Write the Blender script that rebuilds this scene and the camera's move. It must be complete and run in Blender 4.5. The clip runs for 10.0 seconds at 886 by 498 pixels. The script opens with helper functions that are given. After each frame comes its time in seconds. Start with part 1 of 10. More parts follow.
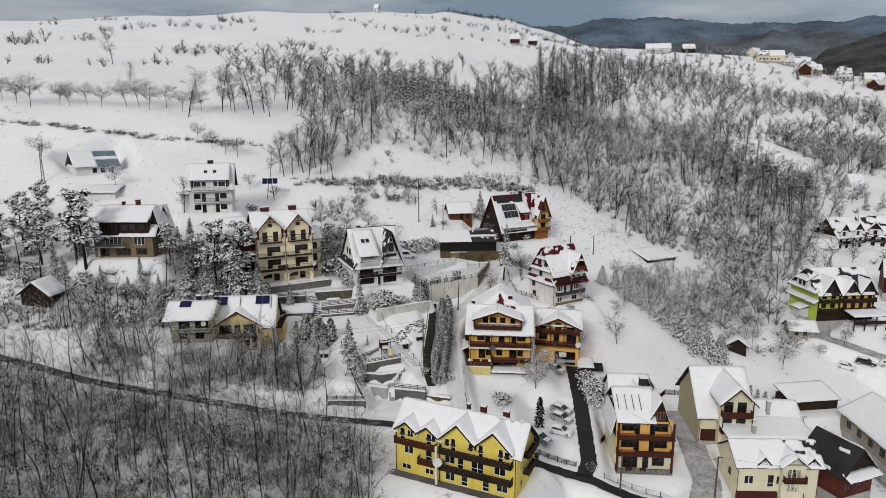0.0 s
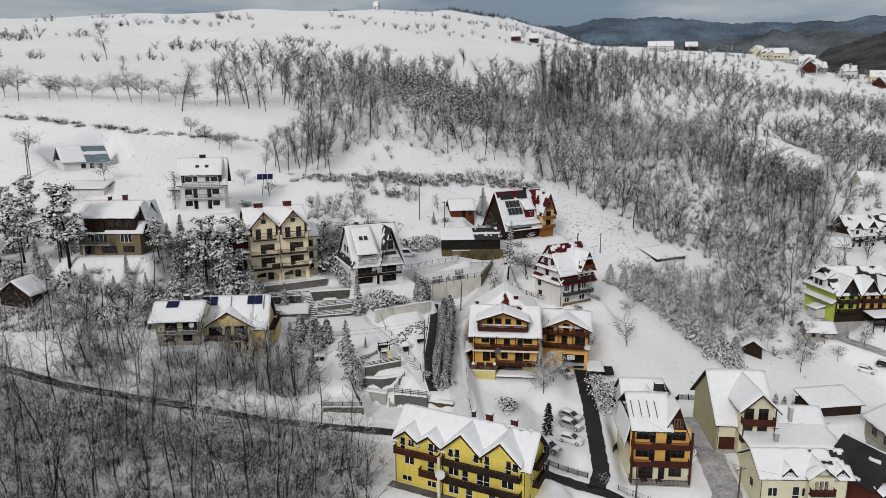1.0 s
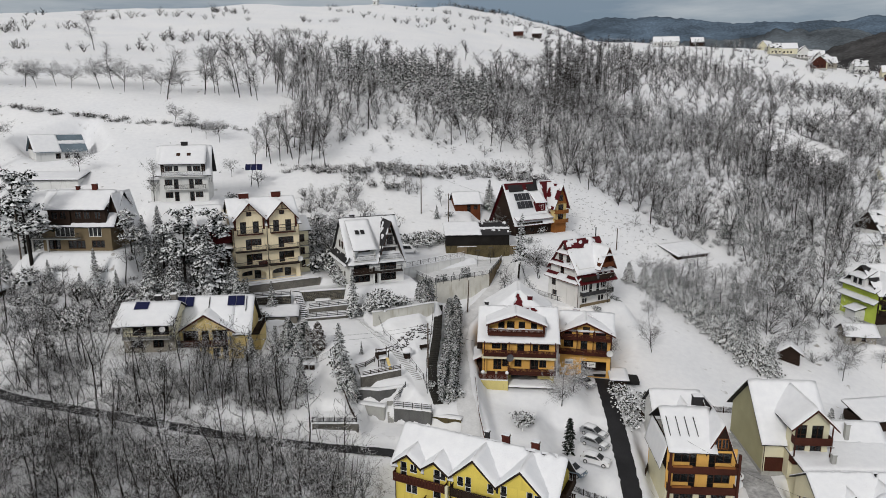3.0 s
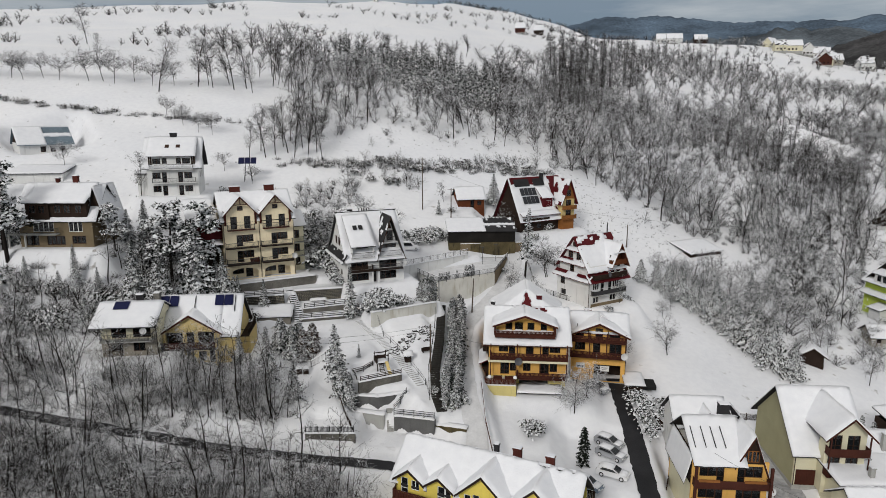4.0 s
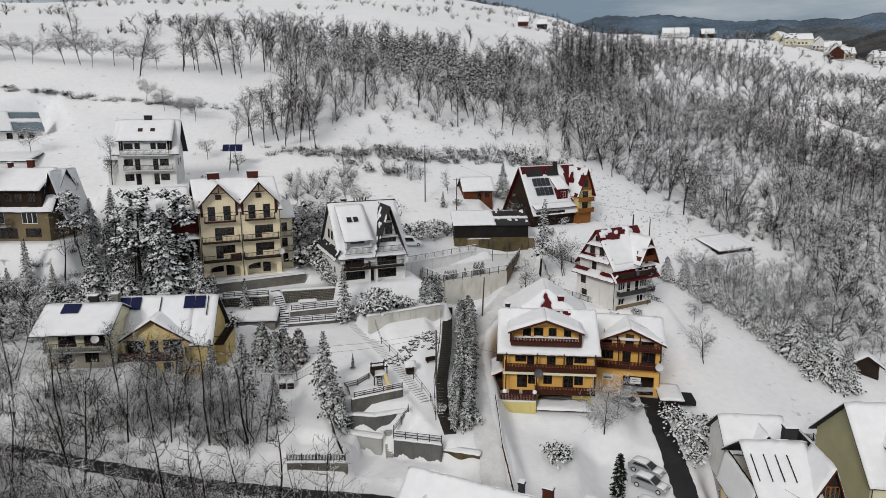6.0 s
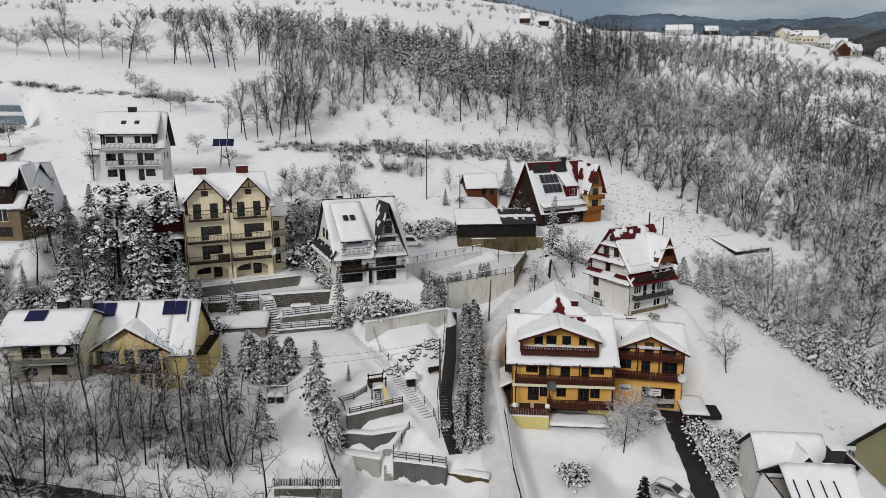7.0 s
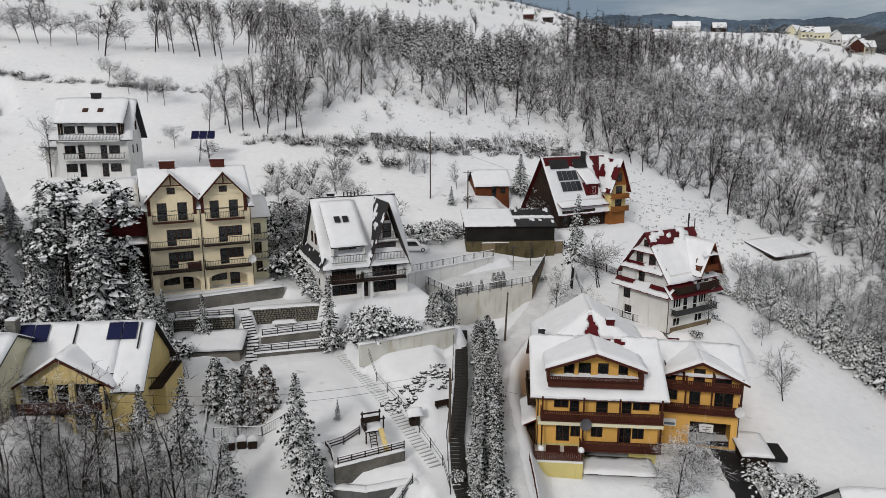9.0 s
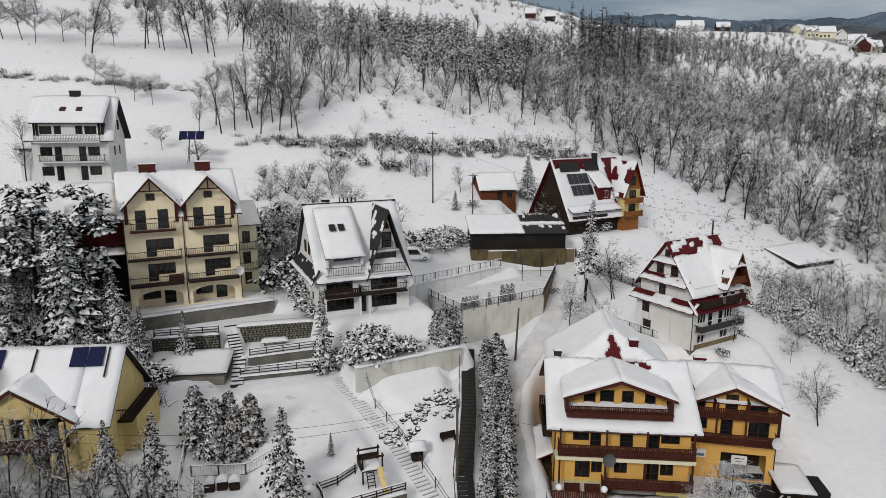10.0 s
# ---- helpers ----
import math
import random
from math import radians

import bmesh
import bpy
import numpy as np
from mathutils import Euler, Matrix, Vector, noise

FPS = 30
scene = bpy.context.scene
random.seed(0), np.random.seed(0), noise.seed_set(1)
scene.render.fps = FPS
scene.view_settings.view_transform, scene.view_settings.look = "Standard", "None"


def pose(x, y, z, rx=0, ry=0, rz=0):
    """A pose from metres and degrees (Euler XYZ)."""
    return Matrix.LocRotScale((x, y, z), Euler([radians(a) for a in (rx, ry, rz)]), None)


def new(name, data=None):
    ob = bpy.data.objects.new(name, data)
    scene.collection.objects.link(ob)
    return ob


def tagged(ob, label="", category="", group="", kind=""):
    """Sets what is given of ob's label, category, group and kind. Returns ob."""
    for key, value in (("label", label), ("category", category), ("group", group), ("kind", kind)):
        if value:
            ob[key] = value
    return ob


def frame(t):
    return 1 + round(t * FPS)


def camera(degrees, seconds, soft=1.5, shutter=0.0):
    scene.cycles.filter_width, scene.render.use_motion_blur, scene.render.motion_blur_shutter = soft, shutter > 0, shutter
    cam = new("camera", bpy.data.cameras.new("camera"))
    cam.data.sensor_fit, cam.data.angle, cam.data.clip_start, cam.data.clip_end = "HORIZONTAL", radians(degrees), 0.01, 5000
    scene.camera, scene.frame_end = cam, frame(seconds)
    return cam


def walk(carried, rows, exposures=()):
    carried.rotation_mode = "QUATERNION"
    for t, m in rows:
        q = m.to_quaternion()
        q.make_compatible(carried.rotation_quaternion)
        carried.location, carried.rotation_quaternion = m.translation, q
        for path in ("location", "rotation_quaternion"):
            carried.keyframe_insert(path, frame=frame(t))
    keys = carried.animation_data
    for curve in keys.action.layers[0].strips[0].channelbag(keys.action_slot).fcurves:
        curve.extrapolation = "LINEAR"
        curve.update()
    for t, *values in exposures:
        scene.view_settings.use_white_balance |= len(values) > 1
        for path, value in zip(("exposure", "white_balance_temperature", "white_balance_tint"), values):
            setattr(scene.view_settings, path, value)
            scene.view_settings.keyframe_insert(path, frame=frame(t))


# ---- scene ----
cam = camera(68.0, 10.0, soft=0.6)
METRES, EYE, TILT, LEAN, TURN = 47.04, 40.32, -12.0, 0.0, 0.0
ROWS = [
    (0.0, 0.0000, 0.0000, 0.0000, -0.000, -0.000, -0.00),
    (0.5, -0.0048, 0.0667, -0.0058, -0.006, 0.019, -0.00),
    (1.0, -0.0101, 0.1440, -0.0124, -0.019, 0.032, -0.00),
    (1.5, -0.0151, 0.2128, -0.0179, -0.026, 0.064, -0.01),
    (2.0, -0.0208, 0.2926, -0.0235, -0.032, 0.077, -0.00),
    (2.5, -0.0261, 0.3630, -0.0290, -0.039, 0.097, 0.00),
    (4.0, -0.0428, 0.5978, -0.0499, -0.026, 0.116, -0.01),
    (4.5, -0.0482, 0.6705, -0.0560, -0.019, 0.129, -0.02),
    (5.0, -0.0543, 0.7540, -0.0619, -0.026, 0.129, -0.01),
    (5.5, -0.0594, 0.8269, -0.0667, -0.026, 0.135, -0.00),
    (7.0, -0.0758, 1.0647, -0.0647, -0.026, 0.084, -0.02),
    (7.5, -0.0806, 1.1381, -0.0643, -0.032, 0.084, -0.04),
    (8.0, -0.0859, 1.2224, -0.0647, -0.026, 0.090, -0.04),
    (8.5, -0.0913, 1.2950, -0.0618, -0.019, 0.122, -0.03),
    (9.0, -0.0973, 1.3763, -0.0477, 0.006, 0.168, -0.04),
    (9.5, -0.1029, 1.4483, -0.0341, 0.006, 0.193, -0.05),
    (10.0, -0.1093, 1.5270, -0.0200, 0.006, 0.200, -0.07),
]
walk(cam, [(t, pose(0, 0, EYE, TILT, LEAN, TURN) @ pose(METRES * x, METRES * y, METRES * z, 90 + pitch, roll, yaw)) for t, x, y, z, yaw, pitch, roll in ROWS])

# ---------------------------------------------------------------- overcast winter light
SUN_EL, SUN_AZ = 31.0, 205.0
world = bpy.data.worlds.new("winter_sky")
scene.world = world
world.use_nodes = True
wn, wl = world.node_tree.nodes, world.node_tree.links
wn.clear()
w_out = wn.new("ShaderNodeOutputWorld")
w_bg = wn.new("ShaderNodeBackground")
w_sky = wn.new("ShaderNodeTexSky")
w_sky.sky_type, w_sky.sun_disc = "NISHITA", False
w_sky.sun_elevation, w_sky.sun_rotation = radians(SUN_EL), radians(SUN_AZ)
w_co = wn.new("ShaderNodeTexCoord")
w_sep = wn.new("ShaderNodeSeparateXYZ")
w_map = wn.new("ShaderNodeMapping")
w_map.inputs["Scale"].default_value = (1.8, 1.8, 11.0)
w_noise = wn.new("ShaderNodeTexNoise")
w_noise.inputs["Scale"].default_value, w_noise.inputs["Detail"].default_value = 1.6, 7.0
w_noise.inputs["Roughness"].default_value = 0.55
w_cloud = wn.new("ShaderNodeValToRGB")
w_cloud.color_ramp.elements[0].position, w_cloud.color_ramp.elements[1].position = 0.40, 0.66
w_cloud.color_ramp.elements[0].color = (0.24, 0.33, 0.44, 1)
w_cloud.color_ramp.elements[1].color = (0.76, 0.80, 0.84, 1)
w_high = wn.new("ShaderNodeMapRange")
w_high.inputs["From Min"].default_value, w_high.inputs["From Max"].default_value = 0.10, 0.75
w_high.inputs["To Min"].default_value, w_high.inputs["To Max"].default_value = 0.0, 1.0
w_mix = wn.new("ShaderNodeMix")
w_mix.data_type = "RGBA"
w_mix.inputs[7].default_value = (1.06, 1.04, 1.01, 1)
w_add = wn.new("ShaderNodeMix")
w_add.data_type, w_add.blend_type = "RGBA", "ADD"
w_add.inputs[0].default_value = 0.02
wl.new(w_co.outputs["Generated"], w_sep.inputs[0])
wl.new(w_co.outputs["Generated"], w_map.inputs[0])
wl.new(w_map.outputs[0], w_noise.inputs["Vector"])
wl.new(w_noise.outputs["Fac"], w_cloud.inputs[0])
wl.new(w_sep.outputs["Z"], w_high.inputs["Value"])
wl.new(w_high.outputs[0], w_mix.inputs[0])
wl.new(w_cloud.outputs[0], w_mix.inputs[6])
wl.new(w_mix.outputs[2], w_add.inputs[6])
wl.new(w_sky.outputs[0], w_add.inputs[7])
wl.new(w_add.outputs[2], w_bg.inputs["Color"])
w_bg.inputs["Strength"].default_value = 0.55
wl.new(w_bg.outputs[0], w_out.inputs[0])
sun = new("sun", bpy.data.lights.new("sun", "SUN"))
sun.data.energy, sun.data.angle, sun.data.color = 1.65, radians(14), (1.0, 0.97, 0.92)
sun.rotation_euler = (radians(90 - SUN_EL), 0, radians(180 - SUN_AZ))
scene.view_settings.exposure = -0.08


# ---------------------------------------------------------------- materials
def shader(name):
    m = bpy.data.materials.new(name)
    m.use_nodes = True
    nt = m.node_tree
    return m, nt, nt.nodes["Principled BSDF"]


def noise_node(nt, scale, detail=4.0, stretch=(1, 1, 1)):
    co = nt.nodes.new("ShaderNodeTexCoord")
    mp = nt.nodes.new("ShaderNodeMapping")
    mp.inputs["Scale"].default_value = stretch
    nz = nt.nodes.new("ShaderNodeTexNoise")
    nz.inputs["Scale"].default_value, nz.inputs["Detail"].default_value = scale, detail
    nt.links.new(co.outputs["Object"], mp.inputs[0])
    nt.links.new(mp.outputs[0], nz.inputs["Vector"])
    return nz


def ramp_node(nt, src, stops):
    r = nt.nodes.new("ShaderNodeValToRGB")
    els = r.color_ramp.elements
    while len(els) < len(stops):
        els.new(0.5)
    for e, (p, c) in zip(els, stops):
        e.position, e.color = p, (*c, 1)
    nt.links.new(src, r.inputs[0])
    return r


def mix_node(nt, fac, a, b, blend="MIX"):
    mx = nt.nodes.new("ShaderNodeMix")
    mx.data_type, mx.blend_type = "RGBA", blend
    for sock, v in ((mx.inputs[0], fac), (mx.inputs[6], a), (mx.inputs[7], b)):
        if isinstance(v, (int, float)):
            sock.default_value = v
        elif isinstance(v, tuple):
            sock.default_value = (*v, 1)
        else:
            nt.links.new(v, sock)
    return mx.outputs[2]


def bump_node(nt, bsdf, height, strength, dist=0.05):
    b = nt.nodes.new("ShaderNodeBump")
    b.inputs["Strength"].default_value, b.inputs["Distance"].default_value = strength, dist
    nt.links.new(height, b.inputs["Height"])
    nt.links.new(b.outputs[0], bsdf.inputs["Normal"])


def surface(name, col, rough=0.8, var=0.18, big=0.35, fine=9.0, stretch=(1, 1, 1), bump=0.25, metal=0.0, stain=None):
    """A painted, wooden or mineral surface: broad weathering, fine grain, slight relief."""
    m, nt, bs = shader(name)
    lo = tuple(c * (1 - var) for c in col)
    hi = tuple(min(c * (1 + var * 0.6), 0.95) for c in col)
    n1, n2 = noise_node(nt, big, 5), noise_node(nt, fine, 3, stretch)
    a = ramp_node(nt, n1.outputs["Fac"], [(0.3, lo), (0.7, hi)]).outputs[0]
    b = ramp_node(nt, n2.outputs["Fac"], [(0.25, (1 - var,) * 3), (0.75, (1.0,) * 3)]).outputs[0]
    c = mix_node(nt, 1.0, a, b, "MULTIPLY")
    if stain:
        n3 = noise_node(nt, 0.9, 6, (1.6, 1.6, 0.25))
        f = ramp_node(nt, n3.outputs["Fac"], [(0.56, (0,) * 3), (0.72, (1,) * 3)]).outputs[0]
        c = mix_node(nt, f, c, stain)
    nt.links.new(c, bs.inputs["Base Color"])
    bs.inputs["Roughness"].default_value, bs.inputs["Metallic"].default_value = rough, metal
    bs.inputs["Specular IOR Level"].default_value = 0.5 if rough < 0.4 or metal else 0.12
    bump_node(nt, bs, n2.outputs["Fac"], bump, 0.03)
    return m


def snowy(name, col, lo=0.25, hi=0.6, amount=0.5, scale=2.0, rough=0.85):
    """A dark plant surface on whose upward faces broken snow lies."""
    m, nt, bs = shader(name)
    geo = nt.nodes.new("ShaderNodeNewGeometry")
    sep = nt.nodes.new("ShaderNodeSeparateXYZ")
    nt.links.new(geo.outputs["Normal"], sep.inputs[0])
    up = nt.nodes.new("ShaderNodeMapRange")
    up.inputs["From Min"].default_value, up.inputs["From Max"].default_value = lo, hi
    nt.links.new(sep.outputs["Z"], up.inputs["Value"])
    nz = noise_node(nt, scale, 3)
    brk = nt.nodes.new("ShaderNodeMapRange")
    brk.inputs["From Min"].default_value, brk.inputs["From Max"].default_value = 0.62 - amount * 0.35, 0.70 - amount * 0.35
    nt.links.new(nz.outputs["Fac"], brk.inputs["Value"])
    mul = nt.nodes.new("ShaderNodeMath")
    mul.operation = "MULTIPLY"
    nt.links.new(up.outputs[0], mul.inputs[0])
    nt.links.new(brk.outputs[0], mul.inputs[1])
    n2 = noise_node(nt, 1.1, 3)
    dark = ramp_node(nt, n2.outputs["Fac"], [(0.3, tuple(c * 0.6 for c in col)), (0.7, tuple(c * 1.5 for c in col))]).outputs[0]
    nt.links.new(mix_node(nt, mul.outputs[0], dark, (0.82, 0.83, 0.85)), bs.inputs["Base Color"])
    bs.inputs["Roughness"].default_value = rough
    bs.inputs["Specular IOR Level"].default_value = 0.06
    return m


def snow_material(name, grass=False):
    m, nt, bs = shader(name)
    n1, n2, n3 = noise_node(nt, 0.035, 6), noise_node(nt, 0.9, 5), noise_node(nt, 5.0, 3)
    a = ramp_node(nt, n1.outputs["Fac"], [(0.3, (0.78, 0.79, 0.82)), (0.7, (0.85, 0.85, 0.86))]).outputs[0]
    b = ramp_node(nt, n2.outputs["Fac"], [(0.3, (0.94, 0.94, 0.95)), (0.65, (1, 1, 1))]).outputs[0]
    c = mix_node(nt, 1.0, a, b, "MULTIPLY")
    if grass:
        g1, g2 = noise_node(nt, 0.55, 7), noise_node(nt, 0.02, 3)
        f = ramp_node(nt, g1.outputs["Fac"], [(0.64, (0,) * 3), (0.72, (0.75,) * 3)]).outputs[0]
        k = ramp_node(nt, g2.outputs["Fac"], [(0.46, (0,) * 3), (0.60, (1,) * 3)]).outputs[0]
        c = mix_node(nt, mix_node(nt, 1.0, f, k, "MULTIPLY"), c, (0.21, 0.19, 0.16))
    nt.links.new(c, bs.inputs["Base Color"])
    bs.inputs["Roughness"].default_value = 0.75
    bs.inputs["Specular IOR Level"].default_value = 0.25
    mixh = nt.nodes.new("ShaderNodeMath")
    mixh.operation = "ADD"
    nt.links.new(n2.outputs["Fac"], mixh.inputs[0])
    nt.links.new(n3.outputs["Fac"], mixh.inputs[1])
    bump_node(nt, bs, mixh.outputs[0], 0.35, 0.12)
    return m


def glass_material():
    m, nt, bs = shader("window_glass")
    bs.inputs["Base Color"].default_value = (0.05, 0.055, 0.06, 1)
    bs.inputs["Specular IOR Level"].default_value = 0.3
    bs.inputs["Roughness"].default_value = 0.04
    bs.inputs["Transmission Weight"].default_value = 0.75
    bs.inputs["IOR"].default_value = 1.45
    return m


SNOW = snow_material("snow")
SNOW_GROUND = snow_material("snow_ground", True)
CREAM = surface("cream_render", (0.90, 0.78, 0.55), 0.9, 0.08, stain=(0.74, 0.62, 0.42))
WHITE = surface("white_render", (0.74, 0.74, 0.73), 0.9, 0.08, stain=(0.56, 0.56, 0.55))
ORANGE = surface("orange_render", (0.80, 0.46, 0.13), 0.9, 0.10, stain=(0.62, 0.36, 0.08))
YELLOW = surface("yellow_render", (0.78, 0.62, 0.13), 0.9, 0.10, stain=(0.6, 0.46, 0.10))
PALE_YELLOW = surface("pale_yellow_render", (0.72, 0.56, 0.25), 0.9, 0.14, stain=(0.5, 0.4, 0.2))
STRAW = surface("straw_yellow_render", (0.62, 0.53, 0.22), 0.9, 0.15, stain=(0.4, 0.34, 0.16))
OLIVE = surface("olive_render", (0.42, 0.40, 0.25), 0.9, 0.08)
LIGHT_CREAM = surface("light_cream_render", (0.72, 0.68, 0.50), 0.9, 0.10)
GREEN = surface("lime_green_render", (0.50, 0.60, 0.10), 0.9, 0.08)
GREY = surface("grey_render", (0.34, 0.31, 0.26), 0.9, 0.2, stain=(0.22, 0.2, 0.17))
TAN = surface("tan_brick", (0.22, 0.17, 0.105), 0.9, 0.3, fine=14.0)
CONCRETE = surface("concrete", (0.42, 0.42, 0.40), 0.9, 0.2, stain=(0.3, 0.29, 0.27))
DARK_CONCRETE = surface("wet_dark_concrete", (0.15, 0.15, 0.15), 0.85, 0.3, stain=(0.08, 0.08, 0.08))
PALE_WALL = surface("weathered_whitewash", (0.66, 0.65, 0.60), 0.9, 0.15, stain=(0.46, 0.43, 0.36))
STONE = surface("field_stone", (0.20, 0.19, 0.17), 0.9, 0.45, fine=5.0, bump=0.8)
PALE_STONE = surface("pale_field_stone", (0.27, 0.25, 0.20), 0.9, 0.35, fine=6.0, bump=0.5)
MORTAR = surface("dark_mortar", (0.045, 0.042, 0.038), 0.95, 0.3)
WOOD_RED = surface("red_brown_wood", (0.075, 0.024, 0.016), 0.7, 0.3, fine=14.0, stretch=(1, 1, 0.15))
WOOD_DARK = surface("dark_stained_wood", (0.035, 0.022, 0.016), 0.75, 0.35, fine=14.0, stretch=(0.15, 1, 1))
WOOD_HONEY = surface("honey_wood", (0.30, 0.12, 0.035), 0.7, 0.3, fine=12.0, stretch=(0.15, 1, 1))
ROOF_DARK = surface("dark_roof_tiles", (0.035, 0.034, 0.036), 0.7, 0.3, fine=12.0)
ROOF_RED = surface("dark_red_roof_sheet", (0.10, 0.010, 0.013), 0.5, 0.25, fine=10.0)
ROOF_BLUE = surface("blue_grey_roof_sheet", (0.16, 0.21, 0.25), 0.45, 0.2, fine=3.0)
RED_WALL = surface("dark_red_cladding", (0.085, 0.010, 0.012), 0.6, 0.2, fine=8.0)
FRAME_BROWN = surface("brown_window_frame", (0.055, 0.026, 0.016), 0.5, 0.15)
FRAME_WHITE = surface("white_window_frame", (0.78, 0.78, 0.77), 0.4, 0.05)
METAL = surface("dark_grey_railing", (0.045, 0.045, 0.048), 0.5, 0.2, metal=0.3)
GUTTER = surface("brown_gutter", (0.05, 0.03, 0.025), 0.5, 0.15, metal=0.2)
DISH = surface("satellite_dish_grey", (0.62, 0.62, 0.62), 0.5, 0.06)
DISH_DARK = surface("satellite_dish_dark", (0.10, 0.10, 0.11), 0.5, 0.06)
BRICK_RED = surface("chimney_brick", (0.11, 0.032, 0.024), 0.9, 0.35, fine=16.0)
LOG_RED = surface("red_brown_logs", (0.150, 0.048, 0.020), 0.75, 0.35, fine=12.0, stretch=(0.15, 1, 1))
WOOD_BLACK = surface("blackened_boards", (0.020, 0.018, 0.016), 0.85, 0.4, fine=12.0, stretch=(1, 1, 0.15))
SOLAR_GREY = surface("solar_cell_grey", (0.020, 0.022, 0.028), 0.35, 0.2)
DAMP_WALL = surface("damp_stained_wall", (0.13, 0.105, 0.055), 0.9, 0.45, fine=6.0, stain=(0.03, 0.026, 0.02))
SOLAR = surface("solar_cell_blue", (0.010, 0.013, 0.055), 0.42, 0.2)
ASPHALT = surface("wet_asphalt", (0.030, 0.030, 0.033), 0.55, 0.3, fine=8.0)
SLUSH = surface("slushy_road", (0.48, 0.48, 0.49), 0.8, 0.35, big=0.5, fine=2.0)
TRODDEN = surface("trodden_snow", (0.70, 0.70, 0.71), 0.8, 0.12, big=0.6, fine=3.0)
DARK_EARTH = surface("dark_wet_steps", (0.045, 0.042, 0.038), 0.8, 0.4, fine=4.0)
RUBBER = surface("tyre_rubber", (0.02, 0.02, 0.02), 0.8, 0.2)
CURTAIN = surface("pale_curtain", (0.6, 0.57, 0.5), 0.9, 0.2, fine=10.0, stretch=(4, 4, 0.2))
POLE_WOOD = surface("weathered_pole", (0.13, 0.10, 0.08), 0.8, 0.3)
GLASS = glass_material()
BARK = snowy("bark_with_snow", (0.018, 0.015, 0.013), 0.45, 0.75, 0.52, 3.0)
FROSTED = snowy("frosted_twigs", (0.034, 0.031, 0.030), 0.55, 0.85, 0.5, 2.0)
TWIG = snowy("twigs", (0.022, 0.019, 0.017), 0.75, 0.95, 0.3, 2.0)
NEEDLES = snowy("spruce_needles_with_snow", (0.012, 0.016, 0.012), 0.27, 0.58, 0.70, 1.9)
NEEDLES_WHITE = snowy("needles_under_thick_snow", (0.012, 0.016, 0.012), 0.24, 0.54, 0.78, 2.2)
DUSTED = snowy("needles_dusted_with_snow", (0.012, 0.016, 0.012), 0.4, 0.75, 0.2, 2.4)
DARK_NEEDLES = surface("dark_spruce_sprays", (0.013, 0.018, 0.013), 0.85, 0.5, fine=5.0)
NEEDLES_FAR = snowy("far_spruce_needles", (0.012, 0.016, 0.014), 0.3, 0.6, 0.55, 1.0)
SHRUB = snowy("evergreen_shrub_with_snow", (0.018, 0.020, 0.014), 0.28, 0.58, 0.68, 2.6)
COPPER = snowy("copper_brown_hedge_with_snow", (0.06, 0.030, 0.016), 0.22, 0.5, 0.66, 2.4)
BROWN_SPRAYS = surface("brown_hedge_sprays", (0.055, 0.028, 0.016), 0.85, 0.5, fine=5.0)
# the two farther ridges carry the bluish haze of distance in their base colour
HILL_FOREST_HAZED = surface("haze_tinted_far_wooded_hills", (0.135, 0.19, 0.26), 0.95, 0.6, big=0.006, fine=0.11, bump=0.0, stretch=(1, 1, 0.45))
HILL_MIDDLE_HAZED = surface("haze_tinted_snow_dusted_hills", (0.15, 0.175, 0.20), 0.95, 0.6, big=0.008, fine=0.16, bump=0.0, stretch=(1, 1, 0.45))
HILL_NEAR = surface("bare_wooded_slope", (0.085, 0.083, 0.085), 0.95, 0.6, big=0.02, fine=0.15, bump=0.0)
ROCK = snowy("rocks_with_snow", (0.04, 0.037, 0.034), 0.62, 0.85, 0.7, 1.5)


# ---------------------------------------------------------------- the lie of the land
KNOT_Y = (-300, 0, 60, 97, 112, 127, 136, 155, 176, 196, 230, 260, 360, 538, 784, 851, 1120, 2000, 5000)
KNOT_Z = (-26, -25, -22, -17.4, -12.9, -10, -7.3, -3.4, 2.8, 10, 23.5, 32.5, 50, 87, 132, 136, 100, 70, 60)
KNOT_LEFT = (0.1, 0.12, 0.16, 0.18, 0.19, 0.18, 0.19, 0.17, 0.18, 0.2, 0.22, 0.2, 0.15, 0.12, 0.04, 0.03, 0, 0, 0)
KNOT_RIGHT = (0.05, 0.08, 0.1, 0.12, 0.14, 0.16, 0.18, 0.16, 0.18, 0.2, 0.24, 0.22, 0.18, 0.18, 0.22, 0.22, 0.18, 0.1, 0)
BUMPS = ((-110, 830, 14, 220), (92, 960, 44, 80), (158, 333, 7, 15), (250, 690, 15, 75), (330, 640, 10, 60))

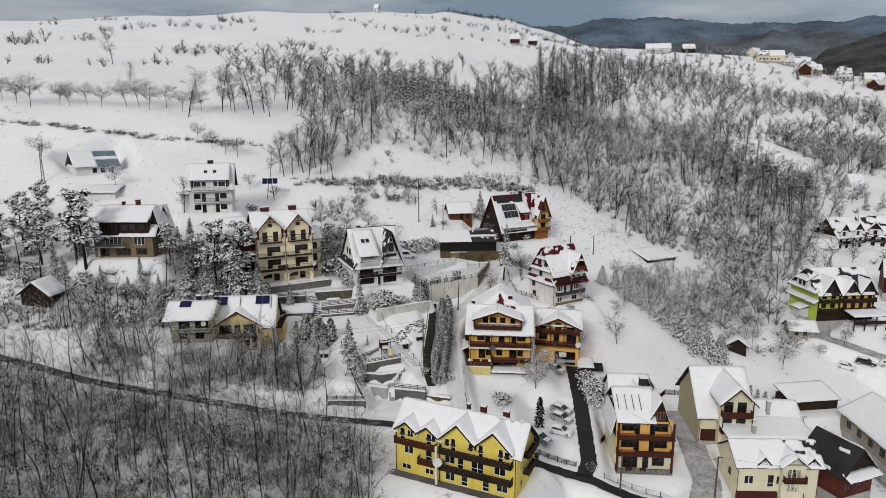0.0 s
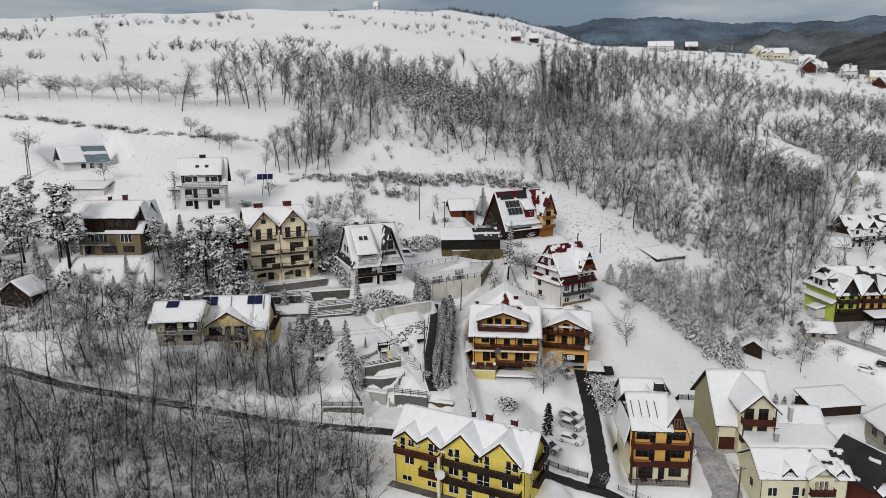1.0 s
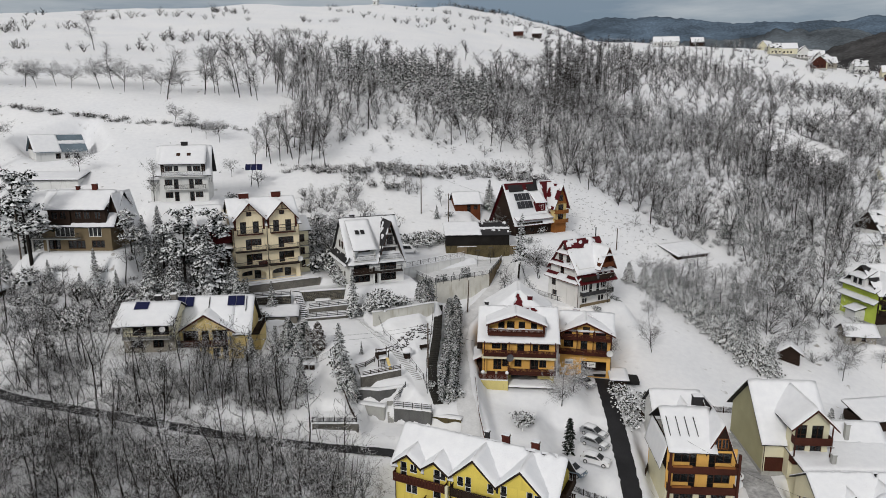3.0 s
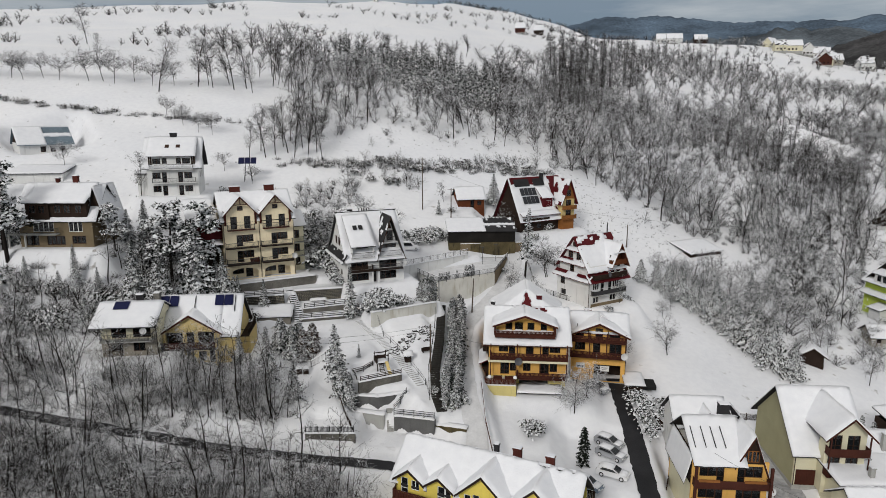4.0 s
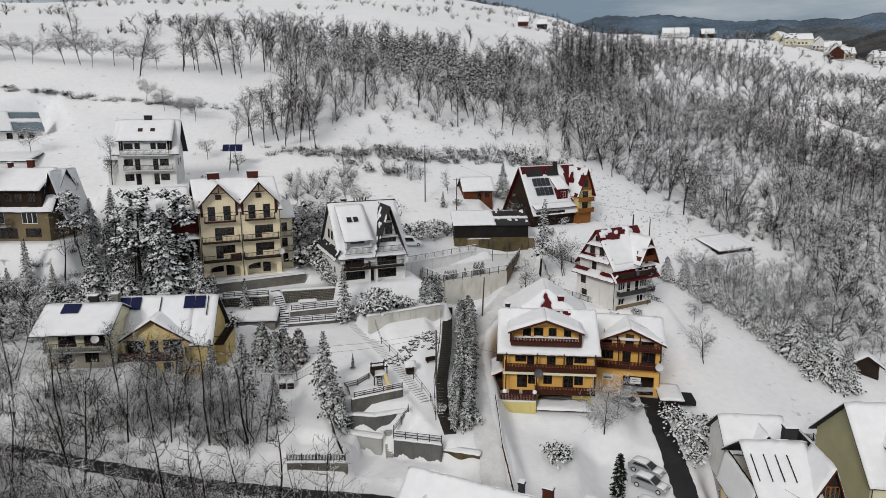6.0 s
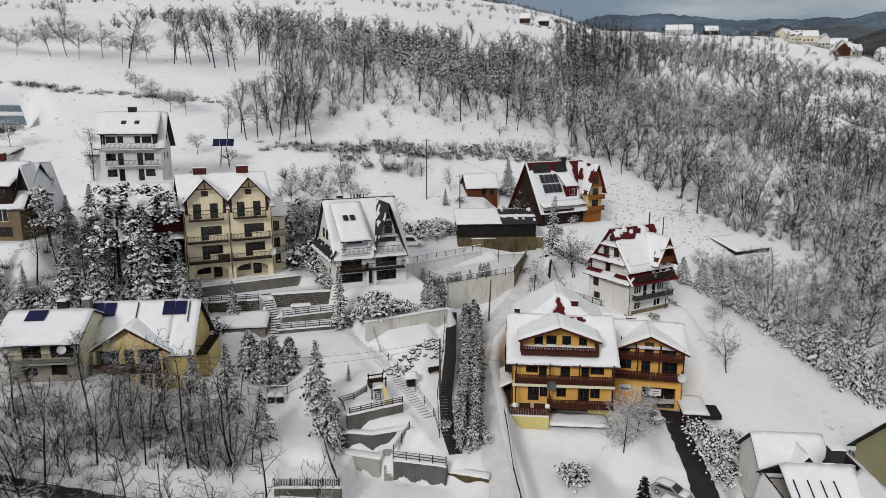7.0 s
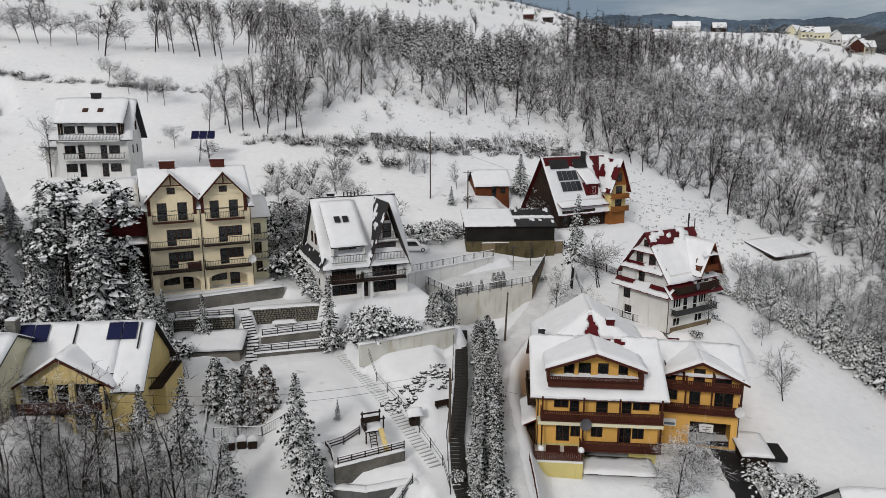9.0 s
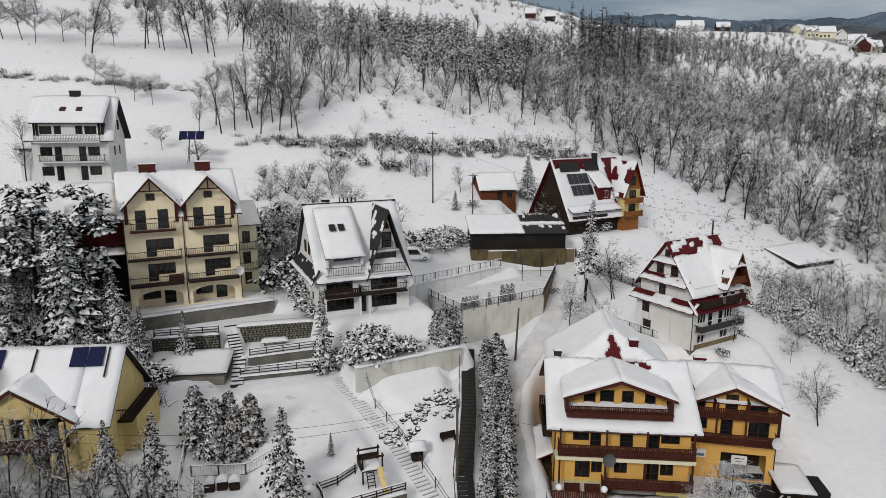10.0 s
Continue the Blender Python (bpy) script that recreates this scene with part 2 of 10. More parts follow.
# the level places: house plots, x, y of the front left corner, z, turn, width, depth
PLOTS = dict(
    cream_twin=(-41.67, 143.98, 1.48, 25.9, 12.74, 11.65),
    a_frame=(-19.45, 144.1, 0.82, 23.2, 10.97, 12.5),
    red_white=(26.0, 148.46, -5.01, 30.8, 9.17, 9.23),
    orange_main=(5.25, 126.4, -11.32, -5.0, 12.36, 11.19),
    orange_wing=(20.0, 133.5, -13.2, -12.0, 9.0, 10.08),
    white_block=(-63.92, 164.85, 14.49, 12.9, 10.1, 10.06),
    chalet=(12.05, 190.65, 3.39, -59.7, 9.24, 15.62),
    pale_yellow=(-43.54, 117.34, -4.15, 6.1, 11.52, 7.38),
    grey_flat=(-49.6, 114.0, -1.6, 6.1, 7.35, 7.0),
    tan_house=(-75.68, 139.61, 8.81, 0.0, 12.73, 9.4),
    yellow_long=(-7.29, 93.46, -14.81, -25.2, 19.62, 8.16),
    timber_tall=(29.0, 101.2, -19.2, -4.0, 9.2, 9.6),
    olive=(46.05, 108.82, -18.15, -4.2, 8.84, 13.16),
    cream_low=(47.6, 96.3, -22.73, -1.5, 13.0, 6.6),
    green=(93.49, 170.53, -12.28, -83.9, 11.23, 15.24),
    white_far=(134.59, 234.36, -8.32, -72.0, 9.93, 12.51),
    upper_far=(189.16, 302.21, 0.62, 4.5, 6.87, 9.85),
    blue_roof=(-104.63, 192.51, 21.39, 40.5, 9.21, 10.09),
)
# garden and parking levels: centre x, y, z, turn, half width, half depth
LEVELS = (
    (-32.6, 144.1, -0.35, 27, 8.0, 2.5, 0.4), (-24.0, 147.3, -0.35, 14, 3.8, 2.0, 0.4), (-33.5, 138.0, -3.0, 13, 3.9, 2.8, 0.3), (-24.3, 142.6, -2.2, 14, 4.0, 2.8, 0.3), (-22.7, 138.8, -3.2, 20, 3.8, 1.8, 0.3), (-22.4, 135.7, -3.65, 17, 4.2, 1.6, 0.5), (-32.8, 135.6, -3.9, 12, 4.6, 2.0, 0.8),
    (-9.0, 138.9, -1.1, 30, 6.2, 2.3, 1.0), (-3.0, 165.0, 1.4, 35, 8.5, 4.0, 1.5),
    (74.0, 123.0, -18.6, 8, 7.0, 4.5, 3.0), (-16.8, 109.4, -9.7, 0, 3.0, 2.2, 0.8), (19.5, 111.0, -16.2, -8, 3.6, 6.5, 3.0),
    (-8.4, 110.4, -12.3, -13, 5.2, 2.6, 0.3), (-11.9, 119.1, -6.2, 27, 3.3, 1.8, 0.3), (-10.9, 117.0, -7.3, 27, 3.6, 0.8, 0.6), (-10.9, 116.2, -8.1, 6, 3.9, 0.6, 0.3), (-12.7, 114.75, -10.0, -10, 2.3, 0.5, 0.3), (-6.2, 113.7, -10.0, -13, 2.9, 0.8, 0.4),
)
# roads and lanes: points with heights, half width
PATHS = dict(
    rock_slope=(((-9.0, 135.0, -3.1), (-5.2, 121.5, -6.6)), 3.4),
    lower_lawn=(((-22.4, 121.5, -6.1), (-19.2, 110.0, -9.2)), 2.6),
    lawn=(((-21.2, 136.0, -3.6), (-15.6, 122.2, -5.0)), 3.6),
    long_steps=(((-16.7, 136.6, -3.6), (-10.1, 126.8, -5.6), (-5.3, 119.2, -8.0), (-4.4, 116.0, -8.6)), 0.6),
    dark_steps=(((-2.2, 144.5, -2.9), (-2.2, 142.9, -3.2), (-2.5, 131.9, -4.8), (-3.2, 122.9, -7.2), (-3.0, 117.5, -8.9), (-2.1, 114.6, -10.1)), 0.5),
    garden_steps=(((-30.4, 144.4, -0.4), (-27.6, 138.6, -2.8), (-26.8, 134.6, -4.0)), 0.3),
    valley_road=(((-130, 124, 1.0), (-81, 113.5, -4.2), (-61, 107, -6.2), (-44, 105, -8.2), (-29, 103.5, -10.2), (-17, 104.3, -12.0), (-9, 104.2, -12.7), (4, 103.5, -15.0), (15, 99.5, -17.2), (22.5, 95.7, -17.8), (30, 91, -18.6), (60, 84, -22.0)), 1.9),
    drive=(((27.6, 133.5, -13.2), (26.8, 120.5, -14.8), (25.4, 108.3, -16.3), (24.3, 99.5, -17.4), (22.5, 95.7, -17.8)), 1.45),
    lane=(((2.6, 103.6, -14.4), (2.8, 111, -11.8), (1.8, 117, -9.6), (1.2, 133, -6.4), (2.4, 139, -5.1), (7.6, 150, -3.2), (11.6, 159, -2.0), (14.0, 168, -0.6), (14.8, 176, 1.2)), 1.7),
    yard=(((45, 121, -18.4), (45, 109, -18.9), (43.2, 97, -19.6), (38, 86, -20.4)), 2.4),
    side_road=(((140, 118, -19.5), (104, 145, -16.8), (95, 157, -15.5), (101, 166, -14.0)), 2.2),
)


def turned(x, y, deg):
    c, s = np.cos(np.radians(deg)), np.sin(np.radians(deg))
    return c * x - s * y, s * x + c * y


def land(x, y):
    """Height of the open hillside, without the levelled plots."""
    x, y = np.asarray(x, float), np.asarray(y, float)
    k = lambda v: np.interp(y, KNOT_Y, v)
    z = k(KNOT_Z) + np.where(x < 0, 90 * np.tanh(-x / 90) * k(KNOT_LEFT), -260 * np.tanh(x / 260) * k(KNOT_RIGHT))
    for bx, by, h, s in BUMPS:
        z = z + h * np.exp(-((x - bx) ** 2 + (y - by) ** 2) / (2 * s * s))
    far = np.clip((y - 170) / 300, 0, 1)
    z = z + 0.35 * np.sin(x * 0.21 + y * 0.13) * np.sin(y * 0.17 - x * 0.07) + far * 2.2 * np.sin(x * 0.045 + 1.3) * np.sin(y * 0.031)
    return z


def ground_z(x, y):
    """Height of the ground, plots and terraces included."""
    x, y = np.asarray(x, float), np.asarray(y, float)
    z = land(x, y)
    for px, py, pz, yaw, w, d in PLOTS.values():
        u, v = turned(x - px, y - py, -yaw)
        out = np.hypot(np.maximum(np.abs(u - w / 2) - w / 2 - 1.6, 0), np.maximum(np.abs(v - d / 2) - d / 2 - 1.6, 0))
        f = np.clip(1 - out / 5.0, 0, 1)
        f = f * f * (3 - 2 * f)
        z = z * (1 - f) + (pz + 0.02) * f
    for pts, half in PATHS.values():
        best, bz = np.full(np.shape(x), 1e9), np.zeros(np.shape(x))
        for a, b in zip(pts, pts[1:]):
            dx, dy = b[0] - a[0], b[1] - a[1]
            t = np.clip(((x - a[0]) * dx + (y - a[1]) * dy) / (dx * dx + dy * dy), 0, 1)
            dist = np.hypot(x - a[0] - t * dx, y - a[1] - t * dy)
            bz = np.where(dist < best, a[2] + t * (b[2] - a[2]), bz)
            best = np.minimum(best, dist)
        f = np.clip(1 - (best - half - 0.4) / 2.5, 0, 1)
        f = f * f * (3 - 2 * f)
        z = z * (1 - f) + bz * f
    for cx, cy, pz, yaw, hw, hd, soft in LEVELS:
        u, v = turned(x - cx, y - cy, -yaw)
        out = np.hypot(np.maximum(np.abs(u) - hw, 0), np.maximum(np.abs(v) - hd, 0))
        f = np.clip(1 - out / soft, 0, 1)
        z = z * (1 - f) + pz * f
    return z


def gz(x, y):
    return float(ground_z(x, y))



# ==== mesh
def axis_steps(a, b, fine, lo, hi):
    """Steps of the fine width between a and b that grow outwards to lo and hi."""
    mid = list(np.arange(a, b + fine / 2, fine))
    step, left = fine, []
    v = a
    while v > lo:
        step *= 1.16
        v -= step
        left.append(v)
    step, right, v = fine, [], mid[-1]
    while v < hi:
        step *= 1.10
        v += step
        right.append(v)
    return np.array(left[::-1] + mid + right)


def np_mesh(name, verts, faces, mats, index=None, smooth=False):
    """A mesh of triangles or quads from arrays."""
    me = bpy.data.meshes.new(name)
    verts, faces = np.asarray(verts, np.float32), np.asarray(faces, np.int32)
    n, k = faces.shape
    me.vertices.add(len(verts))
    me.vertices.foreach_set("co", verts.ravel())
    me.loops.add(n * k)
    me.loops.foreach_set("vertex_index", faces.ravel())
    me.polygons.add(n)
    me.polygons.foreach_set("loop_start", np.arange(0, n * k, k, dtype=np.int32))
    for m in mats:
        me.materials.append(m)
    if index is not None:
        me.polygons.foreach_set("material_index", np.asarray(index, np.int32))
    if smooth:
        me.polygons.foreach_set("use_smooth", np.ones(n, bool))
    me.update(calc_edges=True)
    me.validate()
    return me


def grid_faces(nx, ny):
    i = np.arange((nx - 1) * (ny - 1))
    a = (i // (nx - 1)) * nx + i % (nx - 1)
    return np.stack([a, a + 1, a + nx + 1, a + nx], 1)


gx, gy = axis_steps(-110, 150, 1.0, -2600, 2600), axis_steps(60, 215, 1.0, -600, 4200)
gx, gy = np.union1d(gx, np.arange(-38.5, 34, 1.0)), np.union1d(gy, np.arange(104.5, 150, 1.0))
mx, my = np.meshgrid(gx, gy)
ground = new("ground", np_mesh("ground", np.stack([mx.ravel(), my.ravel(), ground_z(mx.ravel(), my.ravel())], 1), grid_faces(len(gx), len(gy)), [SNOW_GROUND], smooth=True))
tagged(ground, "snow-covered hillside with patches of dead grass", "ground", kind="structure")


def mountain(name, dist, az0, az1, base, heights, wav, seed, material, label):
    """A wooded ridge far off, its crest between the bearings az0 and az1, ragged with trees and gullies."""
    n, rows = 420, 26
    az = np.radians(np.linspace(az0, az1, n))
    h = np.interp(np.linspace(0, 1, n), np.linspace(0, 1, len(heights)), heights)
    rng = np.random.RandomState(seed)
    s = np.linspace(0, 1, n)
    for k in range(5, 90, 7):
        h = h + wav * 9 / k * np.sin(2 * np.pi * k / 2 * s + rng.rand() * 7)
    h = h + rng.uniform(-0.35, 0.35, n) * wav
    V = []
    for r in range(rows):
        f = r / (rows - 1)
        gully = sum(np.sin(2 * np.pi * q * (s + 0.012 * f * math.sin(q)) + f * 0.9 + q) / q ** 0.5 for q in (9, 17, 31, 55)) * wav * 0.6
        d = dist * (0.70 + 0.30 * f) + gully * 6 * (1 - f)
        V.append(np.stack([np.sin(az) * d, np.cos(az) * d, base + (h - base) * f ** 0.85 + gully * f * (1 - f) * 4], 1))
    V.append(np.stack([np.sin(az) * dist * 1.1, np.cos(az) * dist * 1.1, np.full(n, base)], 1))
    ob = new(name, np_mesh(name, np.concatenate(V), grid_faces(n, rows + 1), [material], smooth=True))
    return tagged(ob, label, "mountain", kind="structure")


# haze is painted: the farther the ridge, the bluer its material
mountain("backdrop", 3300, -50, 62, 20, (330, 340, 350, 360, 370, 396, 446, 424, 446, 402, 388, 378, 388, 364, 378), 11, 3, HILL_FOREST_HAZED, "distant wooded mountain ridge tinted blue-grey for haze")
mountain("backdrop_middle", 2300, 8, 62, 20, (225, 232, 258, 262, 240, 200, 186, 196, 190, 214), 7, 5, HILL_MIDDLE_HAZED, "grey wooded ridge dusted with snow, tinted bluish for haze")
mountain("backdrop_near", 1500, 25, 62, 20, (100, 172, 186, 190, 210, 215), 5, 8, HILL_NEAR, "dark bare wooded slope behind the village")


# ---------------------------------------------------------------- building kit
def box(bm, x0, y0, z0, x1, y1, z1):
    vs = [bm.verts.new(p) for p in ((x0, y0, z0), (x1, y0, z0), (x1, y1, z0), (x0, y1, z0), (x0, y0, z1), (x1, y0, z1), (x1, y1, z1), (x0, y1, z1))]
    for f in ((3, 2, 1, 0), (4, 5, 6, 7), (0, 1, 5, 4), (1, 2, 6, 5), (2, 3, 7, 6), (3, 0, 4, 7)):
        bm.faces.new([vs[i] for i in f])
    return vs


def prism(bm, poly, a, b, axis="y"):
    """Extrude a polygon of (across, up) pairs along y from a to b, or along x."""
    def at(p, k):
        return (p[0], k, p[1]) if axis == "y" else (k, p[0], p[1])
    A, B = [bm.verts.new(at(p, a)) for p in poly], [bm.verts.new(at(p, b)) for p in poly]
    n = len(poly)
    bm.faces.new(A), bm.faces.new(B[::-1])
    for i in range(n):
        bm.faces.new((A[i], A[(i + 1) % n], B[(i + 1) % n], B[i]))


def rod(bm, p, q, r, n=6, r2=None):
    """A round bar from p to q."""
    p, q = Vector(p), Vector(q)
    d = (q - p).normalized()
    s = d.cross(Vector((0, 0, 1)) if abs(d.z) < 0.9 else Vector((1, 0, 0))).normalized()
    t = d.cross(s)
    rings = []
    for c, rr in ((p, r), (q, r if r2 is None else r2)):
        rings.append([bm.verts.new(c + (s * math.cos(a) + t * math.sin(a)) * rr) for a in (2 * math.pi * i / n for i in range(n))])
    for i in range(n):
        bm.faces.new((rings[0][i], rings[0][(i + 1) % n], rings[1][(i + 1) % n], rings[1][i]))
    bm.faces.new(rings[0][::-1]), bm.faces.new(rings[1])


def pipe(bm, pts, r, n=4):
    """One round bar through all the points."""
    pts = [Vector(p) for p in pts]
    rings = []
    for i, p in enumerate(pts):
        d = (pts[min(i + 1, len(pts) - 1)] - pts[max(i - 1, 0)]).normalized()
        s = d.cross(Vector((0, 0, 1)) if abs(d.z) < 0.9 else Vector((1, 0, 0))).normalized()
        t = d.cross(s)
        rings.append([bm.verts.new(p + (s * math.cos(a) + t * math.sin(a)) * r) for a in (2 * math.pi * k / n for k in range(n))])
    for A, B in zip(rings, rings[1:]):
        for k in range(n):
            bm.faces.new((A[k], A[(k + 1) % n], B[(k + 1) % n], B[k]))
    bm.faces.new(rings[0][::-1]), bm.faces.new(rings[-1])


def finish(bm, name, material):
    bmesh.ops.recalc_face_normals(bm, faces=bm.faces)
    me = bpy.data.meshes.new(name)
    bm.to_mesh(me)
    bm.free()
    me.materials.append(material)
    return me


def part(name, bm, material, parent, label=""):
    """Link a bmesh as one mesh under a thing or a part."""
    ob = new(name, finish(bm, name, material))
    ob.parent = parent
    return tagged(ob, label)


def thing(name, m, label, category, group=""):
    ob = new(name)
    ob.matrix_world = m
    ob.empty_display_size = 0.5
    return tagged(ob, label, category, group)


def boxes(*bs):
    bm = bmesh.new()
    for b in bs:
        box(bm, *b)
    return bm


def slab(A, B, C, D, th, cell=0.7, bulge=1.0, keep=None, rag=0.12, seed=0):
    """A blanket of snow on the slope A B (eave) C D (ridge): rounded, uneven, bare where keep(s, t) fails."""
    A, B, C, D = map(Vector, (A, B, C, D))
    nu = max(3, int((B - A).length / cell) + 1)
    nv = max(3, int((D - A).length / cell) + 1)
    rng = random.Random(seed)
    bm = bmesh.new()
    top, low = {}, {}
    for j in range(nv + 1):
        for i in range(nu + 1):
            s, t = i / nu, j / nv
            if 0 < i < nu and 0 < j < nv:
                s += rng.uniform(-0.25, 0.25) / nu
                t += rng.uniform(-0.25, 0.25) / nv
            elif j == 0:
                t -= rng.uniform(0, rag) / max((D - A).length, 0.1)
            p = (A.lerp(B, s)).lerp(D.lerp(C, s), t)
            e = min(i, nu - i, j + 0.6) / 1.0
            h = th * (0.45 + 0.55 * min(1, e)) * rng.uniform(0.8, 1.2) * bulge
            top[i, j] = bm.verts.new(p + Vector((0, 0, h)))
            low[i, j] = bm.verts.new(p + Vector((0, 0, 0.004)))
    on = {(i, j) for i in range(nu) for j in range(nv) if keep is None or keep((i + 0.5) / nu, (j + 0.5) / nv)}
    for i, j in on:
        c = ((i, j), (i + 1, j), (i + 1, j + 1), (i, j + 1))
        f = bm.faces.new([top[k] for k in c])
        f.smooth = True
        for k, (di, dj) in enumerate(((0, -1), (1, 0), (0, 1), (-1, 0))):
            if (i + di, j + dj) not in on:
                a, b = c[k], c[(k + 1) % 4]
                bm.faces.new((low[a], low[b], top[b], top[a]))
    for v in [v for v in bm.verts if not v.link_faces]:
        bm.verts.remove(v)
    return bm


def roof_slope(parent, A, B, C, D, material, th=0.16, snow=0.22, keep=None, seed=0, label=""):
    """One roof slope as a slab, with its snow as a child."""
    bm = bmesh.new()
    up = [bm.verts.new(p) for p in (A, B, C, D)]
    dn = [bm.verts.new(Vector(p) - Vector((0, 0, th))) for p in (A, B, C, D)]
    bm.faces.new(up), bm.faces.new(dn[::-1])
    for i in range(4):
        bm.faces.new((up[i], dn[i], dn[(i + 1) % 4], up[(i + 1) % 4]))
    r = part("roof_slope", bm, material, parent, label)
    if snow:
        part("snow", slab(A, B, C, D, snow, cell=0.4 if keep else 0.7, keep=keep, seed=seed), SNOW, r, "thick snow lying on the roof")
    return r


def ridge_u(parent, x0, x1, y0, y1, he, hr, oe, og, material, seed=0, keep_front=None, keep_back=None, snow=0.22, gable=None, lift=0.0):
    """A gable roof whose ridge runs along the facade, with its end gables."""
    ym, k = (y0 + y1) / 2, (hr - he) / ((y1 - y0) / 2)
    ze, zr = he - oe * k + lift, hr + lift
    roof_slope(parent, (x0 - og, y0 - oe, ze), (x1 + og, y0 - oe, ze), (x1 + og, ym, zr), (x0 - og, ym, zr), material, snow=snow, keep=keep_front, seed=seed)
    roof_slope(parent, (x1 + og, y1 + oe, ze), (x0 - og, y1 + oe, ze), (x0 - og, ym, zr), (x1 + og, ym, zr), material, snow=snow, keep=keep_back, seed=seed + 1)
    if gable:
        for a, b in ((x0, x0 + 0.25), (x1 - 0.25, x1)):
            bm = bmesh.new()
            prism(bm, ((y0 + 0.05, he - 0.02), (y1 - 0.05, he - 0.02), (ym, hr - 0.2)), a, b, "x")
            part("gable_wall", bm, gable, parent)


def ridge_v(parent, x0, x1, y0, y1, he, hr, oe, og, material, seed=0, keep_left=None, keep_right=None, snow=0.22, gable=None, trim=None, back=True):
    """A gable roof whose ridge runs away from the facade; also for dormers and cross gables."""
    xm, k = (x0 + x1) / 2, (hr - he) / ((x1 - x0) / 2)
    ze, ob = he - oe * k, og if back else 0
    roof_slope(parent, (x0 - oe, y1 + ob, ze), (x0 - oe, y0 - og, ze), (xm, y0 - og, hr), (xm, y1 + ob, hr), material, snow=snow, keep=keep_left, seed=seed)
    roof_slope(parent, (x1 + oe, y0 - og, ze), (x1 + oe, y1 + ob, ze), (xm, y1 + ob, hr), (xm, y0 - og, hr), material, snow=snow, keep=keep_right, seed=seed + 1)
    if gable:
        for a, b in ((y0, y0 + 0.25), (y1 - 0.25, y1))[: 2 if back else 1]:
            bm = bmesh.new()
            prism(bm, ((x0 + 0.04, he - 0.02), (x1 - 0.04, he - 0.02), (xm, hr - 0.2)), a, b)
            part("gable_wall", bm, gable, parent)
    if trim:
        for s in (-1, 1):
            bm = bmesh.new()
            xe = xm + s * ((x1 - x0) / 2 + oe)
            prism(bm, ((xe, ze - 0.02), (xe, ze - 0.26), (xm, hr - 0.32), (xm, hr - 0.06)), y0 - og - 0.05, y0 - og + 0.03)
            part("barge_board", bm, trim, parent)


def face(side, w, d):
    """From a wall's own place (along, inwards, up) to the house's."""
    return {"F": Matrix.Identity(4), "R": pose(w, 0, 0, 0, 0, 90), "B": pose(w, d, 0, 0, 0, 180), "L": pose(0, d, 0, 0, 0, 270)}[side]


def wall(parent, side, w, d, z0, z1, material, openings=(), th=0.3, at=0.0, length=None, inset=0.0, label=""):
    """A wall with real openings (a, z, width, height) through it."""
    L = length if length else (w if side in "FB" else d)
    lo = th if side in "LR" and length is None else 0.0
    xs = sorted({lo, L - lo, *[o[0] - at for o in openings], *[o[0] - at + o[2] for o in openings]})
    zs = sorted({z0, z1, *[o[1] for o in openings], *[o[1] + o[3] for o in openings]})
    bm = bmesh.new()
    for z_a, z_b in zip(zs, zs[1:]):
        if z_b <= z0 or z_a >= z1:
            continue
        run = None
        for a, b in zip(xs, xs[1:]):
            mx_, mz_ = (a + b) / 2 + at, (z_a + z_b) / 2
            hole = any(o[0] < mx_ < o[0] + o[2] and o[1] < mz_ < o[1] + o[3] for o in openings)
            if hole:
                if run:
                    box(bm, run[0], 0, z_a, run[1], th, z_b)
                run = None
            else:
                run = (run[0], b) if run else (a, b)
        if run:
            box(bm, run[0], 0, z_a, run[1], th, z_b)
    o = part("wall", bm, material, parent, label)
    o.matrix_local = face(side, w, d) @ pose(at, inset, 0)
    return o


WIN = {}


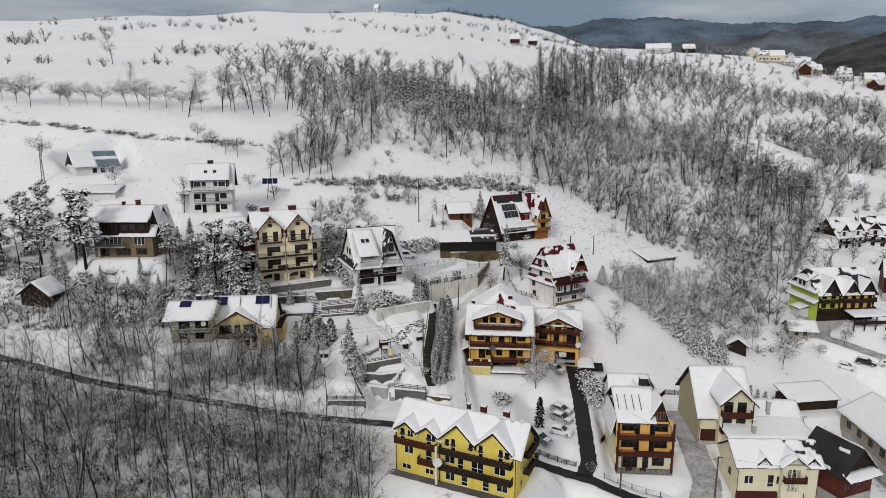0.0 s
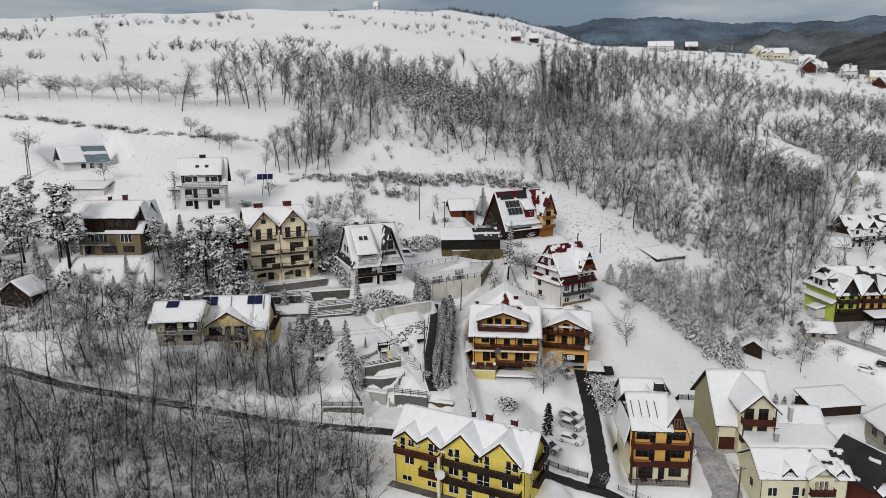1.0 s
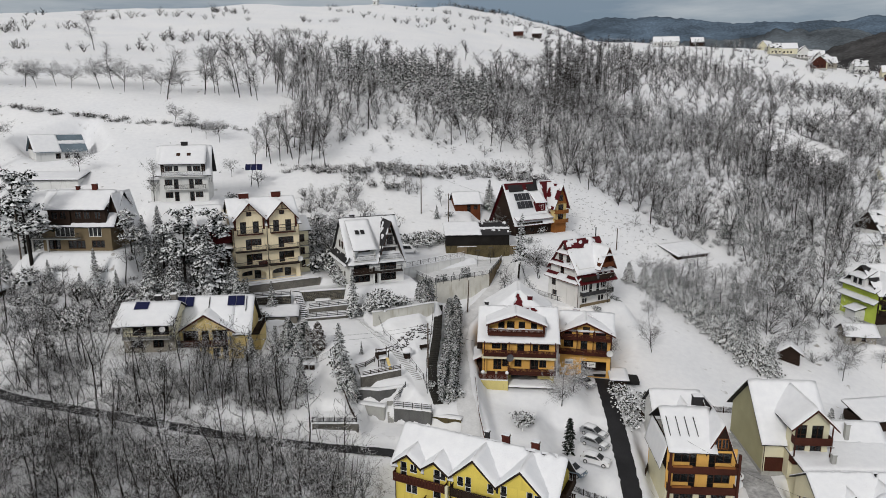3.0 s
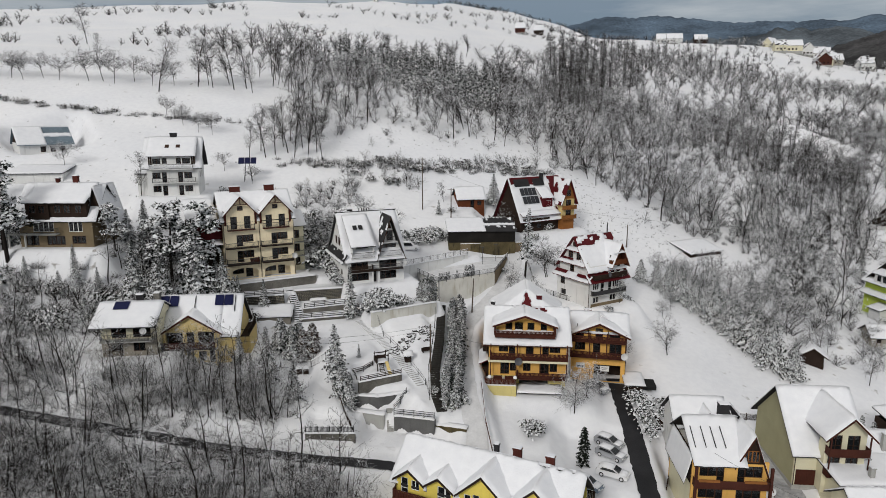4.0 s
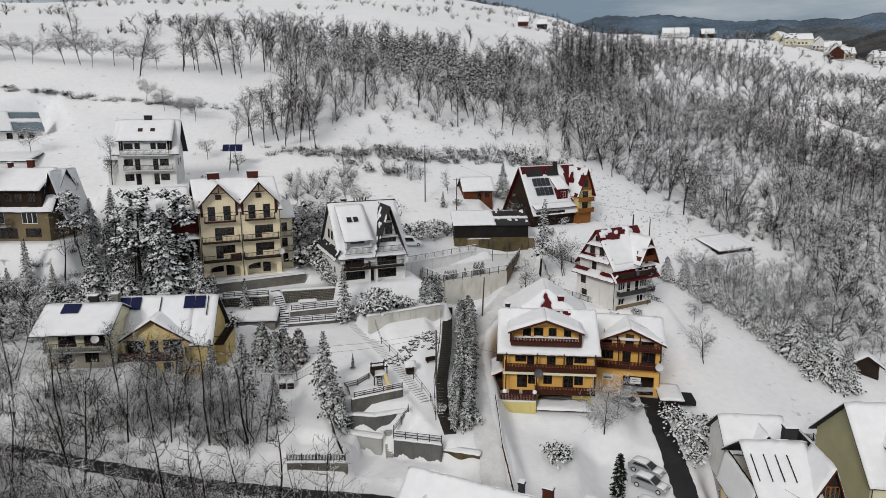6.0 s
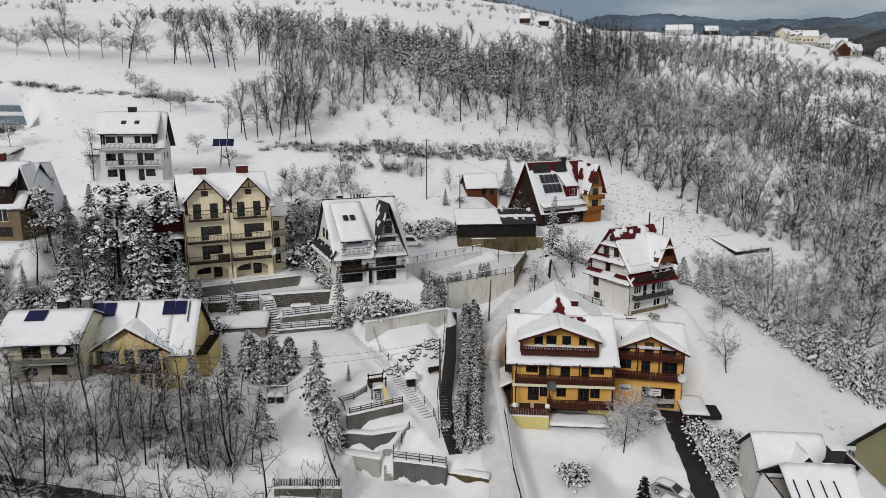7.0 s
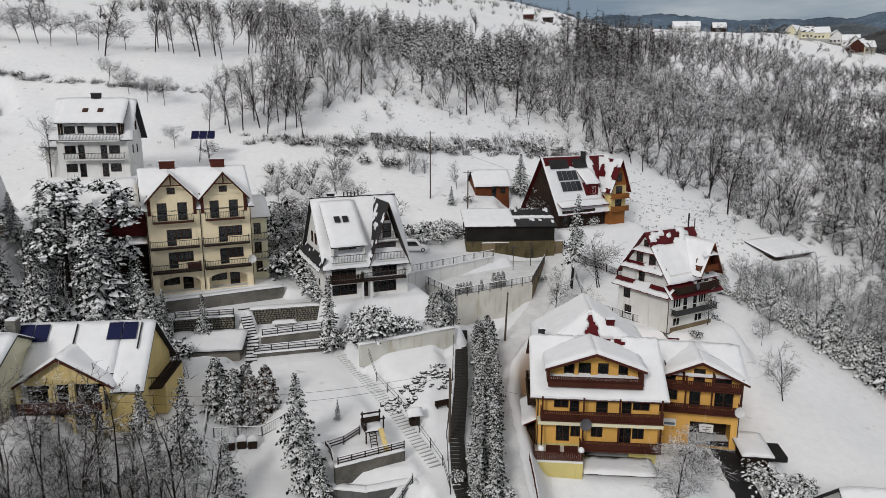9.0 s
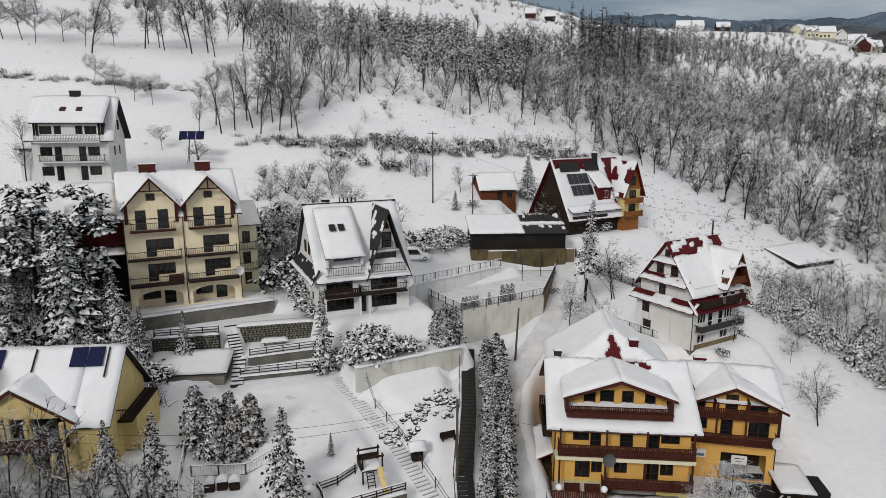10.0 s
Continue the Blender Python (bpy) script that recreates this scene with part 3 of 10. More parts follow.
def window(parent, m, a, z, w, h, frame_mat, kind="window", bars=1, sill=None, curtain=False, inset=0.0):
    """A framed window or glazed door in its opening, with its pane."""
    key = (round(w, 2), round(h, 2), frame_mat.name, kind, bars)
    if key not in WIN:
        f, bm = 0.085, bmesh.new()
        mull = [w * (k + 1) / (bars + 1) for k in range(bars)]
        xs = [0, f, *[v for c in mull for v in (c - 0.05, c + 0.05)], w - f, w]
        zs = [0, f, *((h * 0.30, h * 0.30 + 0.07) if kind == "door" else ()), h - f, h]
        solid = lambda i, j: 0 <= i < len(xs) - 1 and 0 <= j < len(zs) - 1 and (i % 2 == 0 or j % 2 == 0)
        grid = {(i, j, y): bm.verts.new((x, y, z)) for i, x in enumerate(xs) for j, z in enumerate(zs) for y in (0.08, 0.17)}
        for i in range(len(xs) - 1):
            for j in range(len(zs) - 1):
                if not solid(i, j):
                    continue
                c = ((i, j), (i + 1, j), (i + 1, j + 1), (i, j + 1))
                bm.faces.new([grid[q + (0.08,)] for q in c])
                bm.faces.new([grid[q + (0.17,)] for q in c[::-1]])
                for k, (di, dj) in enumerate(((0, -1), (1, 0), (0, 1), (-1, 0))):
                    if not solid(i + di, j + dj):
                        p, q = c[k], c[(k + 1) % 4]
                        bm.faces.new((grid[p + (0.08,)], grid[p + (0.17,)], grid[q + (0.17,)], grid[q + (0.08,)]))
        WIN[key] = finish(bm, kind, frame_mat), finish(boxes((f, 0.12, f, w - f, 0.135, h - f)), "pane", GLASS)
    o = new(kind, WIN[key][0])
    o.parent = parent
    o.matrix_local = m @ pose(a, inset, z)
    p = new("pane", WIN[key][1])
    p.parent = o
    if curtain:
        part("curtain", boxes((0.09, 0.20, h * 0.05, w * 0.32, 0.23, h - 0.1)), CURTAIN, o)
        part("curtain", boxes((w * 0.68, 0.20, h * 0.05, w - 0.09, 0.23, h - 0.1)), CURTAIN, o)
    if sill:
        part("window_sill", boxes((-0.06, -0.07, -0.06, w + 0.06, 0.08, -0.005)), sill, o)
    return o


def storey(parent, side, w, d, z0, z1, material, items, frame_mat, **kw):
    """A wall of one or more storeys with its windows: items are (a, z, w, h, kind, bars)."""
    sill = kw.pop("sill", None)
    inset = kw.get("inset", 0.0)
    wall(parent, side, w, d, z0, z1, material, [i[:4] for i in items], **kw)
    m = face(side, w, d)
    for n, i in enumerate(items):
        window(parent, m, *i[:4], frame_mat, i[4] if len(i) > 4 else "window", i[5] if len(i) > 5 else 1, sill if (len(i) < 5 or i[4] == "window") else None, curtain=(n * 7 + int(z0)) % 3 == 0, inset=inset)


def balcony(parent, m, x0, x1, z, deep, rail, slab_mat, style="bars", high=1.0, snow=False, thick=0.16, ends=True):
    """A balcony: slab, handrail, infill of bars or boards, posts, snow on the rail and floor edge."""
    b = part("balcony", boxes((x0, -deep, z - thick, x1, 0, z)), slab_mat, parent)
    b.matrix_local = m
    runs = [((x0, -deep + 0.05), (x1, -deep + 0.05))]
    if ends:
        runs += [((x0 + 0.04, -deep + 0.1), (x0 + 0.04, -0.02)), ((x1 - 0.04, -deep + 0.1), (x1 - 0.04, -0.02))]
    top, fill = bmesh.new(), bmesh.new()
    snowb = bmesh.new()
    for (ax, ay), (bx, by) in runs:
        L = math.hypot(bx - ax, by - ay)
        along_x = abs(bx - ax) > abs(by - ay)
        g = (lambda s0, s1, q, za, zb: (ax + s0, ay - q, za, ax + s1, ay + q, zb)) if along_x else (lambda s0, s1, q, za, zb: (ax - q, ay + s0, za, ax + q, ay + s1, zb))
        box(top, *g(0, L, 0.045, z + high - 0.07, z + high))
        if snow:
            box(snowb, *g(0.05, L - 0.05, 0.05, z + high + 0.003, z + high + 0.07))
        if style == "bars":
            for k in range(1, int(L / 0.2)):
                box(fill, *g(k * 0.2 - 0.016, k * 0.2 + 0.016, 0.016, z + 0.08, z + high - 0.07))
            box(fill, *g(0, L, 0.02, z + 0.06, z + 0.10))
        elif style == "slats":
            for k in range(int(L / 0.2)):
                box(fill, *g(k * 0.2 + 0.015, k * 0.2 + 0.175, 0.02, z + 0.05, z + high - 0.07))
        else:
            box(fill, *g(0.03, L - 0.03, 0.035, z + 0.02, z + high - 0.07))
    part("handrail", top, rail, b)
    tagged(part("railing", fill, rail, b), kind="stuff")
    if snow:
        part("snow", snowb, SNOW, b)
    else:
        snowb.free()
    return b


def chimney(parent, x, y, z0, z1, w=0.7, d=0.5, material=None):
    c = part("chimney", boxes((x - w / 2, y - d / 2, z0, x + w / 2, y + d / 2, z1), (x - w / 2 - 0.06, y - d / 2 - 0.06, z1 - 0.18, x + w / 2 + 0.06, y + d / 2 + 0.06, z1 - 0.05)), material or BRICK_RED, parent)
    part("snow", boxes((x - w / 2 - 0.03, y - d / 2 - 0.03, z1 + 0.003, x + w / 2 + 0.03, y + d / 2 + 0.03, z1 + 0.14)), SNOW, c)


def dish(parent, x, y, z, r, material=None, turn=15):
    """A satellite dish on its arm."""
    bm = bmesh.new()
    rings, prev = 4, None
    c = bm.verts.new((0, 0.10 * r, 0))
    for k in range(1, rings + 1):
        q = r * k / rings
        ring = [bm.verts.new((q * math.cos(a), 0.10 * r - 0.35 * r * (k / rings) ** 2, q * math.sin(a))) for a in (2 * math.pi * i / 18 for i in range(18))]
        for i in range(18):
            bm.faces.new((c, ring[i], ring[(i + 1) % 18]) if prev is None else (prev[i], ring[i], ring[(i + 1) % 18], prev[(i + 1) % 18]))
        prev = ring
    rod(bm, (0, 0.08 * r, 0), (0, 0.6, -0.1), 0.03)
    rod(bm, (0, 0, -r * 0.8), (0, -r * 0.8, -r * 0.2), 0.015)
    o = part("satellite_dish", bm, material or DISH, parent)
    o.matrix_local = pose(x, y, z, -12, 0, turn)


def downpipe(parent, x, y, z0, z1):
    bm = bmesh.new()
    rod(bm, (x, y, z0), (x, y, z1), 0.055)
    part("downpipe", bm, GUTTER, parent)


def gutter(parent, x0, x1, y, z):
    bm = bmesh.new()
    rod(bm, (x0, y, z), (x1, y, z), 0.075)
    part("gutter", bm, GUTTER, parent)


def plot(name):
    x, y, z, yaw, w, d = PLOTS[name]
    return pose(x, y, z, 0, 0, yaw), w, d


def footing(parent, w, d, deep=4.0, material=None, out=0.06):
    part("foundation", boxes((-out, -out, -deep, w + out, d + out, -0.02)), material or CONCRETE, parent)


def patchy(seed, level):
    """A rule for where snow has slid off: blotches of a rough noise."""
    def keep(s, t):
        return noise.noise(Vector((s * 4.2 + seed * 3.1, t * 4.2, seed * 1.7))) < level
    return keep


# ---------------------------------------------------------------- houses up the slope
def cream_twin_house():
    m, w, d = plot("cream_twin")
    h = thing("apartment_house", m, "cream four-storey house with twin front gables and balconies", "house")
    he, hr = 10.9, 15.7
    footing(h, w, d, 4.5, STONE)
    # porch storey with arched bays
    wall(h, "F", w, d, 0, 2.65, CREAM, [(0.9, 0.12, 4.9, 2.05), (6.9, 0.12, 4.9, 2.05)])
    for a in (0.9, 6.9):
        bm = bmesh.new()
        for s in (0, 1):
            pts = [(a + s * 4.9, 2.17)]
            for k in range(7):
                q = k / 6 * math.pi / 2
                pts.append((a + (2.45 - 2.45 * math.cos(q) if s == 0 else 2.45 + 2.45 * math.cos(q)), 1.35 + 0.82 * math.sin(q)))
            prism(bm, pts, 0.02, 0.28)
        part("arch", bm, CREAM, h)
        window(h, Matrix.Identity(4), a + 0.5, 0.75, 2.0, 1.2, FRAME_BROWN, inset=1.75)
        window(h, Matrix.Identity(4), a + 2.9, 0.05, 1.3, 2.0, FRAME_BROWN, "door", 0, inset=1.75)
    wall(h, "F", w, d, 0, 2.6, CREAM, [(1.4, 0.75, 2.0, 1.2), (3.8, 0.05, 1.3, 2.0), (7.4, 0.75, 2.0, 1.2), (9.8, 0.05, 1.3, 2.0)], inset=1.75, th=0.2, at=0.3, length=w - 0.6)
    items = []
    for a in (0.0, 6.3):
        items += [(a + 2.2, 3.35, 1.1, 2.1, "door", 0), (a + 3.3, 4.1, 1.9, 1.35, "window", 2), (a + 2.2, 6.3, 1.1, 2.1, "door", 0), (a + 3.3, 7.05, 1.9, 1.35, "window", 2)]
    storey(h, "F", w, d, 2.65, 9.4, CREAM, items, FRAME_BROWN)
    for a, ln in ((0.0, 0.4), (5.75, 0.95), (12.05, w - 12.05)):
        wall(h, "F", w, d, 9.4, he, CREAM, at=a, length=ln)
    storey(h, "R", w, d, 0, he, CREAM, [(3.0, 3.6, 1.2, 1.3), (6.5, 3.6, 1.2, 1.3), (3.0, 6.3, 1.2, 1.3), (6.5, 6.3, 1.2, 1.3)], FRAME_BROWN, sill=CONCRETE)
    storey(h, "L", w, d, 0, he, CREAM, [(7.5, 5.8, 1.2, 1.3)], FRAME_BROWN)
    wall(h, "B", w, d, 0, he, CREAM)
    ridge_u(h, 0, w, 0, d, he, hr, 0.02, 0.5, ROOF_DARK, 3, gable=CREAM, keep_front=lambda s, t: t > 0.24 or not (0.06 < s < 0.46 or 0.54 < s < 0.94))
    for a in (0.35, 6.65):
        storey(h, "F", w, d, 9.4, 12.65, CREAM, [(a + 0.95, 9.55, 1.15, 2.3, "door", 0), (a + 3.35, 9.55, 1.15, 2.3, "door", 0)], FRAME_BROWN, at=a + 0.05, length=5.35, inset=-0.02, th=0.28)
        part("gable_cheek", boxes((a - 0.15, -0.12, he - 0.6, a + 0.22, 1.6, 12.75)), WOOD_RED, h)
        part("gable_cheek", boxes((a + 5.23, -0.12, he - 0.6, a + 5.6, 1.6, 12.75)), WOOD_RED, h)
        ridge_v(h, a, a + 5.45, -0.02, 5.4, 12.6, 15.6, 0.45, 0.75, ROOF_DARK, int(a * 7), gable=CREAM, trim=WOOD_RED, back=False)
        window(h, Matrix.Identity(4), a + 2.25, 12.95, 0.95, 0.8, FRAME_BROWN, inset=-0.17)
        bm = bmesh.new()
        box(bm, a + 2.65, -0.72, 14.0, a + 2.8, -0.6, 15.4)
        box(bm, a + 1.3, -0.72, 14.0, a + 4.15, -0.6, 14.14)
        part("king_post", bm, WOOD_RED, h)
        balcony(h, Matrix.Identity(4), a + 0.3, a + 5.15, 9.5, 0.95, METAL, WOOD_RED, "bars", 0.95)
        balcony(h, Matrix.Identity(4), a - 0.2, a + 5.6, 6.2, 1.15, METAL, WOOD_DARK, "bars", 0.95)
        balcony(h, Matrix.Identity(4), a - 0.2, a + 5.6, 3.2, 1.35, METAL, WOOD_DARK, "bars", 0.95, thick=0.22)
    part("bench", boxes((4.3, -1.05, 3.4, 6.0, -0.75, 3.75), (4.3, -0.8, 3.75, 6.0, -0.7, 4.15)), WOOD_RED, h)
    for x in (0.02, 6.35, w - 0.1):
        downpipe(h, x, -0.1, 0.2, he - 0.1)
    chimney(h, 3.2, d / 2, 14.9, 16.7, 1.9, 0.6)
    chimney(h, 9.6, d / 2, 14.9, 16.8, 1.8, 0.6)
    dish(h, 12.3, -1.5, 4.0, 0.55)
    # lower wings
    part("annex_wall", boxes((-5.6, 2.0, 7.6, -0.02, 10.5, 10.3)), RED_WALL, h, "dark red clad annex")
    part("annex_base", boxes((-5.6, 4.5, -1.0, -0.02, 10.5, 7.58)), WOOD_DARK, h)
    roof_slope(h, (-4.0, 0.6, 6.8), (-0.1, 0.6, 6.8), (-0.1, 4.4, 7.5), (-4.0, 4.4, 7.5), ROOF_DARK, seed=32)
    roof_slope(h, (-6.0, 1.5, 10.35), (-0.55, 1.5, 10.35), (-0.55, 9.5, 14.2), (-6.0, 9.5, 14.2), ROOF_DARK, seed=31)
    wall(h, "F", w, d, 0, 8.9, LIGHT_CREAM, [(13.6, 1.0, 0.9, 1.6), (13.5, 3.7, 1.0, 1.6), (13.5, 6.4, 1.0, 1.6)], at=w, length=2.6, inset=3.2)
    for z, hh in ((1.0, 1.6), (3.7, 1.6), (6.4, 1.6)):
        window(h, Matrix.Identity(4), 13.55, z, 0.95, hh, FRAME_BROWN, inset=3.2)
    part("stair_tower_side", boxes((w + 2.3, 3.5, 0, w + 2.6, 9.0, 8.9)), LIGHT_CREAM, h)
    roof_slope(h, (w - 0.3, 2.6, 8.9), (w + 3.1, 2.6, 8.9), (w + 3.1, 6.5, 11.3), (w - 0.3, 6.5, 11.3), ROOF_DARK, seed=33)
    for z in (3.0, 5.7):
        balcony(h, pose(0, 3.2, 0), w + 0.1, w + 2.5, z, 0.7, METAL, CONCRETE)
    return h


def a_frame_house():
    m, w, d = plot("a_frame")
    h = thing("a_frame_house", m, "white house with a steep snow-covered A-frame roof and balconies", "house")
    he, hr = 4.8, 12.4
    footing(h, w, d, 4.0, CONCRETE)
    storey(h, "F", w, d, 0, 2.45, WHITE, [(0.7, 0.5, 3.3, 1.4, "window", 2), (6.2, 0.45, 3.2, 1.5, "window", 2), (4.6, 0.05, 0.9, 2.0, "door", 0)], FRAME_BROWN)
    storey(h, "F", w, d, 2.45, he, WHITE, [(0.7, 2.6, 3.2, 2.0, "door", 2), (6.1, 2.6, 3.4, 2.0, "door", 2)], FRAME_BROWN)
    storey(h, "L", w, d, 0, he, WHITE, [(3.0, 0.9, 1.2, 1.1), (7.5, 0.9, 1.2, 1.1)], FRAME_BROWN)
    wall(h, "R", w, d, 0, he, WHITE)
    wall(h, "B", w, d, 0, he, WHITE)
    ridge_u(h, 0, w, 0, d, he, hr, 0.5, 0.5, ROOF_DARK, 11, gable=WHITE, snow=0.25)
    # side gable windows and dark tiled skirt
    ml = face("L", w, d)
    for a in (4.4, 6.5):
        window(h, ml, a, 6.4, 1.1, 1.5, FRAME_BROWN, inset=-0.14)
    for k, (za, zb, o) in enumerate(((4.0, 5.6, 1.1),)):
        roof_slope(h, (-o, d + 0.3, za), (-o, -0.4, za), (-0.02, -0.4, zb), (-0.02, d + 0.3, zb), ROOF_DARK, keep=lambda s, t: t < 0.22 or noise.noise(Vector((s * 24, t * 7, 2))) > 0.5, seed=13, snow=0.12)
    # shed dormer with a loggia
    part("dormer_cheek", boxes((0.9, 0.0, he, 1.1, 4.6, 7.1)), WHITE, h)
    part("dormer_cheek", boxes((5.0, 0.0, he, 5.2, 4.6, 7.1)), WHITE, h)
    wall(h, "F", w, d, he, 7.1, WHITE, [(1.9, 4.95, 2.4, 1.95)], at=1.1, length=3.9, inset=0.9, th=0.2)
    window(h, Matrix.Identity(4), 1.9, 4.95, 2.4, 1.95, FRAME_BROWN, "door", 2, inset=0.9)
    roof_slope(h, (0.6, -0.5, 7.0), (5.4, -0.5, 7.0), (5.4, 5.6, 12.0), (0.6, 5.6, 12.0), ROOF_DARK, seed=14)
    balcony(h, Matrix.Identity(4), 0.7, 5.2, 4.85, 0.5, METAL, WHITE, "bars", 1.0)
    for a in (1.9, 3.0):
        sk = part("skylight", boxes((0, 0, 0, 0.75, 1.0, 0.08)), ROOF_DARK, h)
        sk.matrix_local = pose(a, 2.3, 9.72, 39.3, 0, 0)
    # the tall front gable
    x0, x1 = 5.75, 10.95
    wall(h, "F", w, d, he, 7.3, WHITE, [(6.9, 4.95, 2.8, 2.0)], at=x0 + 0.55, length=x1 - x0 - 1.1, inset=0.8, th=0.2)
    window(h, Matrix.Identity(4), 6.9, 4.95, 2.8, 2.0, FRAME_BROWN, "door", 2, inset=0.8)
    bm = bmesh.new()
    prism(bm, ((7.05, 7.3), (9.65, 7.3), (8.35, 11.6)), 0.5, 0.7)
    part("gable_wall", bm, WHITE, h)
    window(h, Matrix.Identity(4), 7.75, 7.6, 1.2, 1.9, FRAME_BROWN, "door", 0, inset=0.36)
    bm = bmesh.new()
    prism(bm, ((7.95, 9.9), (8.75, 9.9), (8.35, 10.9)), 0.42, 0.495)
    part("gable_vent", bm, FRAME_BROWN, h)
    ridge_v(h, x0, x1, 0, 6.0, he, 12.3, 0.25, 0.6, ROOF_DARK, 17, trim=FRAME_BROWN, back=False, keep_left=lambda s, t: noise.noise(Vector((s * 7, t * 9, 5))) > 0.22, snow=0.16)
    balcony(h, Matrix.Identity(4), x0 + 0.5, x1 - 0.5, 4.85, 0.55, METAL, WHITE, "bars", 1.0)
    balcony(h, pose(0, 0.45, 0), 6.95, 9.75, 7.4, 0.4, METAL, WHITE, "bars", 1.0)
    balcony(h, Matrix.Identity(4), 0.4, 4.6, 2.5, 1.25, WOOD_DARK, WOOD_DARK, "slats", 0.9)
    balcony(h, Matrix.Identity(4), 4.65, 10.4, 2.5, 1.25, METAL, WOOD_DARK, "bars", 1.0)
    for a, b in ((4.35, 4.6), (5.5, 5.75)):
        part("pillar", boxes((a, -1.1, 0, b, -0.85, 2.35)), WHITE, h)
    part("ridge_cap", boxes((-0.5, d / 2 - 0.14, hr + 0.0, w + 0.5, d / 2 + 0.14, hr + 0.2)), ROOF_DARK, h)
    chimney(h, 2.6, d / 2 + 0.9, 10.6, 12.9, 0.9, 0.5, ROOF_DARK)
    for k in range(5):
        bm = bmesh.new()
        rod(bm, (4.2 + k * 0.5, d / 2, hr), (4.2 + k * 0.5, d / 2, hr + 0.75), 0.09)
        part("vent_pipe", bm, ROOF_DARK, h)
    dish(h, 10.7, -0.6, 3.3, 0.6)
    return h


def red_white_house():
    m, w, d = plot("red_white")
    h = thing("gabled_house", m, "white three-storey house with dark red roof skirts under snow", "house")
    he, hr = 5.5, 13.3
    footing(h, w, d, 4.0, STONE)
    storey(h, "F", w, d, 0, he, WHITE, [(1.0, 3.3, 1.6, 1.5, "window", 2), (3.0, 2.7, 1.0, 2.1, "door", 0), (5.0, 2.7, 1.0, 2.1, "door", 0), (6.2, 3.3, 1.6, 1.5, "window", 2), (1.2, 0.7, 1.4, 1.2), (5.6, 0.7, 1.6, 1.3)], FRAME_WHITE)
    part("plinth", boxes((0.6, -0.07, 0, w - 0.05, -0.003, 0.62)), TAN, h)
    storey(h, "L", w, d, 0, he, WHITE, [(1.0, 3.2, 1.3, 1.5), (1.3, 0.8, 1.4, 1.4)], FRAME_BROWN)
    wall(h, "R", w, d, 0, he, WHITE)
    wall(h, "B", w, d, 0, he, WHITE)
    # attic storey drawn in, with pent roofs below it
    part("attic_wall", boxes((0.25, 0.35, he, w - 0.25, d - 0.35, 8.0)), WHITE, h)
    bm = bmesh.new()
    prism(bm, ((0.35, 8.0), (d - 0.35, 8.0), (d / 2, hr - 0.25)), 0.25, 0.5, "x")
    prism(bm, ((0.35, 8.0), (d - 0.35, 8.0), (d / 2, hr - 0.25)), w - 0.5, w - 0.25, "x")
    part("gable_wall", bm, WHITE, h)
    k = (hr - 7.0) / (d / 2)
    roof_slope(h, (-0.5, -0.15, 6.9), (w + 0.5, -0.15, 6.9), (w + 0.5, d / 2, hr), (-0.5, d / 2, hr), ROOF_RED, keep=lambda s, t: t < 0.72 or noise.noise(Vector((s * 5, t * 6, 9))) < -0.12, seed=41, snow=0.26)
    roof_slope(h, (w + 0.5, d + 0.15, 6.9), (-0.5, d + 0.15, 6.9), (-0.5, d / 2, hr), (w + 0.5, d / 2, hr), ROOF_RED, seed=42)
    roof_slope(h, (-1.0, d + 0.5, 5.15), (-1.0, -0.6, 5.15), (0.26, -0.6, 6.15), (0.26, d + 0.5, 6.15), ROOF_RED, keep=lambda s, t: not (0.0 < s < 0.35 and t > 0.35) and not (0.6 < s < 0.95 and t > 0.3), seed=43, snow=0.18)
    roof_slope(h, (-0.75, d - 0.9, 8.0), (-0.75, 0.9, 8.0), (0.24, 0.9, 8.85), (0.24, d - 0.9, 8.85), ROOF_RED, keep=lambda s, t: t < 0.5 or noise.noise(Vector((s * 6, t * 6, 3))) > 0, seed=44, snow=0.16)
    roof_slope(h, (-0.6, d - 2.7, 10.6), (-0.6, 2.7, 10.6), (0.24, 2.7, 11.15), (0.24, d - 2.7, 11.15), ROOF_RED, seed=45, snow=0.16)
    roof_slope(h, (-0.8, -1.0, 5.1), (w + 0.8, -1.0, 5.1), (w + 0.8, 0.36, 6.6), (-0.8, 0.36, 6.6), ROOF_RED, keep=lambda s, t: s < 0.05, seed=46, snow=0.1)
    roof_slope(h, (w + 1.0, -0.6, 5.15), (w + 1.0, d + 0.5, 5.15), (w - 0.26, d + 0.5, 6.4), (w - 0.26, -0.6, 6.4), ROOF_RED, seed=47, snow=0.16)
    ml = face("L", w, d)
    for a in (3.0, 5.3):
        window(h, ml, a, 8.95, 1.1, 1.35, FRAME_BROWN, inset=-0.0)
    window(h, ml, 4.2, 11.3, 0.8, 0.9, FRAME_BROWN, inset=0.0)
    window(h, ml, 3.6, 6.2, 1.0, 1.7, FRAME_BROWN, "door", 0, inset=0.0)
    # timber gable over the front balconies
    ridge_v(h, 4.9, 8.9, -0.9, 4.2, 8.2, 12.2, 0.3, 0.4, WOOD_RED, 48, gable=None, trim=LOG_RED, back=False)
    bm = bmesh.new()
    prism(bm, ((5.0, 8.2), (8.8, 8.2), (6.9, 11.9)), 0.2, 0.4)
    part("gable_wall", bm, LOG_RED, h)
    part("gable_front", boxes((5.0, 0.05, 5.8, 8.8, 0.25, 8.2)), WHITE, h)
    window(h, Matrix.Identity(4), 5.3, 8.3, 1.3, 1.5, FRAME_BROWN, inset=0.1)
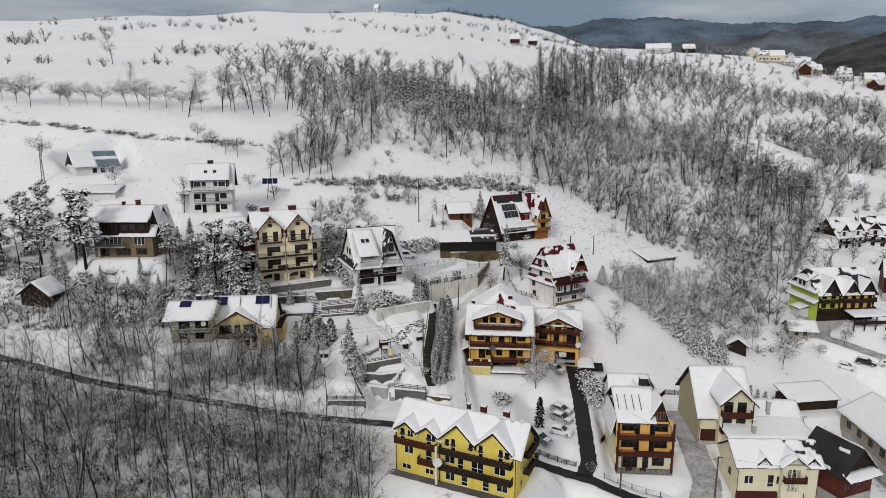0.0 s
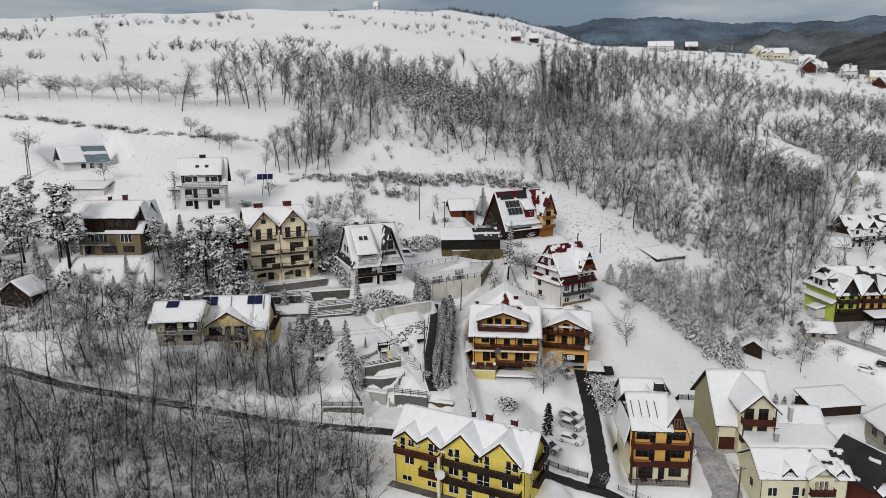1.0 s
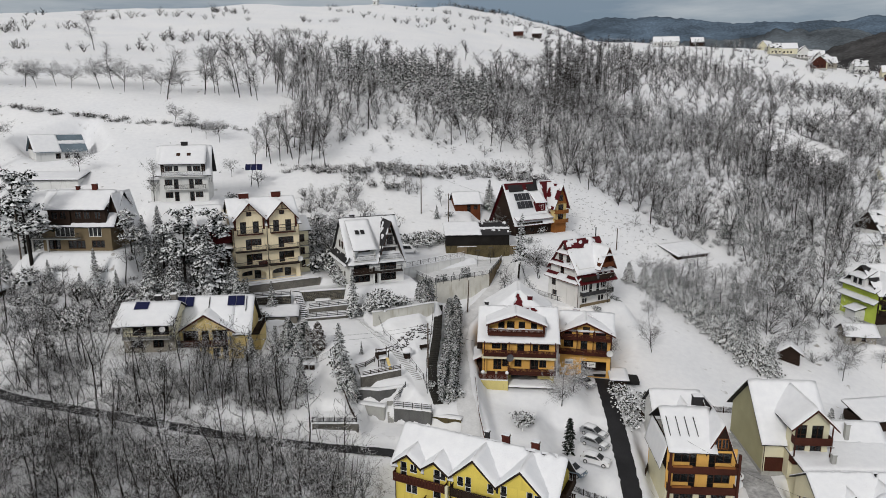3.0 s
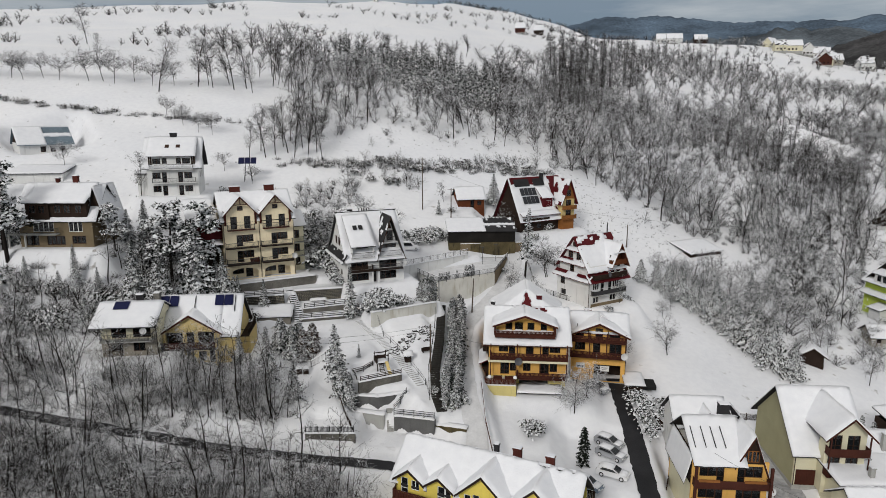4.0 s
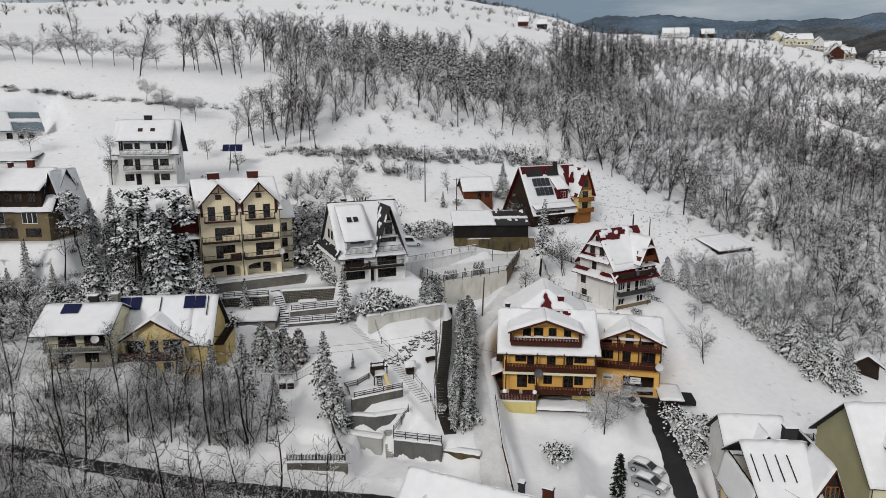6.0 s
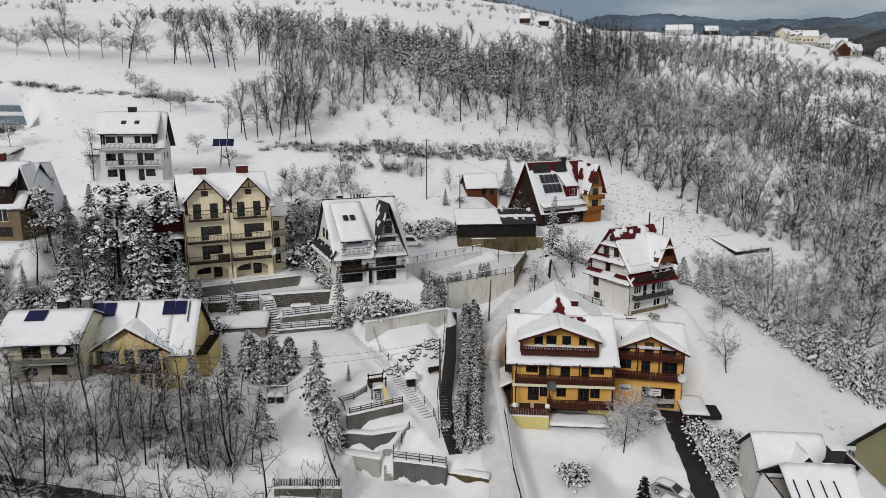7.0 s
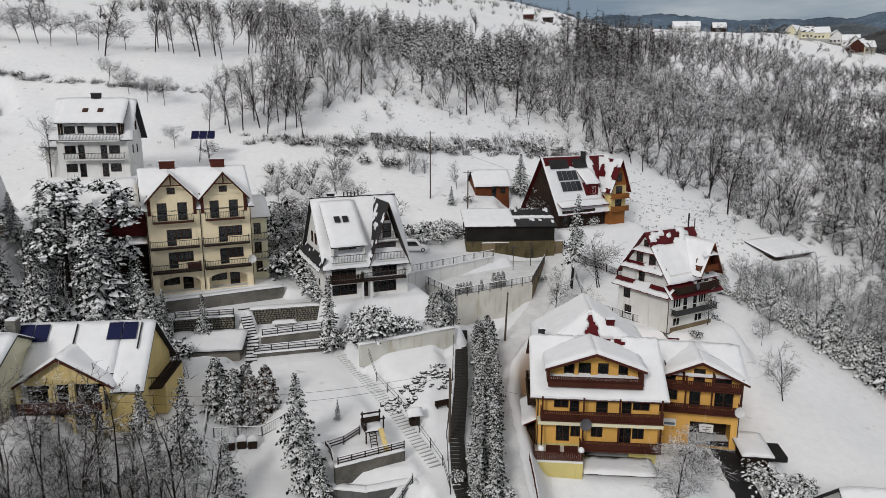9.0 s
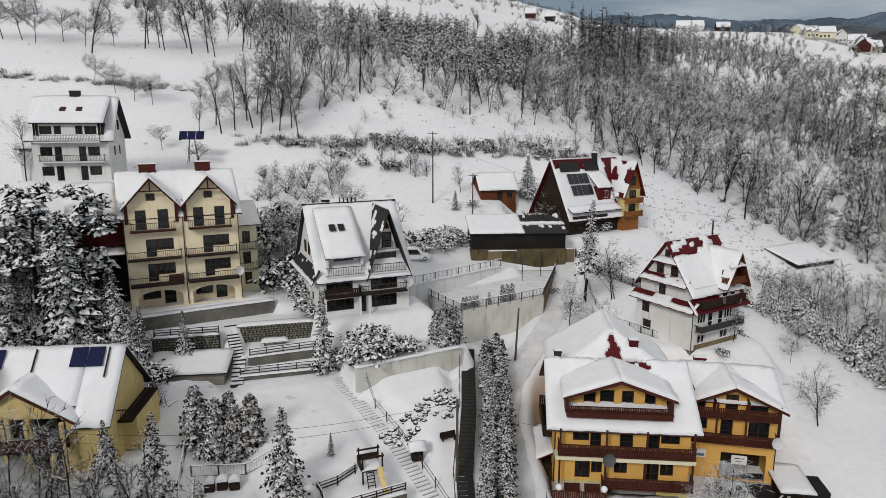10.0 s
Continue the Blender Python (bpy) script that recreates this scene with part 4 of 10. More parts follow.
    for a in (5.4, 6.9, 1.2, 2.6):
        window(h, Matrix.Identity(4), a, 6.25, 1.1, 1.7, FRAME_WHITE, "door", 0, inset=-0.1 if a > 5 else 0.24)
    balcony(h, Matrix.Identity(4), 4.8, 9.0, 8.2, 1.0, LOG_RED, LOG_RED, "slats", 0.8)
    balcony(h, Matrix.Identity(4), 0.4, w - 0.2, 5.75, 1.1, WOOD_DARK, WOOD_DARK, "slats", 0.8)
    balcony(h, Matrix.Identity(4), 0.4, w - 0.2, 2.5, 1.1, METAL, CONCRETE, "slats", 0.85)
    dish(h, 3.9, -1.3, 6.4, 0.5, DISH_DARK)
    part("snow_cap", slab((4.9, -1.3, 10.4), (8.9, -1.3, 10.4), (8.6, -0.7, 10.6), (5.2, -0.7, 10.6), 0.25, seed=5), SNOW, h)
    downpipe(h, -0.08, -0.08, 0, he)
    bm = bmesh.new()
    rod(bm, (w - 0.6, d / 2, hr - 0.4), (w - 0.6, d / 2, hr + 2.0), 0.12)
    part("flue", bm, ROOF_DARK, h)
    return h


def orange_guest_house():
    m, w, d = plot("orange_main")
    h = thing("guest_house", m, "large orange guest house with dark red-brown wooden balconies", "house")
    he, hr = 7.9, 11.6
    footing(h, w, d, 4.0, CONCRETE)
    wall(h, "F", w, d, -0.2, 1.9, STRAW, [(5.0, 0.0, 4.6, 1.75)])
    part("garage_back", boxes((4.0, 3.4, -0.2, 10.4, 3.6, 1.9)), WOOD_DARK, h)
    storey(h, "F", w, d, 1.9, 5.0, ORANGE, [(2.0, 2.15, 1.4, 2.2, "door", 1), (3.5, 2.7, 1.0, 1.6), (5.6, 2.75, 1.2, 1.5), (8.3, 2.15, 1.4, 2.2, "door", 1), (9.8, 2.7, 1.2, 1.6)], FRAME_BROWN)
    storey(h, "F", w, d, 5.0, he, ORANGE, [(1.7, 5.9, 1.5, 1.4), (3.3, 5.25, 1.0, 2.1, "door", 0), (6.0, 5.25, 1.2, 2.1, "door", 0), (8.6, 5.25, 1.0, 2.1, "door", 0), (9.7, 5.9, 1.7, 1.4)], FRAME_BROWN)
    storey(h, "L", w, d, -0.2, he, ORANGE, [(3, 2.8, 1.2, 1.4), (7, 2.8, 1.2, 1.4), (3, 5.8, 1.2, 1.4), (7, 5.8, 1.2, 1.4)], FRAME_BROWN)
    wall(h, "R", w, d, -0.2, he, ORANGE)
    wall(h, "B", w, d, -0.2, he, ORANGE)
    ridge_u(h, 0, w, 0, d, he, hr, 0.9, 0.8, ROOF_RED, 51, gable=ORANGE, snow=0.35,
            keep_front=lambda s, t: not (t > 0.86 and 0.34 < s < 0.74 and noise.noise(Vector((s * 9, t * 9, 4))) > -0.2),
            keep_back=lambda s, t: not (t > 0.75 and 0.3 < s < 0.6))
    # rear cross wing
    part("rear_wing_wall", boxes((1.2, d + 0.01, -0.2, w - 0.9, d + 4.4, 9.8)), ORANGE, h)
    xm = w / 2 + 0.1
    back_y = d + 5.0
    def red_valley(s, t):
        return not (abs(s - 0.50 + 0.10 * (t - 0.5)) < 0.11 + 0.07 * noise.noise(Vector((s * 7, t * 7, 2))) and t < 0.9) and not (t < 0.42 and 0.28 < s < 0.80 and noise.noise(Vector((s * 8, t * 8, 5))) > -0.3)
    roof_slope(h, (-0.2, 4.9, 9.6), (w + 0.4, 4.9, 9.6), (xm + 0.15, 9.0, 13.7), (xm - 0.15, 9.0, 13.7), ROOF_RED, snow=0.3, seed=53, keep=red_valley)
    roof_slope(h, (-0.2, back_y, 9.6), (-0.2, 4.9, 9.6), (xm, 9.0, 13.7), (xm, back_y, 13.7), ROOF_RED, snow=0.32, seed=54)
    roof_slope(h, (w + 0.4, 4.9, 9.6), (w + 0.4, back_y, 9.6), (xm, back_y, 13.7), (xm, 9.0, 13.7), ROOF_RED, snow=0.32, seed=56)
    bm = bmesh.new()
    prism(bm, ((0.4, 9.4), (w - 0.2, 9.4), (xm, 13.5)), d + 4.1, d + 4.35)
    part("gable_wall", bm, ORANGE, h)
    # wide dormer with a loggia
    x0, x1, y = 1.0, 10.5, -0.15
    bm = bmesh.new()
    prism(bm, ((x0, 8.45), (x1, 8.45), (x1, 8.75), (x1 + 0.05, 9.0), (x0 - 0.05, 9.0), (x0, 8.75)), y - 0.45, y + 0.2)
    part("loggia_apron", bm, WOOD_RED, h, "curved red-brown apron below the loggia")
    part("loggia_floor", boxes((x0, y, 8.5, x1, 2.4, 8.7)), WOOD_DARK, h)
    storey(h, "F", w, d, 8.7, 10.5, ORANGE, [(2.7, 8.75, 1.1, 1.7, "door", 0), (4.2, 8.75, 1.3, 1.7, "door", 0), (6.2, 8.75, 1.1, 1.7, "door", 0), (8.3, 8.75, 1.0, 1.7, "door", 0)], FRAME_BROWN, at=x0 + 0.2, length=x1 - x0 - 0.4, inset=1.3, th=0.2)
    bm = bmesh.new()
    prism(bm, ((x0, 10.45), (x1, 10.45), ((x0 + x1) / 2, 11.75)), 1.25, 1.5)
    part("dormer_gable", bm, ORANGE, h)
    part("dormer_cheek", boxes((x0 - 0.1, y, 8.7, x0 + 0.15, 3.2, 10.5)), WOOD_RED, h)
    part("dormer_cheek", boxes((x1 - 0.15, y, 8.7, x1 + 0.1, 3.2, 10.5)), WOOD_RED, h)
    ridge_v(h, x0, x1, y, 5.4, 10.45, 12.1, 0.35, 0.35, ROOF_RED, 55, trim=WOOD_RED, back=False, snow=0.3)
    balcony(h, pose(0, y, 0), x0 + 0.1, x1 - 0.1, 8.75, 0.25, WOOD_RED, WOOD_RED, "slats", 0.75, ends=False, snow=False)
    # long balconies
    balcony(h, Matrix.Identity(4), 0.3, w + 0.2, 5.15, 1.35, WOOD_RED, WOOD_RED, "slats", 1.0)
    balcony(h, Matrix.Identity(4), 4.7, w + 0.2, 1.95, 1.35, WOOD_RED, WOOD_RED, "slats", 1.0)
    part("fascia", boxes((0.0, -1.4, 4.62, w + 0.2, -0.003, 4.95)), LIGHT_CREAM, h)
    for x in (0.45, 4.6, 8.2, w):
        part("post", boxes((x - 0.08, -1.28, 1.95, x + 0.08, -1.12, 4.6)), WOOD_RED, h)
        part("post", boxes((x - 0.08, -1.28, 5.16, x + 0.08, -1.12, 7.6)), WOOD_RED, h)
    # terrace on the yellow base
    part("terrace_base", boxes((-0.4, -3.2, -1.2, 4.5, -0.002, 1.45)), STRAW, h)
    balcony(h, pose(0, -0.02, 0), -0.4, 4.5, 1.65, 3.2, WOOD_RED, WHITE, "slats", 0.95, thick=0.2)
    for x in (0.9, 2.7):
        b = part("bench", boxes((x, -2.2, 2.0, x + 1.4, -1.7, 2.08)), WOOD_RED, h)
        part("backrest", boxes((x, -1.74, 2.08, x + 1.4, -1.68, 2.55)), WOOD_RED, b)
        part("leg", boxes((x + 0.05, -2.1, 1.66, x + 0.15, -1.75, 2.0)), WOOD_RED, b)
        part("leg", boxes((x + 1.25, -2.1, 1.66, x + 1.35, -1.75, 2.0)), WOOD_RED, b)
    part("canopy_roof", boxes((4.7, -3.3, 0.35, w - 0.6, -0.01, 0.5)), WOOD_DARK, h)
    part("snow", slab((4.6, -3.4, 0.5), (w - 0.5, -3.4, 0.5), (w - 0.5, -0.2, 0.5), (4.6, -0.2, 0.5), 0.25, seed=4), SNOW, h)
    for x, y2 in ((0.3, -2.95), (4.3, -2.95)):
        bm = bmesh.new()
        bmesh.ops.create_icosphere(bm, subdivisions=2, radius=0.32, matrix=pose(x, y2, 2.8))
        part("snow_cap", bm, SNOW, h)
    dish(h, 4.75, -1.75, 5.0, 0.62, DISH_DARK)
    downpipe(h, 0.05, -0.12, 0, he)
    gutter(h, -0.7, w + 0.7, -0.95, he - 0.62)
    chimney(h, 0.6, d / 2 + 0.6, 10.5, 12.4, 0.7, 0.6, ROOF_DARK)
    chimney(h, 8.3, d / 2 + 2.2, 11.0, 13.2, 0.9, 0.6, ROOF_RED)
    # timber lean-to on the lane side
    part("lean_to", boxes((-1.7, 1.2, -1.0, -0.02, 6.5, 2.6)), WOOD_DARK, h)
    roof_slope(h, (-2.0, 7.2, 3.2), (-2.0, 0.6, 3.2), (-0.02, 0.6, 4.2), (-0.02, 7.2, 4.2), ROOF_RED, seed=57)
    balcony(h, face("L", w, d), 2.0, 9.0, 5.15, 0.9, WOOD_DARK, WOOD_DARK, "slats", 1.0)

    m, w, d = plot("orange_wing")
    g = thing("guest_house_wing", m, "orange gabled wing with two wooden balconies over a garage", "house")
    he, hr = 8.7, 10.7
    footing(g, w, d, 3.0)
    wall(g, "F", w, d, 0, 4.4, ORANGE, [(3.9, 0.05, 4.4, 3.0)])
    part("garage_back", boxes((3.0, 3.5, 0, w - 0.4, 3.7, 3.9)), WOOD_DARK, g)
    storey(g, "F", w, d, 4.4, 7.2, ORANGE, [(0.6, 5.5, 1.7, 1.4, "window", 2), (3.6, 4.8, 1.2, 2.1, "door", 0), (6.3, 4.8, 2.0, 2.1, "door", 1)], FRAME_BROWN)
    storey(g, "F", w, d, 7.2, he, ORANGE, [(0.6, 7.5, 1.4, 1.15, "door", 1), (6.2, 7.5, 1.8, 1.15, "door", 1)], FRAME_BROWN)
    wall(g, "L", w, d, 0, he, ORANGE)
    storey(g, "R", w, d, 0, he, ORANGE, [(3, 5.2, 1.2, 1.3), (6.5, 5.2, 1.2, 1.3)], FRAME_BROWN)
    wall(g, "B", w, d, 0, he, ORANGE)
    ridge_u(g, 0, w, 0, d, he, hr, 0.2, 0.6, ROOF_RED, 61, gable=ORANGE, snow=0.3)
    ridge_v(g, 0.3, w - 0.3, -0.05, d / 2, he + 0.15, hr + 0.05, 0.9, 1.3, ROOF_RED, 63, gable=ORANGE, trim=WOOD_RED, snow=0.3, back=False, keep_right=lambda s, t: not (abs(s - 0.62) < 0.05 and t > 0.5))
    window(g, Matrix.Identity(4), 3.9, 7.5, 1.2, 2.0, FRAME_BROWN, "door", 0, inset=-0.18)
    for z in (4.7, 7.45):
        balcony(g, Matrix.Identity(4), -0.2, w - 0.1, z, 1.3, WOOD_RED, WOOD_RED, "slats", 1.0)
    for x in (-0.1, 2.9, 5.7, w - 0.2):
        part("post", boxes((x, -1.25, 4.7, x + 0.16, -1.09, 9.0)), WOOD_RED, g)
    part("screen", boxes((2.7, -1.2, 7.45, 2.8, 0, 9.2)), WOOD_RED, g)
    part("screen", boxes((5.9, -1.2, 7.45, 6.0, 0, 9.2)), WOOD_RED, g)
    for x in (0.8, 7.4):
        part("roof_bar", boxes((x, 0.4, he + 0.75, x + 0.09, 3.4, he + 0.95)), ROOF_DARK, g)
    b = part("notice_board", boxes((4.9, -0.3, 2.0, 6.4, -0.22, 2.95)), FRAME_WHITE, g, "white framed notice board")
    part("line_of_writing", boxes((5.15, -0.325, 2.6, 6.15, -0.305, 2.68)), METAL, b)
    part("line_of_writing", boxes((5.3, -0.325, 2.3, 6.0, -0.305, 2.37)), METAL, b)
    b = part("sign_board", boxes((0.9, -0.12, 2.3, 2.4, -0.02, 3.2)), FRAME_WHITE, g)
    part("blue_stripe", boxes((1.05, -0.14, 2.45, 2.25, -0.125, 2.75)), ROOF_BLUE, b)
    chimney(g, 2.6, d - 1.6, 8.4, 10.2, 1.3, 0.7, ROOF_RED)
    dish(g, w - 0.3, -1.45, 5.3, 0.6)
    part("glazed_stair", boxes((-1.6, -3.6, 0, -0.6, 0.5, 5.2)), CONCRETE, g)
    roof_slope(g, (-2.0, -4.4, 2.0), (-0.3, -4.4, 2.0), (-0.3, 0.0, 6.2), (-2.0, 0.0, 6.2), ROOF_DARK, seed=66)
    downpipe(g, w + 0.05, -0.1, 0, he)


def white_block_house():
    m, w, d = plot("white_block")
    h = thing("apartment_house", m, "white three-storey house with snowy roof and long balconies", "house")
    he, hr = 6.4, 12.0
    footing(h, w, d, 5.0)
    it = []
    for z in (0.1, 2.9):
        it += [(1.0, z + 0.75, 1.6, 1.3, "window", 1), (2.9, z, 0.95, 2.1, "door", 0), (6.1, z, 0.95, 2.1, "door", 0), (7.3, z + 0.75, 1.6, 1.3, "window", 1)]
    storey(h, "F", w, d, 0, 5.7, WHITE, it, FRAME_BROWN)
    storey(h, "F", w, d, 5.7, 8.4, WHITE, [(1.2, 6.6, 1.6, 1.3), (3.1, 5.85, 0.95, 2.1, "door", 0), (5.9, 5.85, 0.95, 2.1, "door", 0), (7.1, 6.6, 1.6, 1.3)], FRAME_BROWN, at=0.7, length=8.6)
    storey(h, "R", w, d, 0, he, WHITE, [(3.0, 3.5, 1.0, 1.4), (6.0, 3.5, 1.0, 1.4)], FRAME_BROWN)
    wall(h, "L", w, d, 0, he, WHITE)
    wall(h, "B", w, d, 0, he, WHITE)
    ridge_u(h, 0, w, 0, d, he, hr, 0.5, 0.9, ROOF_DARK, 71, gable=WHITE)
    for a in (3.0, 6.0):
        window(h, face("R", w, d), a, 7.2, 1.0, 1.5, FRAME_BROWN, inset=-0.14)
    roof_slope(h, (0.1, -0.7, 8.4), (9.9, -0.7, 8.4), (9.9, d / 2, hr + 0.12), (0.1, d / 2, hr + 0.12), ROOF_DARK, seed=73)
    part("dormer_cheek", boxes((0.4, 0, he, 0.69, 3.5, 8.3)), WOOD_DARK, h)
    part("dormer_cheek", boxes((9.31, 0, he, 9.6, 3.5, 8.3)), WOOD_DARK, h)
    for a in (3.6, 5.8):
        sk = part("skylight", boxes((0, 0, 0, 0.8, 1.0, 0.3)), FRAME_BROWN, h)
        sk.matrix_local = pose(a, 1.6, 9.85, 33, 0, 0)
    for z, a, b in ((2.9, 1.6, 9.6), (5.75, 1.2, 9.2)):
        balcony(h, Matrix.Identity(4), a - 0.6, b, z, 1.1, METAL, WHITE, "bars", 0.95)
    part("timber_front", boxes((0.75, -0.06, 5.75, 1.1, -0.01, 8.3)), WOOD_DARK, h)
    part("timber_front", boxes((8.9, -0.06, 5.75, 9.25, -0.01, 8.3)), WOOD_DARK, h)
    chimney(h, 5.0, d / 2, 11.2, 13.0, 1.4, 0.7, ROOF_DARK)
    part("side_terrace", boxes((-2.4, 2.0, -1.0, -0.02, 8.0, 4.6)), WHITE, h)
    roof_slope(h, (-2.9, 1.5, 4.7), (-0.02, 1.5, 4.7), (-0.02, 8.3, 5.4), (-2.9, 8.3, 5.4), ROOF_DARK, seed=74)


def chalet_house():
    m, w, d = plot("chalet")
    h = thing("chalet", m, "timber chalet with a steep dark red roof half under snow", "house")
    he, hr = 4.6, 12.8
    footing(h, w, d, 3.5, STONE)
    for side in "FBLR":
        items = {"R": [(1.5, 2.9, 1.4, 1.2), (4.2, 2.9, 1.4, 1.2), (1.2, 0.3, 2.2, 1.9), (5.0, 0.5, 1.4, 1.3), (11.6, 0.4, 1.2, 1.6), (13.4, 0.4, 1.2, 1.6), (12.2, 2.8, 1.6, 1.8)], "F": [(2.2, 2.8, 1.2, 1.3), (5.6, 2.8, 1.2, 1.3)]}.get(side, [])
        storey(h, side, w, d, 0, he, WOOD_DARK, items, FRAME_BROWN)
    def bare(s, t):
        if 0.68 < s < 0.90 and t > 0.18:
            return noise.noise(Vector((s * 11, t * 8, 6))) > 0.40
        if 0.02 < s < 0.62 and t > 0.80:
            return noise.noise(Vector((s * 6, t * 10, 3))) > 0.30
        return True
    ridge_v(h, 0, w, 0, d, he, hr, 1.1, 0.9, ROOF_RED, 81, gable=WOOD_DARK, trim=WOOD_DARK, keep_right=bare, snow=0.2)
    # panels on the bare dark strip and above the dormer
    k = math.degrees(math.atan2(hr - he, w / 2))
    def on_slope(v, up):
        f = up / math.hypot(w / 2, hr - he)
        return pose(w - f * w / 2, v, he + f * (hr - he)) @ pose(0, 0, 0, 0, 0, 90) @ pose(0, 0, 0, k, 0, 0)
    for r, up in enumerate((2.3, 4.5)):
        for c in range(4):
            p = part("solar_panel", boxes((0, 0, 0.25, 1.06, 1.9, 0.33)), SOLAR_GREY, h)
            p.matrix_local = on_slope(1.7 + c * 1.2 - r * 0.15, up)
    for a, b in ((0.1, 4.6), (5.8, 9.2)):
        p = part("bare_roof_strip", boxes((a, 0, 0.24, b, 1.9, 0.27)), ROOF_DARK, h)
        p.matrix_local = on_slope(0.3, 6.9)
    # red dormer
    part("dormer", boxes((w - 2.4, 7.0, he + 0.9, w - 0.5, 10.0, he + 3.4)), ROOF_RED, h)
    window(h, face("R", w, d), 7.9, he + 1.4, 1.5, 1.3, FRAME_WHITE, inset=0.42)
    roof_slope(h, (w - 0.2, 6.6, he + 3.3), (w - 0.2, 10.3, he + 3.3), (w - 3.4, 10.3, he + 5.9), (w - 3.4, 6.6, he + 5.9), ROOF_RED, seed=83)
    # end bay with its own gable towards the valley
    b0, b1 = 11.4, 15.6
    part("bay_wall", boxes((w - 0.1, b0 + 0.2, 0, w + 1.4, b1 - 0.2, 2.6)), WOOD_HONEY, h)
    part("bay_wall", boxes((w - 1.5, b0 + 0.2, 2.6, w + 1.4, b1 - 0.2, 7.6)), PALE_YELLOW, h, "ochre rendered bay")
    e = thing("bay_roof", m, "", "")
    e.parent = h
    e.matrix_local = pose(w + 1.4, b0, 0, 0, 0, 90)
    ridge_v(e, 0, b1 - b0, 0, 6.0, 7.4, 12.4, 0.5, 0.7, ROOF_RED, 85, gable=WOOD_HONEY, trim=WOOD_RED, back=False, keep_left=patchy(2, 0.05))
    mr = face("R", w, d)
    for z, hh in ((3.0, 1.9), (5.4, 1.9)):
        window(h, mr, b0 + 1.3, z, 1.6, hh, FRAME_BROWN, "door", 1, inset=-1.56)
        balcony(h, mr @ pose(0, -1.4, 0), b0, b1, z - 0.25, 0.9, WOOD_HONEY, WOOD_HONEY, "slats", 0.85)
    window(h, mr, b0 + 1.5, 8.2, 1.2, 1.6, FRAME_BROWN, inset=-1.58)
    roof_slope(h, (w + 1.3, -0.4, 4.1), (w + 1.3, 11.3, 4.1), (w - 0.1, 11.3, 4.9), (w - 0.1, -0.4, 4.9), ROOF_RED, seed=88)
    balcony(h, mr, 0.0, 8.0, 2.5, 1.1, WOOD_DARK, WOOD_DARK, "slats", 0.9)
    chimney(h, w / 2 + 0.6, 9.0, 11.5, 13.8, 0.8, 0.6, ROOF_DARK)


